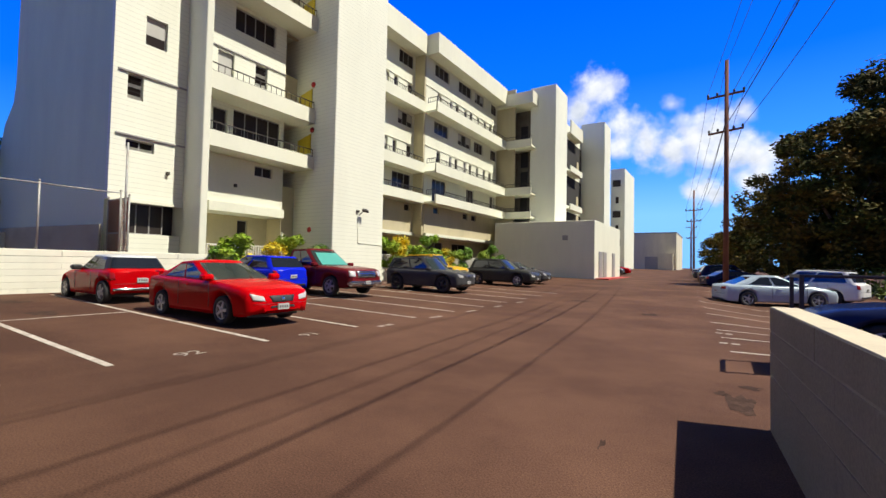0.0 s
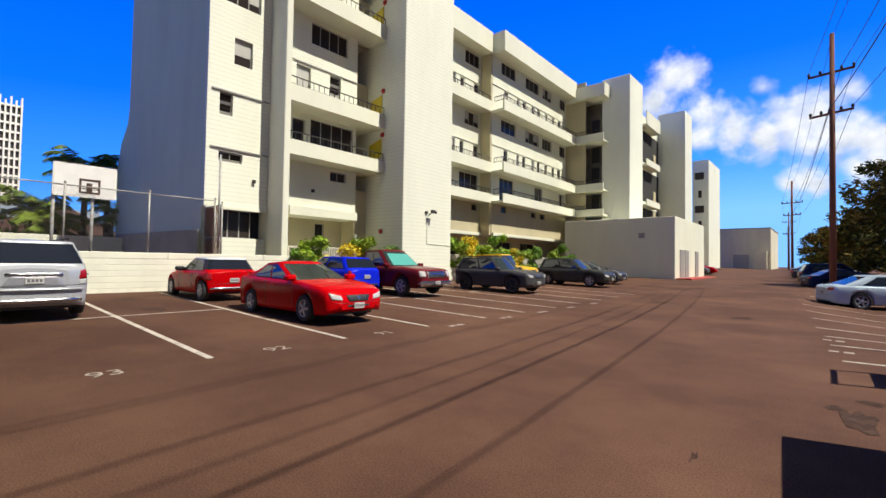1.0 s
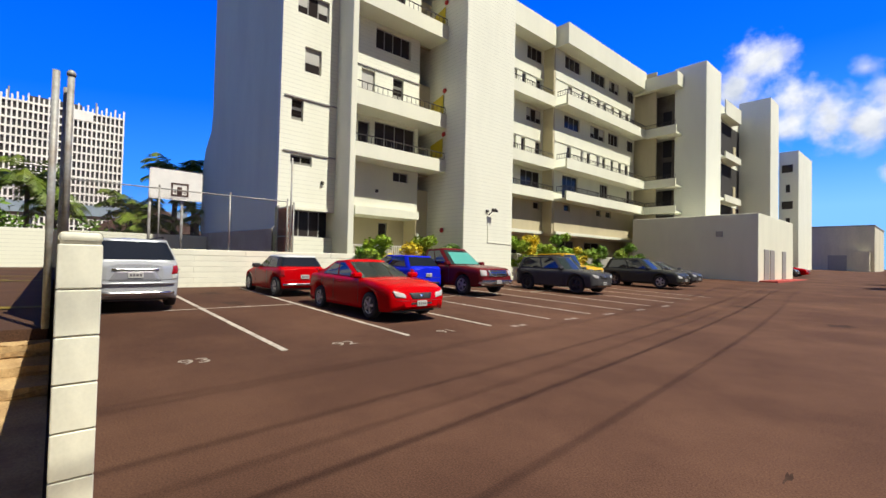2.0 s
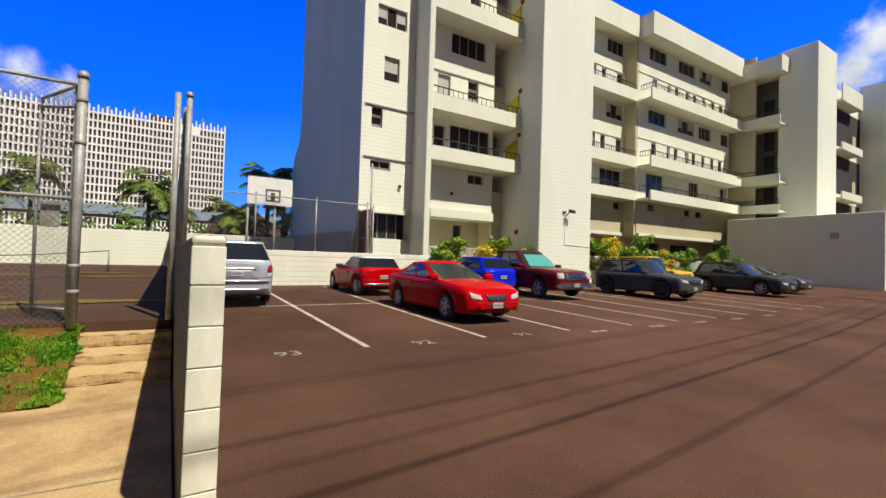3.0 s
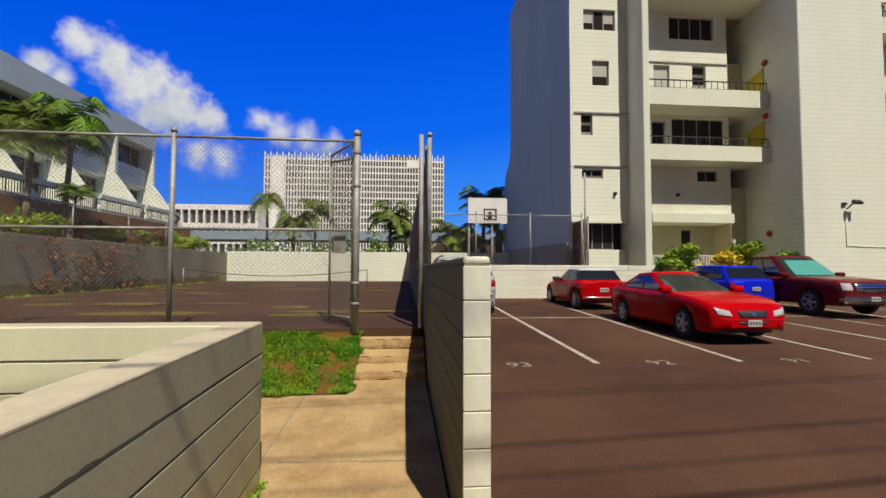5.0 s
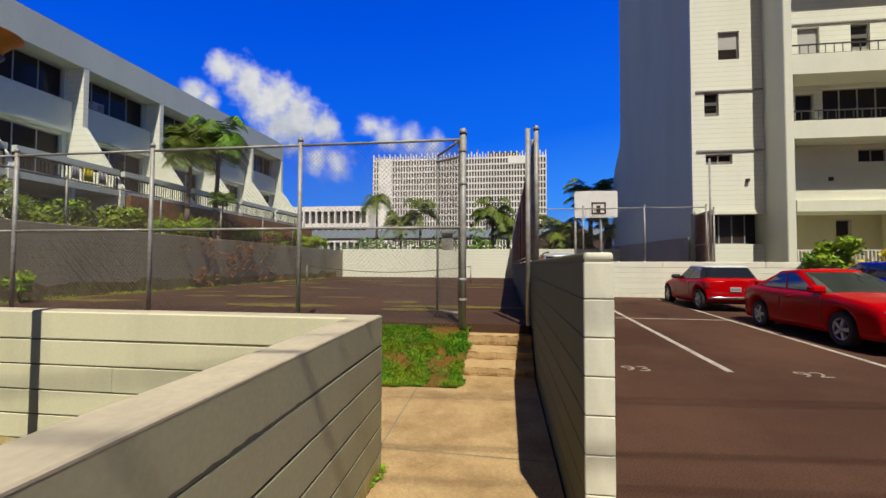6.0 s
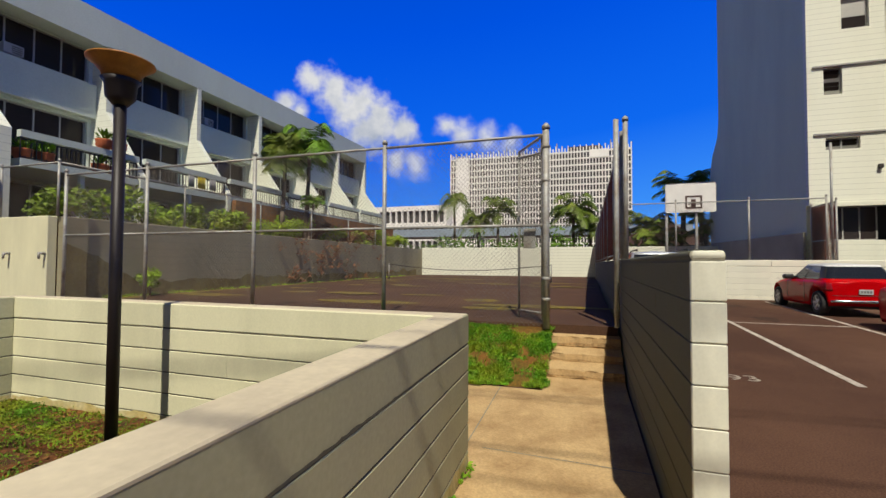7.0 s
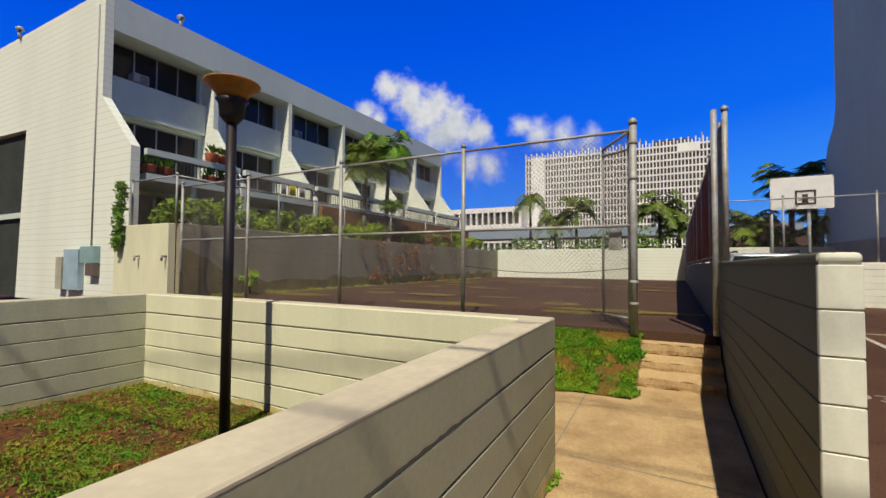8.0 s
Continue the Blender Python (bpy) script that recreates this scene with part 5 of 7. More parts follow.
def car(name, label, paint, at, turn, length, width, height, wheelbase, wheel_r, top, cabin, clearance=0.2, roof_paint=None,
        grille="slats", foil=False, rails=False, spoiler=False, rear_plate=True, front_plate=True, bed=None, flare=0.0, tall_rear=False, dark_bumper=False, round_nose=0.36, lamp="wide", chrome_sill=False, tailgate=False, rim=None):
    """top: bonnet, belt and boot line as (x, z); cabin: (x, z) of rear glass foot, roof rear, roof front, windscreen foot."""
    c = thing(name, label, "car", "parked cars", "", at, turn)
    L, W = length / 2, width / 2
    wx = (wheelbase / 2 + (0.06 * length - 0.27), -wheelbase / 2 + (0.06 * length - 0.27))
    arch = wheel_r + 0.055
    n = 110
    bm = bmesh.new()
    rings = []
    for i in range(n + 1):
        f = i / n
        x = -L * (0.35 * (1 - 2 * f) + 0.65 * math.cos(math.pi * f))
        e = abs(x) / L
        w = W * (1 - 0.13 * max(0.0, (e - 0.60) / 0.40) ** 2.2)
        if e > 0.90:
            w *= (1 - round_nose * ((e - 0.90) / 0.10) ** 2.6)
        zt = curve_at(top, x)
        lift = 0.10 * max(0.0, (e - 0.86) / 0.14) ** 2
        zb = clearance + lift
        za = zb
        for xc in wx:
            if abs(x - xc) < arch:
                za = max(za, wheel_r + math.sqrt(arch * arch - (x - xc) ** 2))
        zm = max((zb + zt) * 0.53, za + 0.04)
        zs = max(zt - 0.10, zm + 0.03)
        fl = flare if any(abs(x - xc) < arch + 0.05 for xc in wx) else 0.0
        half = [(0.0, zb + 0.02 if za == zb else max(za - 0.12, zb)), (w * 0.80, zb + 0.02 if za == zb else za - 0.02), (w * 0.955 + fl, za), (w * 0.975 + fl, za + 0.05 if za > zb else zb + 0.10), (w, zm), (w * 0.997, (zm + zs) / 2),
                (w * 0.98, zs), (w * 0.945, zt - 0.035), (w * 0.87, zt - 0.004), (w * 0.60, zt + 0.016), (0.0, zt + 0.03)]
        rings.append([bm.verts.new((x, y, z)) for y, z in half] + [bm.verts.new((x, -y, z)) for y, z in half[-2:0:-1]])
    m = len(rings[0])
    for a, b in zip(rings, rings[1:]):
        for k in range(m):
            bm.faces.new((a[k], a[(k + 1) % m], b[(k + 1) % m], b[k])).smooth = True
    for ring in (rings[0], rings[-1]):
        bm.faces.new(ring)
    bmesh.ops.remove_doubles(bm, verts=bm.verts[:], dist=0.0005)
    shell = BVHTree.FromBMesh(bm)
    part("body", bm, paint, c)

    def inlay(name, end, corners, material, slant=0.0, proud=0.012, nu=8, nv=5, label="", parent=None):
        """A lens or trim that follows the body at its front (end 1) or rear (-1). corners: four (y, z), in order round; slant turns the cast outwards."""
        bm = bmesh.new()
        grid, low = [], []
        for a in range(nu + 1):
            row, base = [], []
            for b in range(nv + 1):
                u, v = a / nu, b / nv
                y = (corners[0][0] * (1 - u) + corners[1][0] * u) * (1 - v) + (corners[3][0] * (1 - u) + corners[2][0] * u) * v
                z = (corners[0][1] * (1 - u) + corners[1][1] * u) * (1 - v) + (corners[3][1] * (1 - u) + corners[2][1] * u) * v
                d = Vector((-end, -slant * (1 if y > 0 else -1), 0)).normalized()
                o = Vector((end * (L - 0.15), y, z)) - d * 1.2
                hit = shell.ray_cast(o, d)
                p = hit[0] if hit[0] is not None else Vector((end * (L - 0.15), y, z))
                row.append(bm.verts.new(p - d * proud))
                base.append(bm.verts.new(p + d * 0.03))
            grid.append(row)
            low.append(base)
        for a in range(nu):
            for b in range(nv):
                bm.faces.new((grid[a][b], grid[a + 1][b], grid[a + 1][b + 1], grid[a][b + 1])).smooth = True
        loop = [(a, 0) for a in range(nu)] + [(nu, b) for b in range(nv)] + [(a, nv) for a in range(nu, 0, -1)] + [(0, b) for b in range(nv, 0, -1)]
        for (a0, b0), (a1, b1) in zip(loop, loop[1:] + loop[:1]):
            bm.faces.new((grid[a0][b0], grid[a1][b1], low[a1][b1], low[a0][b0]))
        return part(name, bm, material, parent or c, label)

    one_box("underbody", (-L + 0.3, L - 0.3, -W * 0.72, W * 0.72, clearance - 0.03, clearance + 0.3), BLACK_TRIM, c)
    # cabin: horizontal slices of a rounded plan, from the belt line to the crowned roof
    (xr, zr), (xrr, zrr), (xrf, zrf), (xw, zw) = cabin
    wb, wt = W * 0.915, W * 0.72
    zlow = min(curve_at(top, x) for x in (xr + 0.1, 0.0, xw - 0.1)) - 0.05
    NF, NC, NS = 10, 4, 24

    def slice_at(t, grow=0.0):
        """t 0 to 1: belt to roof edge; 1 to 2: the roof closing in. Points run round from the front left corner."""
        h = min(t, 1.0)
        c = max(0.0, t - 1.0)
        x1 = xw + (xrf - xw) * (h ** 0.92)
        x0 = xr + (xrr - xr) * (h ** 0.92)
        z1, z0 = zw + (zrf - zw) * h, zr + (zrr - zr) * h
        w = wb + (wt - wb) * h ** 1.25
        k = 1 - (c ** 2.2)
        mid_x = (x0 + x1) / 2
        x0, x1, w = mid_x + (x0 - mid_x) * k - grow, mid_x + (x1 - mid_x) * k + grow, w * k + grow
        r, bow = min(0.20, w * 0.5) * 1.0, 0.10 * k
        crown = (height - max(zrr, zrf)) * (1 - (1 - c) ** 2) if c else 0.0
        pts = []
        for i in range(NF + 1):
            y = (w - r) * (1 - 2 * i / NF)
            pts.append((x1 - bow * (y / w) ** 2, y))
        for i in range(1, NC):
            q = math.pi / 2 * i / NC
            pts.append((x1 - bow - r + r * math.cos(q) + bow * (1 - ((w - r) / w) ** 2) * math.cos(q), -(w - r) - r * math.sin(q)))
        for i in range(NS + 1):
            pts.append((x1 - bow - r + (x0 + r - x1 + bow + r) * i / NS, -w))
        for i in range(1, NC):
            q = math.pi / 2 * i / NC
            pts.append((x0 + r - r * math.sin(q), -(w - r) - r * math.cos(q)))
        for i in range(NF + 1):
            pts.append((x0, -(w - r) + 2 * (w - r) * i / NF))
        for i in range(1, NC):
            q = math.pi / 2 * i / NC
            pts.append((x0 + r - r * math.cos(q + 0) , (w - r) + r * math.sin(q)))
        for i in range(NS + 1):
            pts.append((x0 + r + (x1 - bow - r - x0 - r) * i / NS, w))
        for i in range(1, NC):
            q = math.pi / 2 * i / NC
            pts.append((x1 - bow - r + r * math.sin(q), (w - r) + r * math.cos(q)))
        out = []
        for x, y in pts:
            s = min(1.0, max(0.0, (x - x0) / max(x1 - x0, 0.01)))
            z = (z0 + (z1 - z0) * s) + crown * (1.0)
            base = curve_at(top, x) - 0.05
            if h < 1.0:
                zt_ = zrr + (zrf - zrr) * s
                z = base + (zt_ - base) * h
            out.append(Vector((x, y, z)))
        return out

    bm = bmesh.new()
    rings = [[bm.verts.new(v) for v in slice_at(t)] for t in (0, 0.15, 0.3, 0.45, 0.6, 0.75, 0.88, 0.95)]
    for a_, b_ in zip(rings, rings[1:]):
        for k in range(len(a_)):
            bm.faces.new((a_[k], a_[(k + 1) % len(a_)], b_[(k + 1) % len(a_)], b_[k])).smooth = True
    part("cabin", bm, BLACK_TRIM if roof_paint else paint, c)
    if roof_paint:
        bm = bmesh.new()
        rings = [[bm.verts.new(v) for v in slice_at(t, 0.005)] for t in (0, 0.1, 0.2)]
        for a_, b_ in zip(rings, rings[1:]):
            for k in range(len(a_)):
                bm.faces.new((a_[k], a_[(k + 1) % len(a_)], b_[(k + 1) % len(a_)], b_[k])).smooth = True
        part("belt_panel", bm, paint, c)
    bm = bmesh.new()
    rings = [[bm.verts.new(v) for v in slice_at(t, 0.004 if t < 1.3 else 0.0)] for t in (0.94, 0.97, 1.0, 1.1, 1.2, 1.3, 1.4, 1.6, 1.8, 1.93)]
    for a_, b_ in zip(rings, rings[1:]):
        for k in range(len(a_)):
            bm.faces.new((a_[k], a_[(k + 1) % len(a_)], b_[(k + 1) % len(a_)], b_[k])).smooth = True
    bm.faces.new(rings[-1]).smooth = True
    part("roof", bm, roof_paint or paint, c)

    def pane(name, ids, t0, t1, material=CARGLASS, label="", n=6):
        bm = bmesh.new()
        rows = []
        for i in range(n + 1):
            pts = slice_at(t0 + (t1 - t0) * i / n, 0.009)
            rows.append([bm.verts.new(pts[k % len(pts)]) for k in ids])
        for a_, b_ in zip(rows, rows[1:]):
            for k in range(len(ids) - 1):
                bm.faces.new((a_[k], a_[k + 1], b_[k + 1], b_[k])).smooth = True
        return part(name, bm, material, c, label)

    total = 2 * (NF + 1) + 2 * (NS + 1) + 4 * (NC - 1)
    s1 = NF + NC
    r1 = s1 + NS + NC
    s2 = r1 + NF + NC
    pane("windscreen", [total - 2, total - 1, *range(0, NF + 3)], 0.10, 0.93, SCREEN_GLASS)
    if foil:
        pane("sun_shade", range(0, NF + 1), 0.14, 0.80, SHADE_FOIL, "green foil sun shade", 6).scale = (1.006, 1, 1.002)
    pane("rear_window", range(r1 - 2, r1 + NF + 3) if tall_rear else range(r1, r1 + NF + 1), 0.16 if not tall_rear else 0.2, 0.92)
    for start, flip in ((s1, False), (s2, True)):
        for f0, f1 in ((0.0, 0.44), (0.49, 0.90 if not tall_rear else 0.98)):
            lo, hi_ = int(f0 * NS), int(f1 * NS)
            ids = [start + k for k in range(lo, hi_ + 1)] if not flip else [start + NS - k for k in range(lo, hi_ + 1)]
            pane("side_window", ids, 0.16, 0.90)
    zt0 = curve_at(top, (xrr + xrf) / 2)
    mid = (xrr + xrf) / 2 + 0.05
    fa, ra = xw - 0.35, xr + 0.4
    # wheels
    for xc in wx:
        for s in (1, -1):
            bm = bmesh.new()
            prof = [(wheel_r * 0.66, -0.10), (wheel_r * 0.95, -0.10), (wheel_r, -0.07), (wheel_r, 0.07), (wheel_r * 0.95, 0.10), (wheel_r * 0.66, 0.10)]
            ring_mesh(bm, prof, 28)
            tyre = part("wheel", bm, TYRE, c)
            tyre.matrix_basis = pose(xc, s * (W - 0.11), wheel_r, -90 * s, 0, 0)
            bm = bmesh.new()
            ring_mesh(bm, [(wheel_r * 0.67, 0.085), (wheel_r * 0.64, 0.098), (wheel_r * 0.59, 0.085), (wheel_r * 0.57, 0.03), (wheel_r * 0.66, 0.03)], 28)
            lathe(bm, [(0.05, 0.04), (0.05, 0.094), (0.02, 0.10)], sides=12)
            for k in range(5):
                a = 2 * math.pi * k / 5
                d = Vector((math.cos(a), math.sin(a), 0))
                p = Vector((-d.y, d.x, 0)) * 0.028
                q = [d * 0.03 + p * 1.3, d * wheel_r * 0.62 + p, d * wheel_r * 0.62 - p, d * 0.03 - p * 1.3]
                lo = [bm.verts.new(v + Vector((0, 0, 0.045))) for v in q]
                hi2 = [bm.verts.new(v + Vector((0, 0, 0.092))) for v in q]
                bm.faces.new(hi2)
                for t in range(4):
                    bm.faces.new((lo[t], lo[(t + 1) % 4], hi2[(t + 1) % 4], hi2[t]))
            part("rim", bm, rim or RIM, tyre)
            bm = bmesh.new()
            lathe(bm, [(wheel_r * 0.66, 0.02), (wheel_r * 0.66, 0.032), (0.03, 0.034)], sides=20)
            part("brake_disc", bm, BLACK_TRIM, tyre)
    # lamps, grille, bumpers, plates, mirrors, handles
    zn, zt = curve_at(top, L - 0.12), curve_at(top, -L + 0.12)
    def blob(name, ext, material, label="", bev=0.02):
        return one_box(name, ext, material, c, label, bev)
    for s in (1, -1):
        if lamp == "wide":
            inlay("headlamp", 1, [(s * W * 0.40, zn - 0.17), (s * W * 0.74, zn - 0.15), (s * W * 0.84, zn - 0.005), (s * W * 0.46, zn - 0.07)], LAMP_CLEAR, 0.6)
        else:
            inlay("headlamp", 1, [(s * W * 0.56, zn - 0.24), (s * W * 0.84, zn - 0.24), (s * W * 0.86, zn - 0.02), (s * W * 0.56, zn - 0.03)], LAMP_CLEAR, 0.4)
        if tall_rear:
            inlay("tail_lamp", -1, [(s * W * 0.66, zt - 0.25), (s * W * 0.90, zt - 0.24), (s * W * 0.93, zt - 0.04), (s * W * 0.72, zt - 0.06)], LAMP_RED, 0.9)
        else:
            inlay("tail_lamp", -1, [(s * W * 0.46, zt - 0.17), (s * W * 0.80, zt - 0.17), (s * W * 0.82, zt - 0.05), (s * W * 0.48, zt - 0.05)], LAMP_RED, 0.5)
        y0, y1 = sorted((s * (W - 0.13), s * (W + 0.13)))
        blob("mirror", (xw - 0.42, xw - 0.22, y0, y1, curve_at(top, xw - 0.3) - 0.01, curve_at(top, xw - 0.3) + 0.13), BLACK_TRIM if roof_paint else paint, "", 0.04)
        y0, y1 = sorted((s * (W - 0.02), s * (W + 0.012)))
        for xh in (mid + 0.18, ra + 0.02):
            blob("door_handle", (xh, xh + 0.2, y0, y1, zt0 - 0.17, zt0 - 0.135), CHROME if grille == "chrome" else paint, "", 0.006)
        for xs_ in (mid, min(fa + 0.12, wx[0] - arch - 0.02), max(ra - 0.02, wx[1] + arch * 0.4)):
            one_box("door_seam", (xs_ - 0.004, xs_ + 0.004, *sorted((s * (W * 0.992), s * (W * 1.0015))), clearance + 0.14, zt0 - 0.06), BLACK_TRIM, c)
    if grille == "chrome":
        inlay("grille", 1, [(-W * 0.52, zn - 0.27), (W * 0.52, zn - 0.27), (W * 0.54, zn - 0.02), (-W * 0.54, zn - 0.02)], CHROME, 0, 0.02)
        for k in range(3):
            inlay("grille_slot", 1, [(-W * 0.46, zn - 0.245 + 0.07 * k), (W * 0.46, zn - 0.245 + 0.07 * k), (W * 0.46, zn - 0.20 + 0.07 * k), (-W * 0.46, zn - 0.20 + 0.07 * k)], BLACK_TRIM, 0, 0.026, 6, 1)
        blob("front_bumper", (L - 0.30, L + 0.05, -W * 0.88, W * 0.88, clearance + 0.06, clearance + 0.27), CHROME, "", 0.06)
        blob("tow_slot", (L - 0.1, L + 0.056, -W * 0.35, W * 0.35, clearance + 0.09, clearance + 0.15), BLACK_TRIM, "", 0.015)
    else:
        inlay("grille", 1, [(-W * 0.30, zn - 0.20), (W * 0.30, zn - 0.20), (W * 0.38, zn - 0.06), (-W * 0.38, zn - 0.06)], BLACK_TRIM, 0, 0.008)
        inlay("badge", 1, [(-0.04, zn - 0.165), (0.04, zn - 0.165), (0.045, zn - 0.085), (-0.045, zn - 0.085)], CHROME, 0, 0.016, 3, 3)
        inlay("lower_grille", 1, [(-W * 0.36, clearance + 0.17), (W * 0.36, clearance + 0.17), (W * 0.34, clearance + 0.215), (-W * 0.34, clearance + 0.215)], BLACK_TRIM, 0, 0.006)
    inlay("bumper_line", 1, [(-W * 0.78, zn - 0.235), (W * 0.78, zn - 0.235), (W * 0.78, zn - 0.227), (-W * 0.78, zn - 0.227)], BLACK_TRIM, 0, 0.004, 14, 1)
    inlay("bumper_line", -1, [(-W * 0.78, zt - 0.375), (W * 0.78, zt - 0.375), (W * 0.78, zt - 0.365), (-W * 0.78, zt - 0.365)], BLACK_TRIM, 0, 0.004, 14, 1)
    if tall_rear:
        inlay("rear_valance", -1, [(-W * 0.7, clearance + 0.13), (W * 0.7, clearance + 0.13), (W * 0.7, clearance + 0.20), (-W * 0.7, clearance + 0.20)], BLACK_TRIM if not chrome_sill else CHROME, 0, 0.008, 14, 2)
    if tailgate:
        inlay("plate_recess", -1, [(-W * 0.52, zt - 0.40), (W * 0.52, zt - 0.40), (W * 0.38, zt - 0.17), (-W * 0.38, zt - 0.17)], plain("recess_silver", (0.26, 0.26, 0.28), 0.4, 0.2), 0, 0.006, 10, 4)
        inlay("tailgate_bar", -1, [(-W * 0.46, zt - 0.165), (W * 0.46, zt - 0.165), (W * 0.46, zt - 0.12), (-W * 0.46, zt - 0.12)], CHROME, 0, 0.022, 10, 2)
        inlay("bumper_step", -1, [(-W * 0.82, clearance + 0.36), (W * 0.82, clearance + 0.36), (W * 0.82, clearance + 0.40), (-W * 0.82, clearance + 0.40)], paint, 0, 0.05, 14, 2)
        for s in (1, -1):
            inlay("reversing_lamp", -1, [(s * W * 0.68, zt - 0.36), (s * W * 0.89, zt - 0.35), (s * W * 0.90, zt - 0.245), (s * W * 0.66, zt - 0.255)], LAMP_CLEAR, 0.9)
    if dark_bumper:
        inlay("rear_bumper", -1, [(-W * 0.8, clearance + 0.12), (W * 0.8, clearance + 0.12), (W * 0.8, clearance + 0.34), (-W * 0.8, clearance + 0.34)], BLACK_TRIM, 0, 0.02, 14, 4)
    if chrome_sill:
        inlay("bumper_trim", -1, [(-W * 0.82, clearance + 0.13), (W * 0.82, clearance + 0.13), (W * 0.82, clearance + 0.19), (-W * 0.82, clearance + 0.19)], CHROME, 0, 0.02, 14, 2)
    for flag, end, zp in ((front_plate, 1, clearance + 0.13), (rear_plate, -1, zt - 0.33)):
        if flag:
            hit = shell.ray_cast(Vector((end * (L + 1), 0, zp + 0.08)), Vector((-end, 0, 0)))
            x = hit[0].x + end * (0.018 if grille != "chrome" or end < 0 else 0.07)
            p = one_box("plate", (x - 0.012, x + 0.012, -0.14, 0.14, zp, zp + 0.125), PLATE, c, "pale plate with plain dark bars", 0.004)
            for k in range(4):
                one_box("plate_bar", (*sorted((x + end * 0.012, x + end * 0.016)), -0.11 + 0.060 * k, -0.070 + 0.060 * k, zp + 0.035, zp + 0.09), PLATE_BAR, p)
    if rails:
        for s in (1, -1):
            bm = bmesh.new()
            tube(bm, (xrr + 0.1, s * wt * 0.86, height + 0.015), (xrf - 0.15, s * wt * 0.86, height + 0.015), 0.018, sides=8)
            tube(bm, (xrr + 0.12, s * wt * 0.86, height - 0.03), (xrr + 0.12, s * wt * 0.86, height + 0.015), 0.018, sides=6)
            tube(bm, (xrf - 0.17, s * wt * 0.86, height - 0.03), (xrf - 0.17, s * wt * 0.86, height + 0.015), 0.018, sides=6)
            part("roof_rail", bm, BLACK_TRIM, c)
    if spoiler:
        blob("spoiler", (xr - 0.30, xr - 0.12, -W * 0.72, W * 0.72, zt + 0.12, zt + 0.16), paint, "", 0.015)
        for s in (1, -1):
            blob("spoiler_leg", (xr - 0.27, xr - 0.17, s * W * 0.6 - 0.03, s * W * 0.6 + 0.03, zt - 0.02, zt + 0.13), paint, "", 0.01)
    if bed:
        one_box("bed_liner", (bed[0], bed[1], -W * 0.8, W * 0.8, bed[2], bed[2] + 0.06), BLACK_TRIM, c)
    return c


def paint(name, rgb, metal=0.0):
    return mat("car_paint_" + name, rgb, 0.22, metal, grain=0.03, grain_size=300, stain=0.05, stain_size=1.5, bump=0.0, spec=0.09, coat=0.03)


RED_PAINT = paint("red", (0.46, 0.001, 0.003))
SILVER = paint("silver", (0.44, 0.455, 0.47), 0.3)
BLUE_PAINT = paint("blue", (0.008, 0.02, 0.62))
MAROON = paint("maroon", (0.13, 0.012, 0.016))
GREY_PAINT = paint("grey", (0.06, 0.06, 0.062))
OLIVE = paint("olive", (0.045, 0.046, 0.040))
WHITE_PAINT = paint("white", (0.68, 0.68, 0.67))
YELLOW_PAINT = paint("yellow", (0.6, 0.36, 0.02))
NAVY = paint("navy", (0.012, 0.018, 0.06))
PALE_BLUE = paint("pale_blue", (0.42, 0.50, 0.54), 0.1)


def sit(x, y):
    return (x, y, ground_z(x, y))


def sedan_top(L, h=0.0):
    return [(-L, 0.82 + h), (-L + 0.15, 0.93 + h), (-L + 0.75, 0.96 + h), (0.15, 0.93 + h), (L - 1.15, 0.92 + h), (L - 0.55, 0.85 + h), (L - 0.22, 0.765 + h), (L - 0.07, 0.68 + h), (L - 0.02, 0.60 + h), (L, 0.54 + h)]


def hatch_top(L, h=0.0):
    return [(-L, 0.90 + h), (-L + 0.2, 0.96 + h), (0.2, 0.94 + h), (L - 0.9, 0.92 + h), (L - 0.25, 0.80 + h), (L - 0.05, 0.70 + h), (L, 0.60 + h)]


def suv_top(L, h=0.0):
    return [(-L, 1.02 + h), (-L + 0.15, 1.08 + h), (0.5, 1.05 + h), (L - 1.0, 1.04 + h), (L - 0.25, 0.95 + h), (L - 0.05, 0.86 + h), (L, 0.72 + h)]


RED_TOP = [(-2.19, 0.72), (-2.14, 0.86), (-2.0, 0.94), (-1.5, 0.965), (-0.6, 0.945), (0.3, 0.925), (1.0, 0.915), (1.45, 0.875), (1.80, 0.815), (2.00, 0.745), (2.10, 0.67), (2.16, 0.56), (2.19, 0.44)]
RED_CABIN = [(-1.78, 0.965), (-0.98, 1.28), (-0.05, 1.325), (1.02, 0.92)]
SEDAN_CABIN = [(-1.85, 0.96), (-1.0, 1.34), (0.10, 1.36), (1.15, 0.92)]
car("sedan", "bright red four-door saloon parked nose out", RED_PAINT, sit(-8.97, 7.80), 0, 4.38, 1.71, 1.375, 2.54, 0.305, RED_TOP, RED_CABIN, spoiler=True, rear_plate=False)
car("hatchback", "small red two-door hatchback with a white roof", RED_PAINT, sit(-14.30, 7.54), 180, 3.55, 1.66, 1.33, 2.48, 0.30, hatch_top(1.775, -0.06), [(-1.62, 0.92), (-1.34, 1.265), (-0.05, 1.295), (0.66, 0.89)], roof_paint=WHITE_PAINT, front_plate=False, tall_rear=True, chrome_sill=True, round_nose=0.5)
car("suv", "silver sport utility vehicle seen from behind", SILVER, sit(-12.98, 2.80), 180, 4.70, 1.86, 1.66, 2.71, 0.355, suv_top(2.35), [(-2.25, 1.10), (-1.85, 1.60), (0.2, 1.64), (1.15, 1.06)], 0.24, rails=True, front_plate=False, tall_rear=True, chrome_sill=True, tailgate=True)
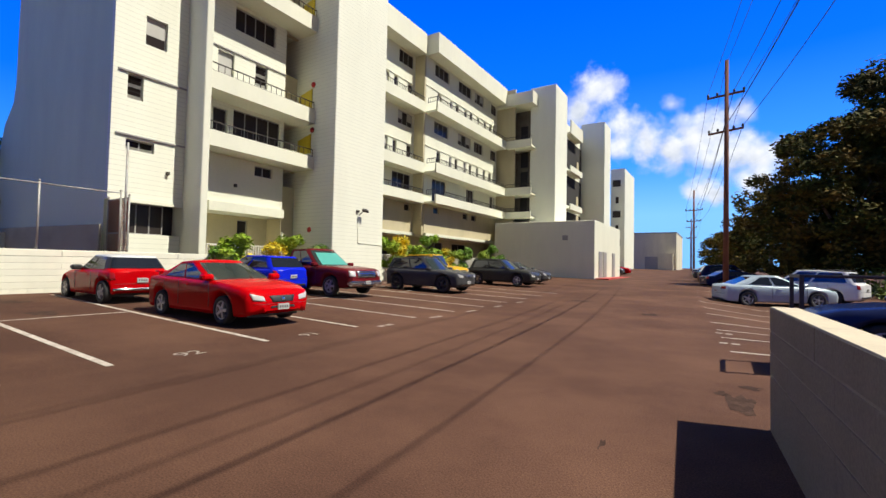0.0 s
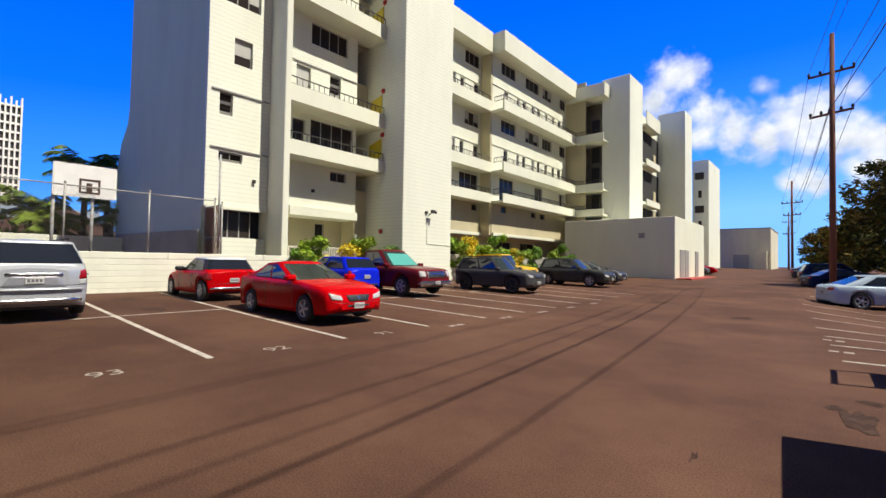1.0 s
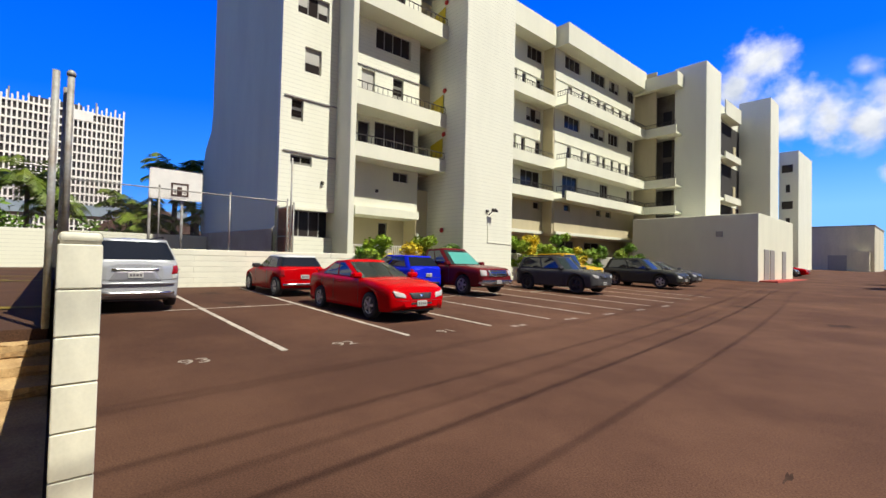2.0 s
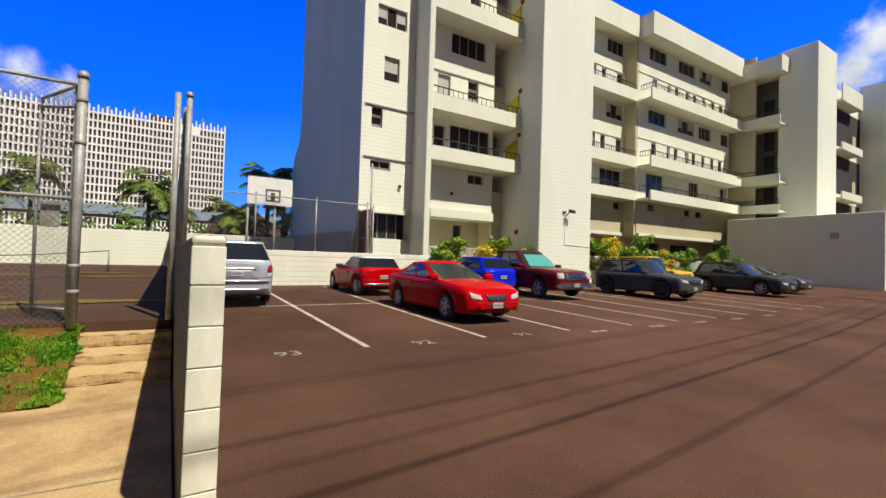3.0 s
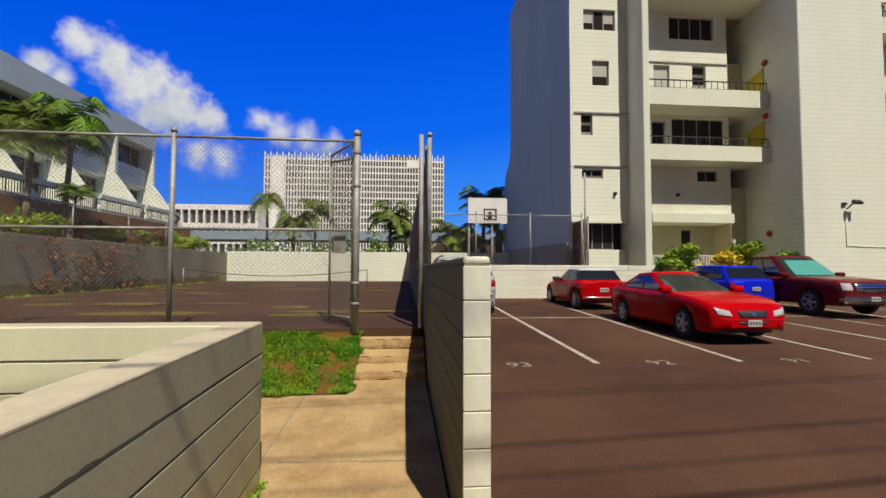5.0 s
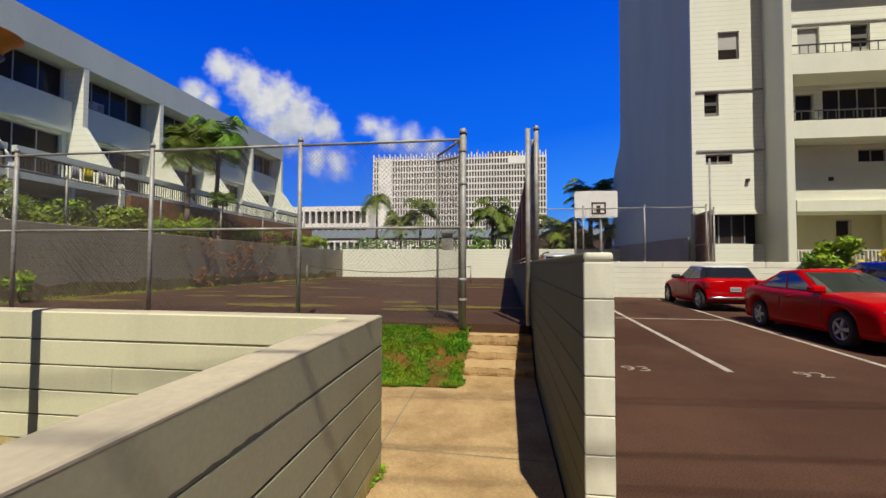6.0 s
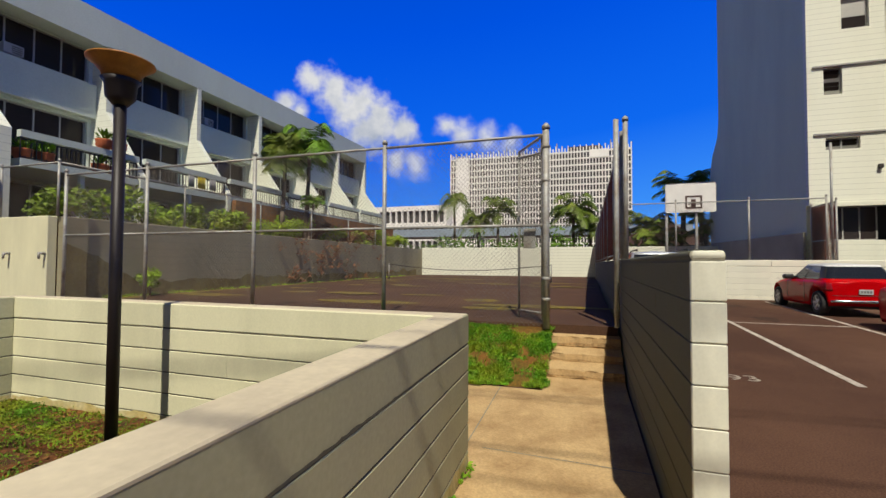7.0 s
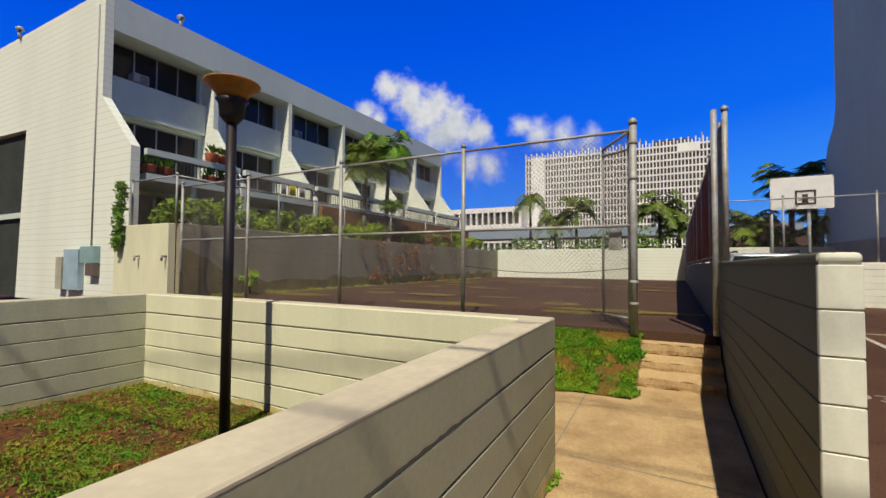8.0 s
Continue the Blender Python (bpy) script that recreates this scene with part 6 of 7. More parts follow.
car("hatchback", "bright blue compact hatchback seen from behind", BLUE_PAINT, sit(-14.0, 12.3), 180, 4.0, 1.69, 1.44, 2.53, 0.30, hatch_top(2.0, 0.0), [(-1.90, 0.98), (-1.45, 1.39), (0.15, 1.42), (1.25, 0.94)], front_plate=False, tall_rear=True)
car("pickup_truck", "dark maroon pickup truck with a green windscreen shade", MAROON, sit(-12.8, 14.10), 0, 5.5, 1.95, 1.80, 3.4, 0.37, [(-2.75, 1.08), (-2.6, 1.13), (0.4, 1.12), (1.6, 1.10), (2.4, 1.04), (2.65, 0.97), (2.75, 0.80)],
    [(-0.95, 1.15), (-0.80, 1.72), (0.40, 1.76), (1.25, 1.12)], 0.32, grille="chrome", lamp="tall", round_nose=0.12, foil=True, rear_plate=False)
car("suv", "dark grey off-road vehicle with roof rack", GREY_PAINT, sit(-10.65, 19.25), 0, 4.30, 1.88, 1.61, 2.62, 0.37, suv_top(2.15, -0.04), [(-2.02, 1.04), (-1.82, 1.55), (0.20, 1.58), (0.88, 1.02)], 0.26, rails=True, rear_plate=False, tall_rear=True, rim=BLACK_TRIM)
car("suv", "dark olive sport utility vehicle with bronze lower doors", OLIVE, sit(-10.2, 26.7), 0, 4.55, 1.84, 1.58, 2.60, 0.35, suv_top(2.175, -0.06), [(-2.0, 1.04), (-1.75, 1.53), (0.2, 1.56), (1.0, 1.0)], 0.26, rails=True, rear_plate=False, tall_rear=True)
car("suv", "yellow boxy off-road car behind the other cars", YELLOW_PAINT, sit(-13.6, 24.3), 0, 4.0, 1.75, 1.75, 2.4, 0.36, suv_top(2.0), [(-1.95, 1.10), (-1.8, 1.68), (0.2, 1.72), (0.6, 1.08)], 0.26, rear_plate=False, tall_rear=True)
car("sedan", "dark grey saloon parked against the wall", GREY_PAINT, sit(-10.8, 30.4), 0, 4.6, 1.78, 1.42, 2.7, 0.32, sedan_top(2.3), SEDAN_CABIN, rear_plate=False)
# cars along the other side of the drive
car("sedan", "silver-blue saloon parked tail to the drive", PALE_BLUE, sit(3.25, 27.0), 22, 4.70, 1.80, 1.40, 2.78, 0.335, sedan_top(2.35), [(-2.0, 0.97), (-1.0, 1.35), (0.1, 1.36), (1.2, 0.94)], front_plate=False)
car("estate_car", "white estate car with red tail lamps", WHITE_PAINT, sit(4.9, 30.6), 155, 4.80, 1.86, 1.66, 2.78, 0.35, suv_top(2.4, -0.04), [(-2.25, 1.06), (-1.9, 1.58), (0.2, 1.64), (1.15, 1.02)], 0.24, rails=True, tall_rear=True)
car("sedan", "dark saloon parked tail to the drive", NAVY, sit(2.2, 41.5), 25, 4.6, 1.78, 1.42, 2.7, 0.32, sedan_top(2.3), SEDAN_CABIN)
car("suv", "dark blue minivan parked beside the drive", NAVY, sit(1.9, 48.5), 10, 4.8, 1.9, 1.75, 2.8, 0.34, suv_top(2.4), [(-2.3, 1.1), (-1.9, 1.68), (0.4, 1.72), (1.4, 1.06)])
car("sedan", "dark saloon with its bonnet beside the block wall", NAVY, sit(4.75, 11.9), 180, 4.6, 1.78, 1.40, 2.7, 0.32, sedan_top(2.3), SEDAN_CABIN)
for k, (x, y, p, lab) in enumerate(((1.0, 56.0, GREY_PAINT, "dark"), (0.6, 63.0, NAVY, "dark blue"), (-10.6, 62.0, RED_PAINT, "red"), (-11.0, 59.0, GREY_PAINT, "dark grey"), (0.2, 71.0, SILVER, "silver"))):
    car("sedan", f"far {lab} saloon parked beside the drive", p, sit(x, y), 4 if k not in (2, 3) else 0, 4.5, 1.75, 1.42, 2.6, 0.31, sedan_top(2.25), SEDAN_CABIN)

# ---- trees and plants ----


def leaves(bm, centre, radius, count, size, rnd, squash=1.0, droop=0.0):
    """Loose leaf blades scattered in a shell round a centre."""
    for _ in range(count):
        d = Vector((rnd.gauss(0, 1), rnd.gauss(0, 1), rnd.gauss(0, 1))).normalized()
        r = radius * rnd.uniform(0.45, 1.05)
        c = Vector(centre) + Vector((d.x * r, d.y * r, d.z * r * squash))
        u = Vector((rnd.gauss(0, 1), rnd.gauss(0, 1), rnd.gauss(0, 0.6) - droop)).normalized()
        v = u.cross(d + Vector((0.01, 0.02, 0.03))).normalized()
        s = size * rnd.uniform(0.6, 1.3)
        q = [c - u * s, c - v * s * 0.42 + d * s * 0.12, c + u * s, c + v * s * 0.42 + d * s * 0.12]
        bm.faces.new([bm.verts.new(p) for p in q])


def tree(label, x, y, z, height, spread, seed, clumps=60, per=90, size=0.22, material=None, trunk=0.25, low=0.2):
    t = thing("tree", label, "tree", "trees")
    rnd = random.Random(seed)
    bm = bmesh.new()
    fork = Vector((x, y, z + height * 0.34))
    tube(bm, (x, y, z - 0.1), fork, trunk, trunk * 0.7, 10)
    tips = []
    for k in range(7):
        a = 2 * math.pi * k / 7 + rnd.uniform(-0.3, 0.3)
        e = fork + Vector((math.cos(a) * spread * 0.55, math.sin(a) * spread * 0.55, height * rnd.uniform(0.15, 0.45)))
        tube(bm, fork, e, trunk * 0.45, trunk * 0.12, 7)
        tips.append(e)
    part("trunk", bm, BARK, t)
    bm = bmesh.new()
    for k in range(clumps):
        a, q = rnd.uniform(0, 2 * math.pi), math.sqrt(rnd.uniform(0.05, 1))
        zz = rnd.uniform(low, 1.0)
        reach = spread * math.sqrt(max(0.05, 1 - ((zz - 0.5) / 0.55) ** 2)) * q
        c = (x + reach * math.cos(a), y + reach * math.sin(a), z + height * zz)
        leaves(bm, c, spread * rnd.uniform(0.16, 0.3), per, size, rnd, 0.7)
    part("crown", bm, material or LEAF_DARK, t)
    return t


for k, (x, y, h, s) in enumerate(((14.5, 46.0, 17.5, 5.6), (11.4, 45.0, 15.6, 4.8), (8.6, 43.5, 12.2, 4.6), (7.0, 51.0, 10.8, 4.6), (6.0, 62.0, 9.8, 4.4), (19.5, 52.0, 20.0, 6.8), (5.0, 76.0, 8.6, 4.2), (3.4, 92.0, 7.8, 4.6), (2.6, 108.0, 8.0, 4.8), (1.8, 126.0, 8.0, 5.0))):
    tree("tall dark green tree with a dense uneven crown", x, y, ground_z(x, y), h, s, 10 + k, 110 if k < 3 or k == 5 else 60, 190 if k < 3 or k == 5 else 100, 0.19 + 0.012 * k, low=0.12)
bm = bmesh.new()
rnd = random.Random(77)
for k in range(120):
    leaves(bm, (rnd.uniform(9.2, 11.0), 15 + k * 0.55, rnd.uniform(0.3, 1.9) + ground_z(8, 15 + k * 0.5)), 0.8, 60, 0.16, rnd)
hedge = solid("hedge", bm, PALM_LEAF, "dark overgrown hedge behind the parked cars", "hedge", "stuff")


def palm(label, x, y, z, height, fronds, reach, seed, leaf=None, trunk=0.14, n_leaf=22, leaf_len=0.45, lifts=(0.0, 1.8), sag=0.28):
    t = thing("palm_tree", label, "palm tree", "palm trees")
    rnd = random.Random(seed)
    bm = bmesh.new()
    top = Vector((x + rnd.uniform(-0.3, 0.3), y + rnd.uniform(-0.3, 0.3), z + height))
    prev = Vector((x, y, z - 0.1))
    for i in range(1, 7):
        nxt = Vector((x, y, z)).lerp(top, i / 6) + Vector((0.05 * math.sin(i), 0, 0))
        tube(bm, prev, nxt, trunk * (1.15 - 0.06 * i), trunk * (1.05 - 0.06 * i), 9)
        prev = nxt
    part("trunk", bm, BARK, t)
    for k in range(fronds):
        bm = bmesh.new()
        a = 2 * math.pi * k / fronds + rnd.uniform(-0.25, 0.25)
        lift = rnd.uniform(*lifts)
        d = Vector((math.cos(a), math.sin(a), 0))
        side = Vector((-d.y, d.x, 0))
        pts = []
        for i in range(n_leaf + 1):
            s = i / n_leaf
            pts.append(prev + d * reach * s * (1 - 0.2 * s) + Vector((0, 0, reach * (lift * s * 0.9 - (sag + 0.5 * lift) * s * s))))
        for i in range(n_leaf):
            tube(bm, pts[i], pts[i + 1], 0.018 * (1 - i / n_leaf) + 0.004, sides=3)
            if i < 2:
                continue
            ln = leaf_len * math.sin(math.pi * (0.12 + 0.86 * i / n_leaf)) + 0.08
            fw = (pts[i + 1] - pts[i]).normalized()
            for sgn in (1, -1):
                tip = pts[i] + side * sgn * ln * 0.8 + fw * ln * 0.45 + Vector((0, 0, -ln * rnd.uniform(0.25, 0.6)))
                w = fw * reach / n_leaf * 0.42
                bm.faces.new([bm.verts.new(p) for p in (pts[i] - w, (pts[i] + tip) / 2 - w * 0.8, tip, (pts[i] + tip) / 2 + w * 0.8, pts[i] + w)])
        part("frond", bm, leaf or LEAF, t)
    return t


palm("dark palm behind the basketball backboard", -34.5, 7.5, 0.0, 7.0, 24, 2.7, 1, PALM_LEAF, 0.2, leaf_len=0.9)
palm("dark palm behind the basketball backboard", -35.6, 9.0, 0.0, 6.2, 22, 2.6, 11, PALM_LEAF, 0.2, leaf_len=0.9)
palm("bushy dark palm behind the court wall", -36.5, 5.0, 0.0, 4.4, 20, 2.6, 2, PALM_LEAF, 0.2, leaf_len=0.9)
palm("low dark palm behind the basketball backboard", -33.6, 8.8, 0.0, 4.3, 24, 2.3, 21, PALM_LEAF, 0.2, leaf_len=0.9, lifts=(-0.6, 2.0))
palm("low dark palm behind the court wall", -34.4, 6.3, 0.0, 3.2, 22, 2.3, 22, PALM_LEAF, 0.2, leaf_len=0.9, lifts=(-0.6, 2.0))
palm("green palm beyond the court wall", -46.0, -0.4, 0.0, 6.6, 26, 3.3, 3, PALM_LEAF, 0.2, leaf_len=1.0, lifts=(0.2, 2.4), sag=0.65)
palm("low green palm beyond the court wall", -46.5, 1.2, 0.0, 4.8, 22, 3.0, 13, PALM_LEAF, 0.2, leaf_len=1.0, lifts=(0.2, 2.4), sag=0.6)
palm("slender palm beyond the court wall", -48.0, -13.6, 0.0, 8.9, 14, 3.0, 4, PALM_LEAF, 0.16, leaf_len=0.8, lifts=(0.0, 1.8), sag=1.0)
palm("palm in front of the far office tower", -48.0, -8.7, 0.0, 7.2, 18, 3.0, 5, PALM_LEAF, 0.18, leaf_len=0.9, lifts=(0.0, 2.4), sag=0.75)
palm("palm in front of the far office tower", -49.0, -10.9, 0.0, 6.4, 18, 3.0, 15, PALM_LEAF, 0.18, leaf_len=0.9, lifts=(0.0, 2.4), sag=0.75)
palm("tall garden palm in front of the terraced houses", -16.6, -11.6, 2.4, 4.3, 34, 1.6, 6, LEAF, 0.11, leaf_len=0.6, lifts=(0.0, 2.9), sag=0.7)
palm("bushy garden palm in front of the terraced houses", -15.4, -12.0, 2.4, 4.1, 50, 1.25, 16, PALM_LEAF, 0.10, leaf_len=0.75, lifts=(-1.1, 2.2), sag=0.5)
palm("small yellow-green palm on the terrace", -16.4, -11.3, 2.4, 1.9, 16, 0.7, 17, LEAF, 0.06, leaf_len=0.35)


def bush(label, x, y, z, r, h, seed, material, n=900, size=0.07, stems=5):
    b = thing("bush", label, "bush", "bushes")
    rnd = random.Random(seed)
    bm = bmesh.new()
    for k in range(stems):
        tube(bm, (x, y, z), (x + rnd.uniform(-r, r) * 0.6, y + rnd.uniform(-r, r) * 0.6, z + h * 0.8), 0.015, 0.006, 5)
    part("stem", bm, BARK, b)
    bm = bmesh.new()
    for k in range(9):
        c = (x + rnd.uniform(-r, r) * 0.7, y + rnd.uniform(-r, r) * 0.7, z + h * rnd.uniform(0.3, 0.9))
        leaves(bm, c, r * 0.5, n // 9, size, rnd, 0.8)
    part("foliage", bm, material, b)
    return b


# planting by the apartment block
for k, (x, y, r, h, m) in enumerate(((-16.4, 12.0, 0.55, 1.7, LEAF), (-16.3, 12.6, 0.7, 2.3, LEAF), (-16.3, 14.2, 0.85, 2.0, LEAF_YELLOW), (-16.2, 15.3, 0.75, 2.4, LEAF), (-16.2, 16.7, 0.8, 2.0, LEAF),
                                  (-16.0, 22.8, 0.8, 3.0, LEAF), (-16.2, 24.0, 0.8, 2.8, LEAF_YELLOW), (-16.2, 25.3, 0.8, 2.5, LEAF), (-16.4, 26.6, 0.9, 3.0, LEAF), (-16.4, 28.0, 0.8, 3.2, LEAF), (-16.4, 29.6, 0.7, 2.2, LEAF_YELLOW),
                                  (-16.6, 31.2, 0.8, 2.2, LEAF), (-16.6, 33.4, 0.8, 2.4, LEAF), (-16.6, 36.0, 0.9, 2.4, LEAF), (-16.6, 38.6, 0.9, 3.0, LEAF))):
    m = LEAF_LIME if m is LEAF and k % 2 else m
    bush("yellow and green garden shrub by the building" if m is LEAF_YELLOW else "leafy green garden shrub by the building", x, y, ground_z(x, y), r, h, 30 + k, m, 1300, 0.12)
bm = bmesh.new()
box(bm, -16.3, -16.1, 22.0, 40.5, 0.2, 1.15)
solid("wall_garden", bm, WHITE, "low white garden wall by the building", "wall", "structure")
garden_fence = thing("garden_fence", "white picket railing in front of the ground floor", "fence")
railing(garden_fence, "x", -17.0, 22.0, 42.0, 1.0, 2.0, 0.16, plain("picket_white", (0.7, 0.68, 0.6), 0.6), 0.03)
# terrace planting
rnd = random.Random(9)
for k in range(22):
    x = -6.6 - k * 1.0
    bush("green terrace shrub above the retaining wall", x, -11.4 - rnd.uniform(0, 0.9), 2.35, 0.65, rnd.uniform(0.7, 1.35), 60 + k, LEAF_RUST if k in (11, 14, 16) else LEAF_LIME, 1100, 0.075, 3)
bm = bmesh.new()
for k in range(40):
    leaves(bm, (-5.34 + rnd.uniform(-0.06, 0.10), -12.36 + rnd.uniform(-0.12, 0.10) - 0.004 * k, 3.65 - k * 0.045), 0.12, 26, 0.06, rnd)
solid("climbing_vine", bm, LEAF, "green vine hanging down the wall corner", "vine", "stuff")
bm = bmesh.new()
for k in range(55):
    xx = -14.5 - rnd.gauss(2.2, 2.0)
    leaves(bm, (min(xx, -9.0), -10.2 + (xx + 5.6) * 0.0285 + 0.22, rnd.uniform(0.7, 2.6)), 0.2, 22, 0.06, rnd)
solid("climbing_vine", bm, LEAF_RUST, "dry brown vine on the court wall", "vine", "stuff")
bm = bmesh.new()
for k in range(130):
    xx = -6.4 - 20 * rnd.random() ** 1.3
    leaves(bm, (xx, -10.1 + (xx + 5.6) * 0.0285 + rnd.uniform(0.0, 0.15), 0.62), 0.09, 14, 0.035, rnd, 0.6)
solid("wall_foot_weeds", bm, LEAF_LIME, "moss and weeds along the court wall foot", "weeds", "stuff")
bush("small green weed bush at the court wall foot", -7.4, -9.75, 0.6, 0.3, 0.7, 91, LEAF_LIME, 500, 0.06, 4)
# far greenery beyond the court
bm = bmesh.new()
for k in range(150):
    leaves(bm, (-36 - rnd.uniform(0, 14), rnd.uniform(-22, 12), rnd.uniform(0.5, 3.9)), 1.1, 36, 0.22, rnd)
solid("far_shrubs", bm, LEAF, "green shrubs beyond the court wall", "shrubs", "stuff")

# grass blades on the bank and weeds in the bed
bm = bmesh.new()


def blades(bm, spots, rnd, h):
    for x, y, z in spots:
        for _ in range(3):
            a = rnd.uniform(0, 2 * math.pi)
            d = Vector((math.cos(a), math.sin(a), 0)) * h * rnd.uniform(0.2, 0.9)
            w = Vector((-d.y, d.x, 0)).normalized() * 0.006
            b = Vector((x + rnd.uniform(-0.02, 0.02), y + rnd.uniform(-0.02, 0.02), z))
            bm.faces.new([bm.verts.new(p) for p in (b - w, b + w, b + d + Vector((0, 0, h * rnd.uniform(0.4, 1.0))))])


def turf_z(x):
    return 0.03 + 0.52 * max(0, (-x - 4.3) / 1.32) ** 1.2


spots = []
while len(spots) < 24000:
    x, y = rnd.uniform(-5.6, -4.08), rnd.uniform(-3.5, 0.68)
    bare = noise.noise((x * 2.6, y * 2.6, 6)) + 0.5 * noise.noise((x * 7, y * 7, 2)) > 0.15 + rnd.uniform(-0.35, 0.35)
    fringe = 0.10 * noise.noise((y * 4, x * 4, 1)) + 0.05 * noise.noise((y * 13, x * 13, 4))
    if not bare and x < -4.2 + fringe and y < 0.52 + fringe:
        spots.append((x, y, turf_z(x)))
blades(bm, spots, rnd, 0.055)
solid("grass", bm, GRASS, "short green grass with bare patches", "grass", "stuff")
bm = bmesh.new()
for x, y, z in spots[::9]:
    leaves(bm, (x, y, z + 0.02), 0.05, 5, 0.017, rnd, 0.4)
solid("ground_weeds", bm, GRASS, "broad-leaved green weeds among the grass", "weeds", "stuff")
bm = bmesh.new()
spots = []
while len(spots) < 11000:
    x, y = rnd.uniform(-1.9, 1.5), rnd.uniform(-4.7, -0.02)
    if noise.noise((x * 1.3, y * 1.3, 8)) + 0.35 * (0.3 - x) * 0.5 + 0.25 * max(0, y + 0.8) > 0.12 + rnd.uniform(-0.3, 0.3):
        spots.append((x, y, 0.045))
blades(bm, spots, rnd, 0.034)
for x, y, z in spots[::3]:
    leaves(bm, (x, y, z + 0.018), 0.06, 6, 0.015, rnd, 0.35)
solid("bed_weeds", bm, GRASS_BED, "low green weeds growing over the soil bed", "weeds", "stuff")
bm = bmesh.new()
for k in range(2600):
    x, y = rnd.uniform(-1.9, 1.6), rnd.uniform(-4.65, 0.0)
    a, r = rnd.uniform(0, 6.28), rnd.uniform(0.012, 0.034)
    c, u = Vector((x, y, 0.075 + 0.04 * noise.noise(((x + 1.93) / 4.0 * 30 * 0.35, (0.10 - y) / 4.82 * 36 * 0.35, 5)) - 0.012)), Vector((math.cos(a), math.sin(a), rnd.uniform(-0.3, 0.3))) * r
    w = Vector((-u.y, u.x, rnd.uniform(-0.3, 0.3) * r)) * 0.5
    bm.faces.new([bm.verts.new(p) for p in (c - u, c - w, c + u, c + w)])
solid("leaf_litter", bm, LITTER, "dry brown and orange leaf litter on the soil", "leaf litter", "stuff")
# olive-brown damp along the foot of the court wall
bm = bmesh.new()
last = None
for i in range(161):
    x = -5.66 - 23.0 * i / 160
    y = -10.15 + (x + 5.62) * 0.02859 + 0.006
    h = 0.55 + 0.42 + 0.22 * noise.noise((x * 0.9, 3, 1)) + 0.12 * noise.noise((x * 4, 3, 2)) + 0.9 * max(0.0, (x + 7.6) / 1.9)
    pair = [bm.verts.new((x, y, 0.5)), bm.verts.new((x, y, h))]
    if last:
        bm.faces.new((last[0], last[1], pair[1], pair[0]))
    last = pair
part("damp_stain", bm, WALL_DAMP, bpy.data.objects["wall_court_side"], "olive-brown damp stain along the wall foot")
# mud splashed up the wall feet
for host, axis, at_, a0, a1, flip in (("wall_low_far", "x", -1.9165, -4.70, -0.02, 0), ("wall_low_side", "y", -4.7065, -1.90, 1.6, 0), ("wall_low_path", "y", 0.2085, 0.02, 3.2, 1)):
    bm = bmesh.new()
    last = None
    for i in range(81):
        t_ = a0 + (a1 - a0) * i / 80
        h = 0.115 + 0.05 * noise.noise((t_ * 2.3, at_, 1)) + 0.03 * noise.noise((t_ * 9, at_, 2))
        p, q = ((at_, t_, 0.0), (at_, t_, h)) if axis == "x" else ((t_, at_, 0.0), (t_, at_, h))
        pair = [bm.verts.new(p), bm.verts.new(q)]
        if last:
            bm.faces.new((last[0], last[1], pair[1], pair[0]))
        last = pair
    part("mud_splash", bm, MUD, bpy.data.objects[host], "yellow-brown mud splashes at the wall foot")
bm = bmesh.new()
for k in range(60):
    x = rnd.uniform(-2.1, 0.9)
    leaves(bm, (x, 0.185 + 0.034 * (x + 2.11) + rnd.uniform(0, 0.03), 0.03), 0.045, 6, 0.022, rnd, 0.5)
solid("wall_foot_weeds", bm, GRASS, "small yellow-green weeds along the wall foot", "weeds", "stuff")

# ---- open sky and clouds, far out ----
m = bpy.data.materials.new("blue_sky")
m.use_nodes = True
n, l = m.node_tree.nodes, m.node_tree.links
n.remove(n["Principled BSDF"])
co, sep = n.new("ShaderNodeTexCoord"), n.new("ShaderNodeSeparateXYZ")
l.new(co.outputs["Object"], sep.inputs[0])
ramp = n.new("ShaderNodeValToRGB")
up = n.new("ShaderNodeMath")
up.operation = "DIVIDE"
up.inputs[1].default_value = 2600.0
tilt = n.new("ShaderNodeMath")
tilt.operation = "MULTIPLY_ADD"
tilt.inputs[1].default_value = -0.11
l.new(sep.outputs[1], tilt.inputs[0])
l.new(sep.outputs[2], tilt.inputs[2])
l.new(tilt.outputs[0], up.inputs[0])
l.new(up.outputs[0], ramp.inputs[0])
e = ramp.color_ramp.elements
e[0].position, e[0].color = 0.0, (0.20, 0.48, 0.95, 1)
e[1].position, e[1].color = 1.0, (0.0, 0.05, 0.48, 1)
for at_, col in ((0.12, (0.05, 0.29, 0.95, 1)), (0.32, (0.006, 0.145, 0.88, 1)), (0.58, (0.001, 0.088, 0.76, 1)), (0.78, (0.0, 0.065, 0.60, 1))):
    el = e.new(at_)
    el.color = col
em = n.new("ShaderNodeEmission")
em.inputs["Strength"].default_value = 1.0
l.new(ramp.outputs[0], em.inputs["Color"])
l.new(em.outputs[0], n["Material Output"].inputs["Surface"])
bm = bmesh.new()
rows = []
for i in range(24):
    el_ = radians(-2 + 39 * i / 23)
    rows.append([bm.verts.new((-math.sin(a) * math.cos(el_) * 3000, math.cos(a) * math.cos(el_) * 3000, math.sin(el_) * 3000)) for a in (radians(-50 + 240 * k / 48) for k in range(49))])
for r0, r1 in zip(rows, rows[1:]):
    for k in range(48):
        bm.faces.new((r0[k], r0[k + 1], r1[k + 1], r1[k])).smooth = True
backdrop = solid("backdrop", bm, m, "clear deep blue sky", "sky", "structure")
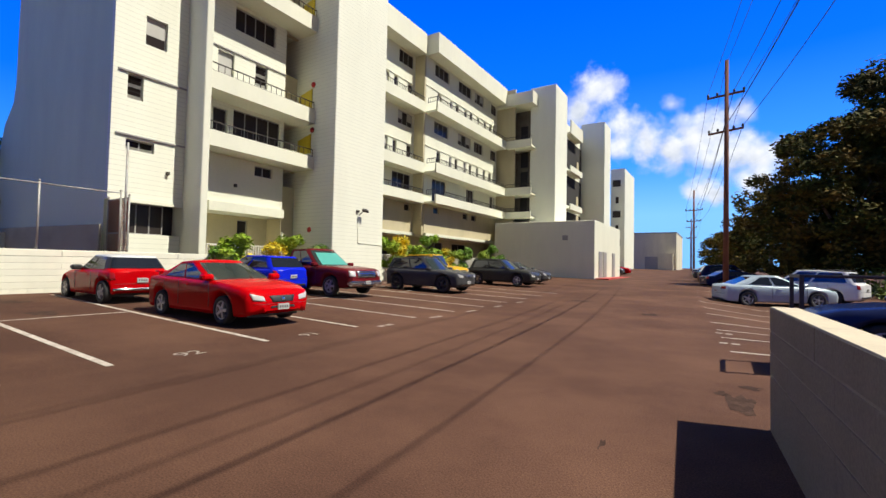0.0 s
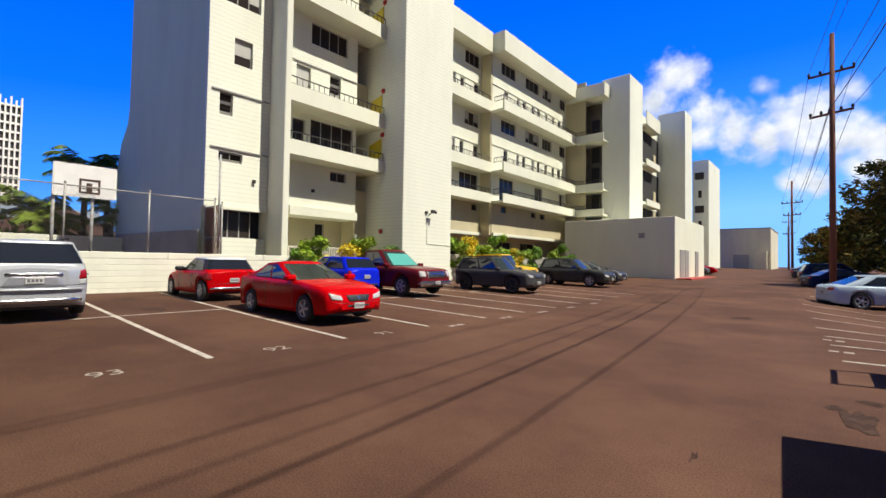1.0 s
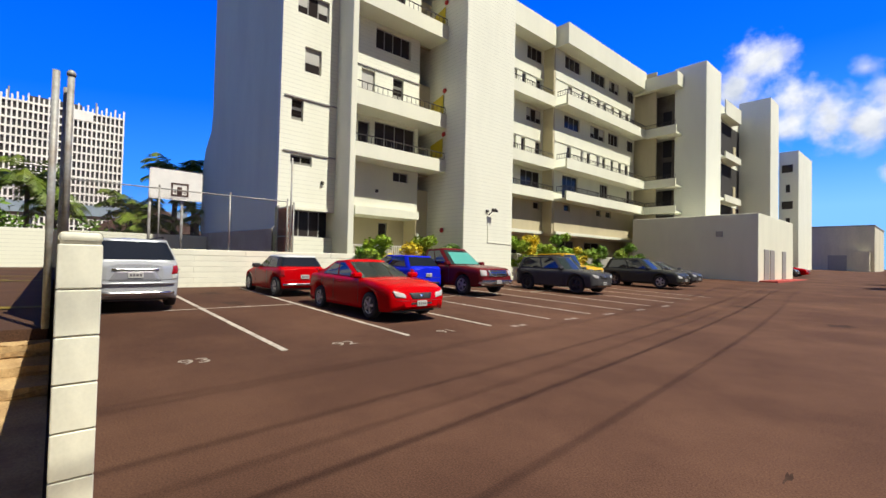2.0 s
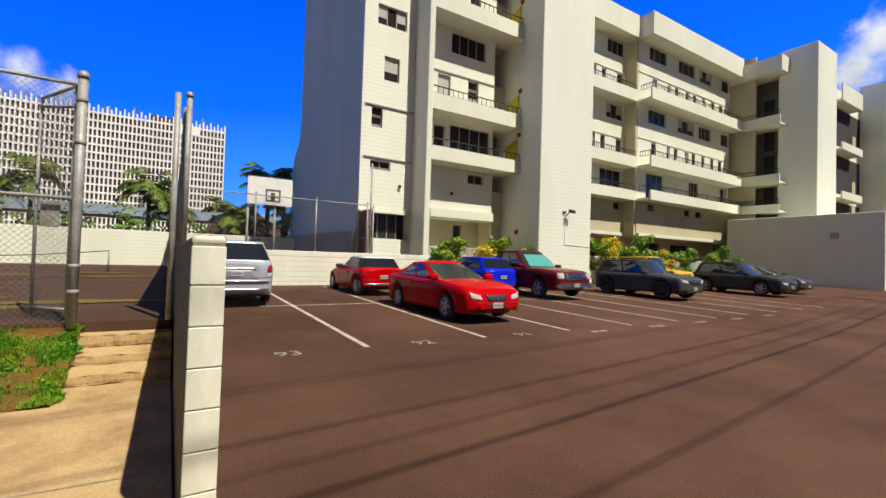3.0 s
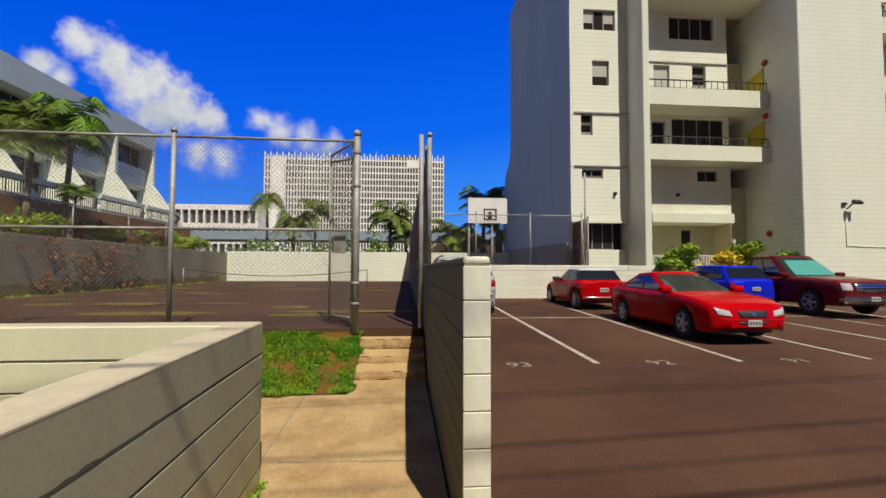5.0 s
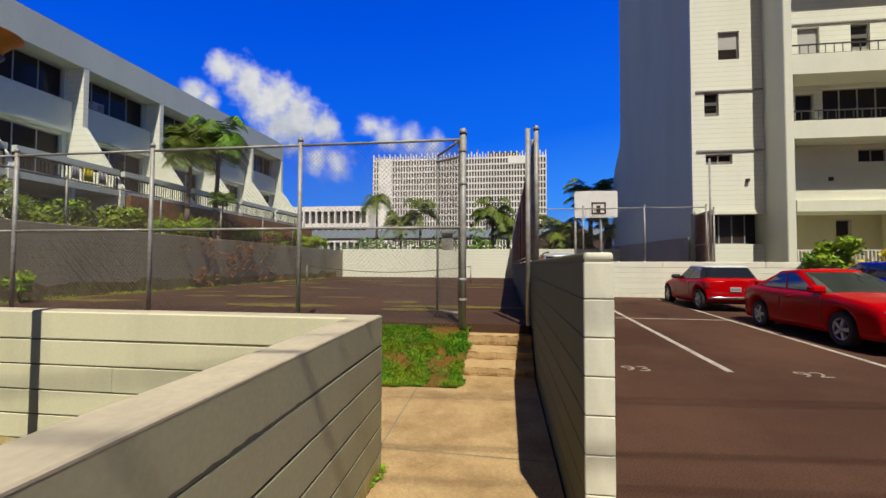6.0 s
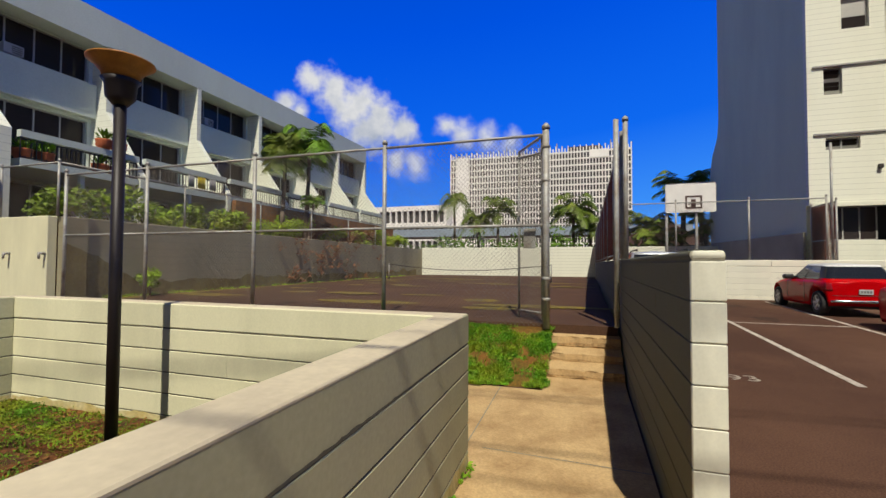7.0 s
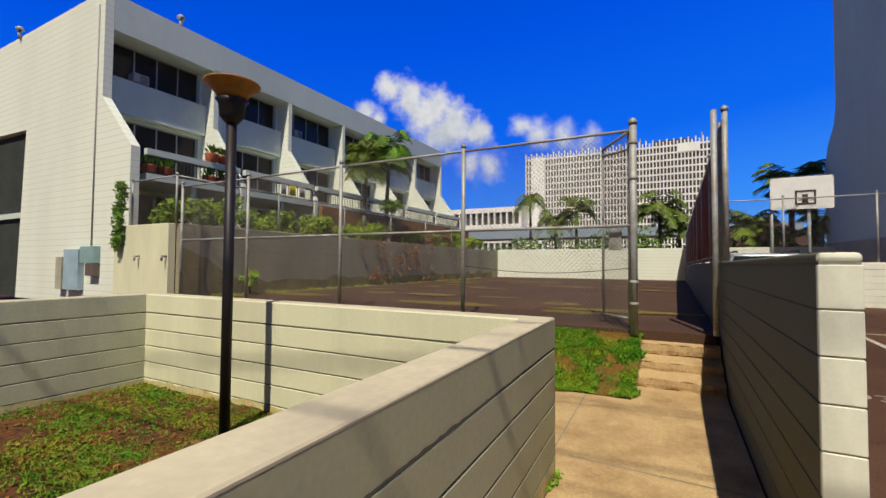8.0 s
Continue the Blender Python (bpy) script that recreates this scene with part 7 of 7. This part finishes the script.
backdrop.visible_shadow = False



def cloud(puffs, seed, edge=0.55, label="bright white cumulus cloud far off in the sky"):
    """A far bank of cloud as a sheet of backdrop, made of round puffs (degrees from +y towards -x, degrees up, radius) broken up by noise."""
    R = 2600.0
    az = sum(p[0] for p in puffs) / len(puffs)
    el = sum(p[1] for p in puffs) / len(puffs)
    m = bpy.data.materials.new("cloud")
    m.use_nodes = True
    n, l = m.node_tree.nodes, m.node_tree.links
    n.remove(n["Principled BSDF"])

    def math_node(op, a, b, c=None):
        node = n.new("ShaderNodeMath")
        node.operation = op
        for k, v in enumerate((a, b, c)):
            if v is None:
                continue
            if isinstance(v, (int, float)):
                node.inputs[k].default_value = v
            else:
                l.new(v, node.inputs[k])
        return node.outputs[0]

    co = n.new("ShaderNodeTexCoord")
    warp = n.new("ShaderNodeTexNoise")
    warp.inputs["Scale"].default_value, warp.inputs["Detail"].default_value, warp.inputs["Roughness"].default_value = 0.55, 7, 0.52
    shift = n.new("ShaderNodeVectorMath")
    shift.operation = "ADD"
    shift.inputs[1].default_value = (seed * 13.7, seed * 5.3, seed)
    l.new(co.outputs["Object"], shift.inputs[0])
    l.new(shift.outputs[0], warp.inputs["Vector"])
    total = None
    for paz, pel, r in puffs:
        x, y = (az - paz) * math.cos(radians(el)), pel - el
        d = n.new("ShaderNodeVectorMath")
        d.operation = "DISTANCE"
        d.inputs[1].default_value = (x, y, 0)
        l.new(co.outputs["Object"], d.inputs[0])
        near_ = math_node("MULTIPLY_ADD", d.outputs["Value"], -1.0 / r, 1.0)
        total = near_ if total is None else math_node("SMOOTH_MAX", total, near_, 0.25)
    rough_ = math_node("MULTIPLY_ADD", warp.outputs["Fac"], 1.9, -0.88)
    dens = math_node("ADD", total, rough_)
    den = n.new("ShaderNodeMapRange")
    den.interpolation_type = "SMOOTHSTEP"
    den.inputs[1].default_value, den.inputs[2].default_value = -0.35, edge + 0.35
    l.new(dens, den.inputs[0])
    shade = n.new("ShaderNodeTexNoise")
    shade.inputs["Scale"].default_value, shade.inputs["Detail"].default_value = 0.5, 5
    l.new(shift.outputs[0], shade.inputs["Vector"])
    sep = n.new("ShaderNodeSeparateXYZ")
    l.new(co.outputs["Object"], sep.inputs[0])
    body = math_node("MULTIPLY_ADD", sep.outputs[1], 0.10, math_node("MULTIPLY_ADD", shade.outputs["Fac"], 1.5, 0.05))
    tone = n.new("ShaderNodeMix")
    tone.data_type = "RGBA"
    tone.inputs[6].default_value, tone.inputs[7].default_value = (0.42, 0.50, 0.66, 1), (1.0, 1.0, 1.0, 1)
    l.new(body, tone.inputs[0])
    em = n.new("ShaderNodeEmission")
    l.new(tone.outputs[2], em.inputs["Color"])
    em.inputs["Strength"].default_value = 0.74
    tr = n.new("ShaderNodeBsdfTransparent")
    mx = n.new("ShaderNodeMixShader")
    l.new(den.outputs[0], mx.inputs[0])
    l.new(tr.outputs[0], mx.inputs[1])
    l.new(em.outputs[0], mx.inputs[2])
    l.new(mx.outputs[0], n["Material Output"].inputs["Surface"])
    a, e = radians(az), radians(el)
    c = Vector((-math.sin(a) * math.cos(e), math.cos(a) * math.cos(e), math.sin(e))) * R
    half = max(max(abs(p[0] - az), abs(p[1] - el)) + 2.2 * p[2] for p in puffs)
    bm = bmesh.new()
    bm.faces.new([bm.verts.new(p) for p in ((-half, -half, 0), (half, -half, 0), (half, half, 0), (-half, half, 0))])
    ob = solid("cloud", bm, m, label, "cloud", "structure", "clouds")
    size = R * math.tan(radians(1.0))
    ob.matrix_world = look(c, (0, 0, 0)) @ Matrix.Rotation(math.pi, 4, "Y") @ Matrix.Diagonal((size, size, 1, 1))
    ob.visible_shadow = False
    return ob


cloud([(124.8, 21.9, 1.7), (122.3, 20.7, 2.4), (119.8, 19.3, 2.9), (116.6, 17.8, 2.8), (118.5, 16.4, 2.6), (113.4, 17.0, 1.8)], 1.0, 0.45)
cloud([(111.9, 12.9, 2.0), (114.5, 12.9, 1.9)], 2.0, 1.0, "thin grey-white cloud scrap far off in the sky")
cloud([(127.9, 19.0, 1.3), (126.6, 18.3, 1.1)], 3.0, 0.6)
cloud([(107.9, 17.5, 1.3), (105.6, 16.4, 1.8), (102.3, 15.8, 1.8), (99.4, 15.5, 1.5)], 4.0, 0.9, "thin white cloud scraps far off in the sky")
cloud([(13.4, 20.9, 2.3), (14.9, 18.8, 2.2), (11.7, 20.6, 1.7)], 5.0, 0.6)
cloud([(10.0, 16.8, 2.1), (10.3, 14.8, 1.9), (7.3, 14.5, 2.4), (4.8, 13.7, 2.4), (2.5, 14.7, 2.4), (0.7, 15.2, 2.3)], 6.0, 0.6)
cloud([(0.7, 13.1, 2.4), (-1.8, 12.4, 2.4), (-3.9, 11.7, 2.2)], 7.0, 0.6)
cloud([(1.6, 8.8, 1.6), (2.5, 8.6, 1.0), (0.5, 8.3, 1.1)], 8.0, 0.6)
cloud([(-3.7, 9.9, 1.6), (-2.8, 9.3, 1.3)], 9.0, 0.6)
cloud([(4.8, 18.5, 1.0)], 10.0, 1.1, "thin white cloud scrap far off in the sky")
cloud([(-2.0, 16.7, 1.2), (-1.0, 16.7, 0.9)], 11.0, 1.1, "thin white cloud scrap far off in the sky")

# ---- blocks of the walls, last ----
block_mesh = {}


def block_shape(lx, ly, lz, bev, material):
    key = (round(lx, 3), round(ly, 3), round(lz, 3), material.name)
    if key not in block_mesh:
        bm = bmesh.new()
        box(bm, -lx / 2, lx / 2, -ly / 2, ly / 2, -lz / 2, lz / 2)
        bevelled(bm, bev, 3 if bev > 0.01 else 1)
        block_mesh[key] = mesh_of("block", bm, material)
    return block_mesh[key]


for wall, axis, at, thick, a, b, joints, top, cap, material, length, worn in WALLS:
    levels = [*joints, top]
    for c, (z0, z1) in enumerate(zip(levels, levels[1:])):
        last = c == len(levels) - 2
        gap = 0.011 if worn else 0.006
        if last and worn:
            length = 20.0
        s = a
        run = 0.4 if wall.name == "wall_lot_back" and c in (0, 1) else length
        first = run / 2 if c % 2 else run
        while s < b - 0.001:
            e = min(b, s + first)
            first = run
            if b - e < 0.1:
                e = b
            ln, h = e - s - 0.002, z1 - z0 - (0.0 if last else gap)
            dims = (ln, thick, h) if axis == "x" else (thick, ln, h)
            ob = new("cap_block" if last else "block", block_shape(*dims, (0.008 if worn else 0.020) if last and cap else 0.004, material))
            ob.parent = wall
            mid = ((s + e) / 2, at + thick / 2) if axis == "x" else (at + thick / 2, (s + e) / 2)
            ob.location = (*mid, z0 + h / 2)
            s = e
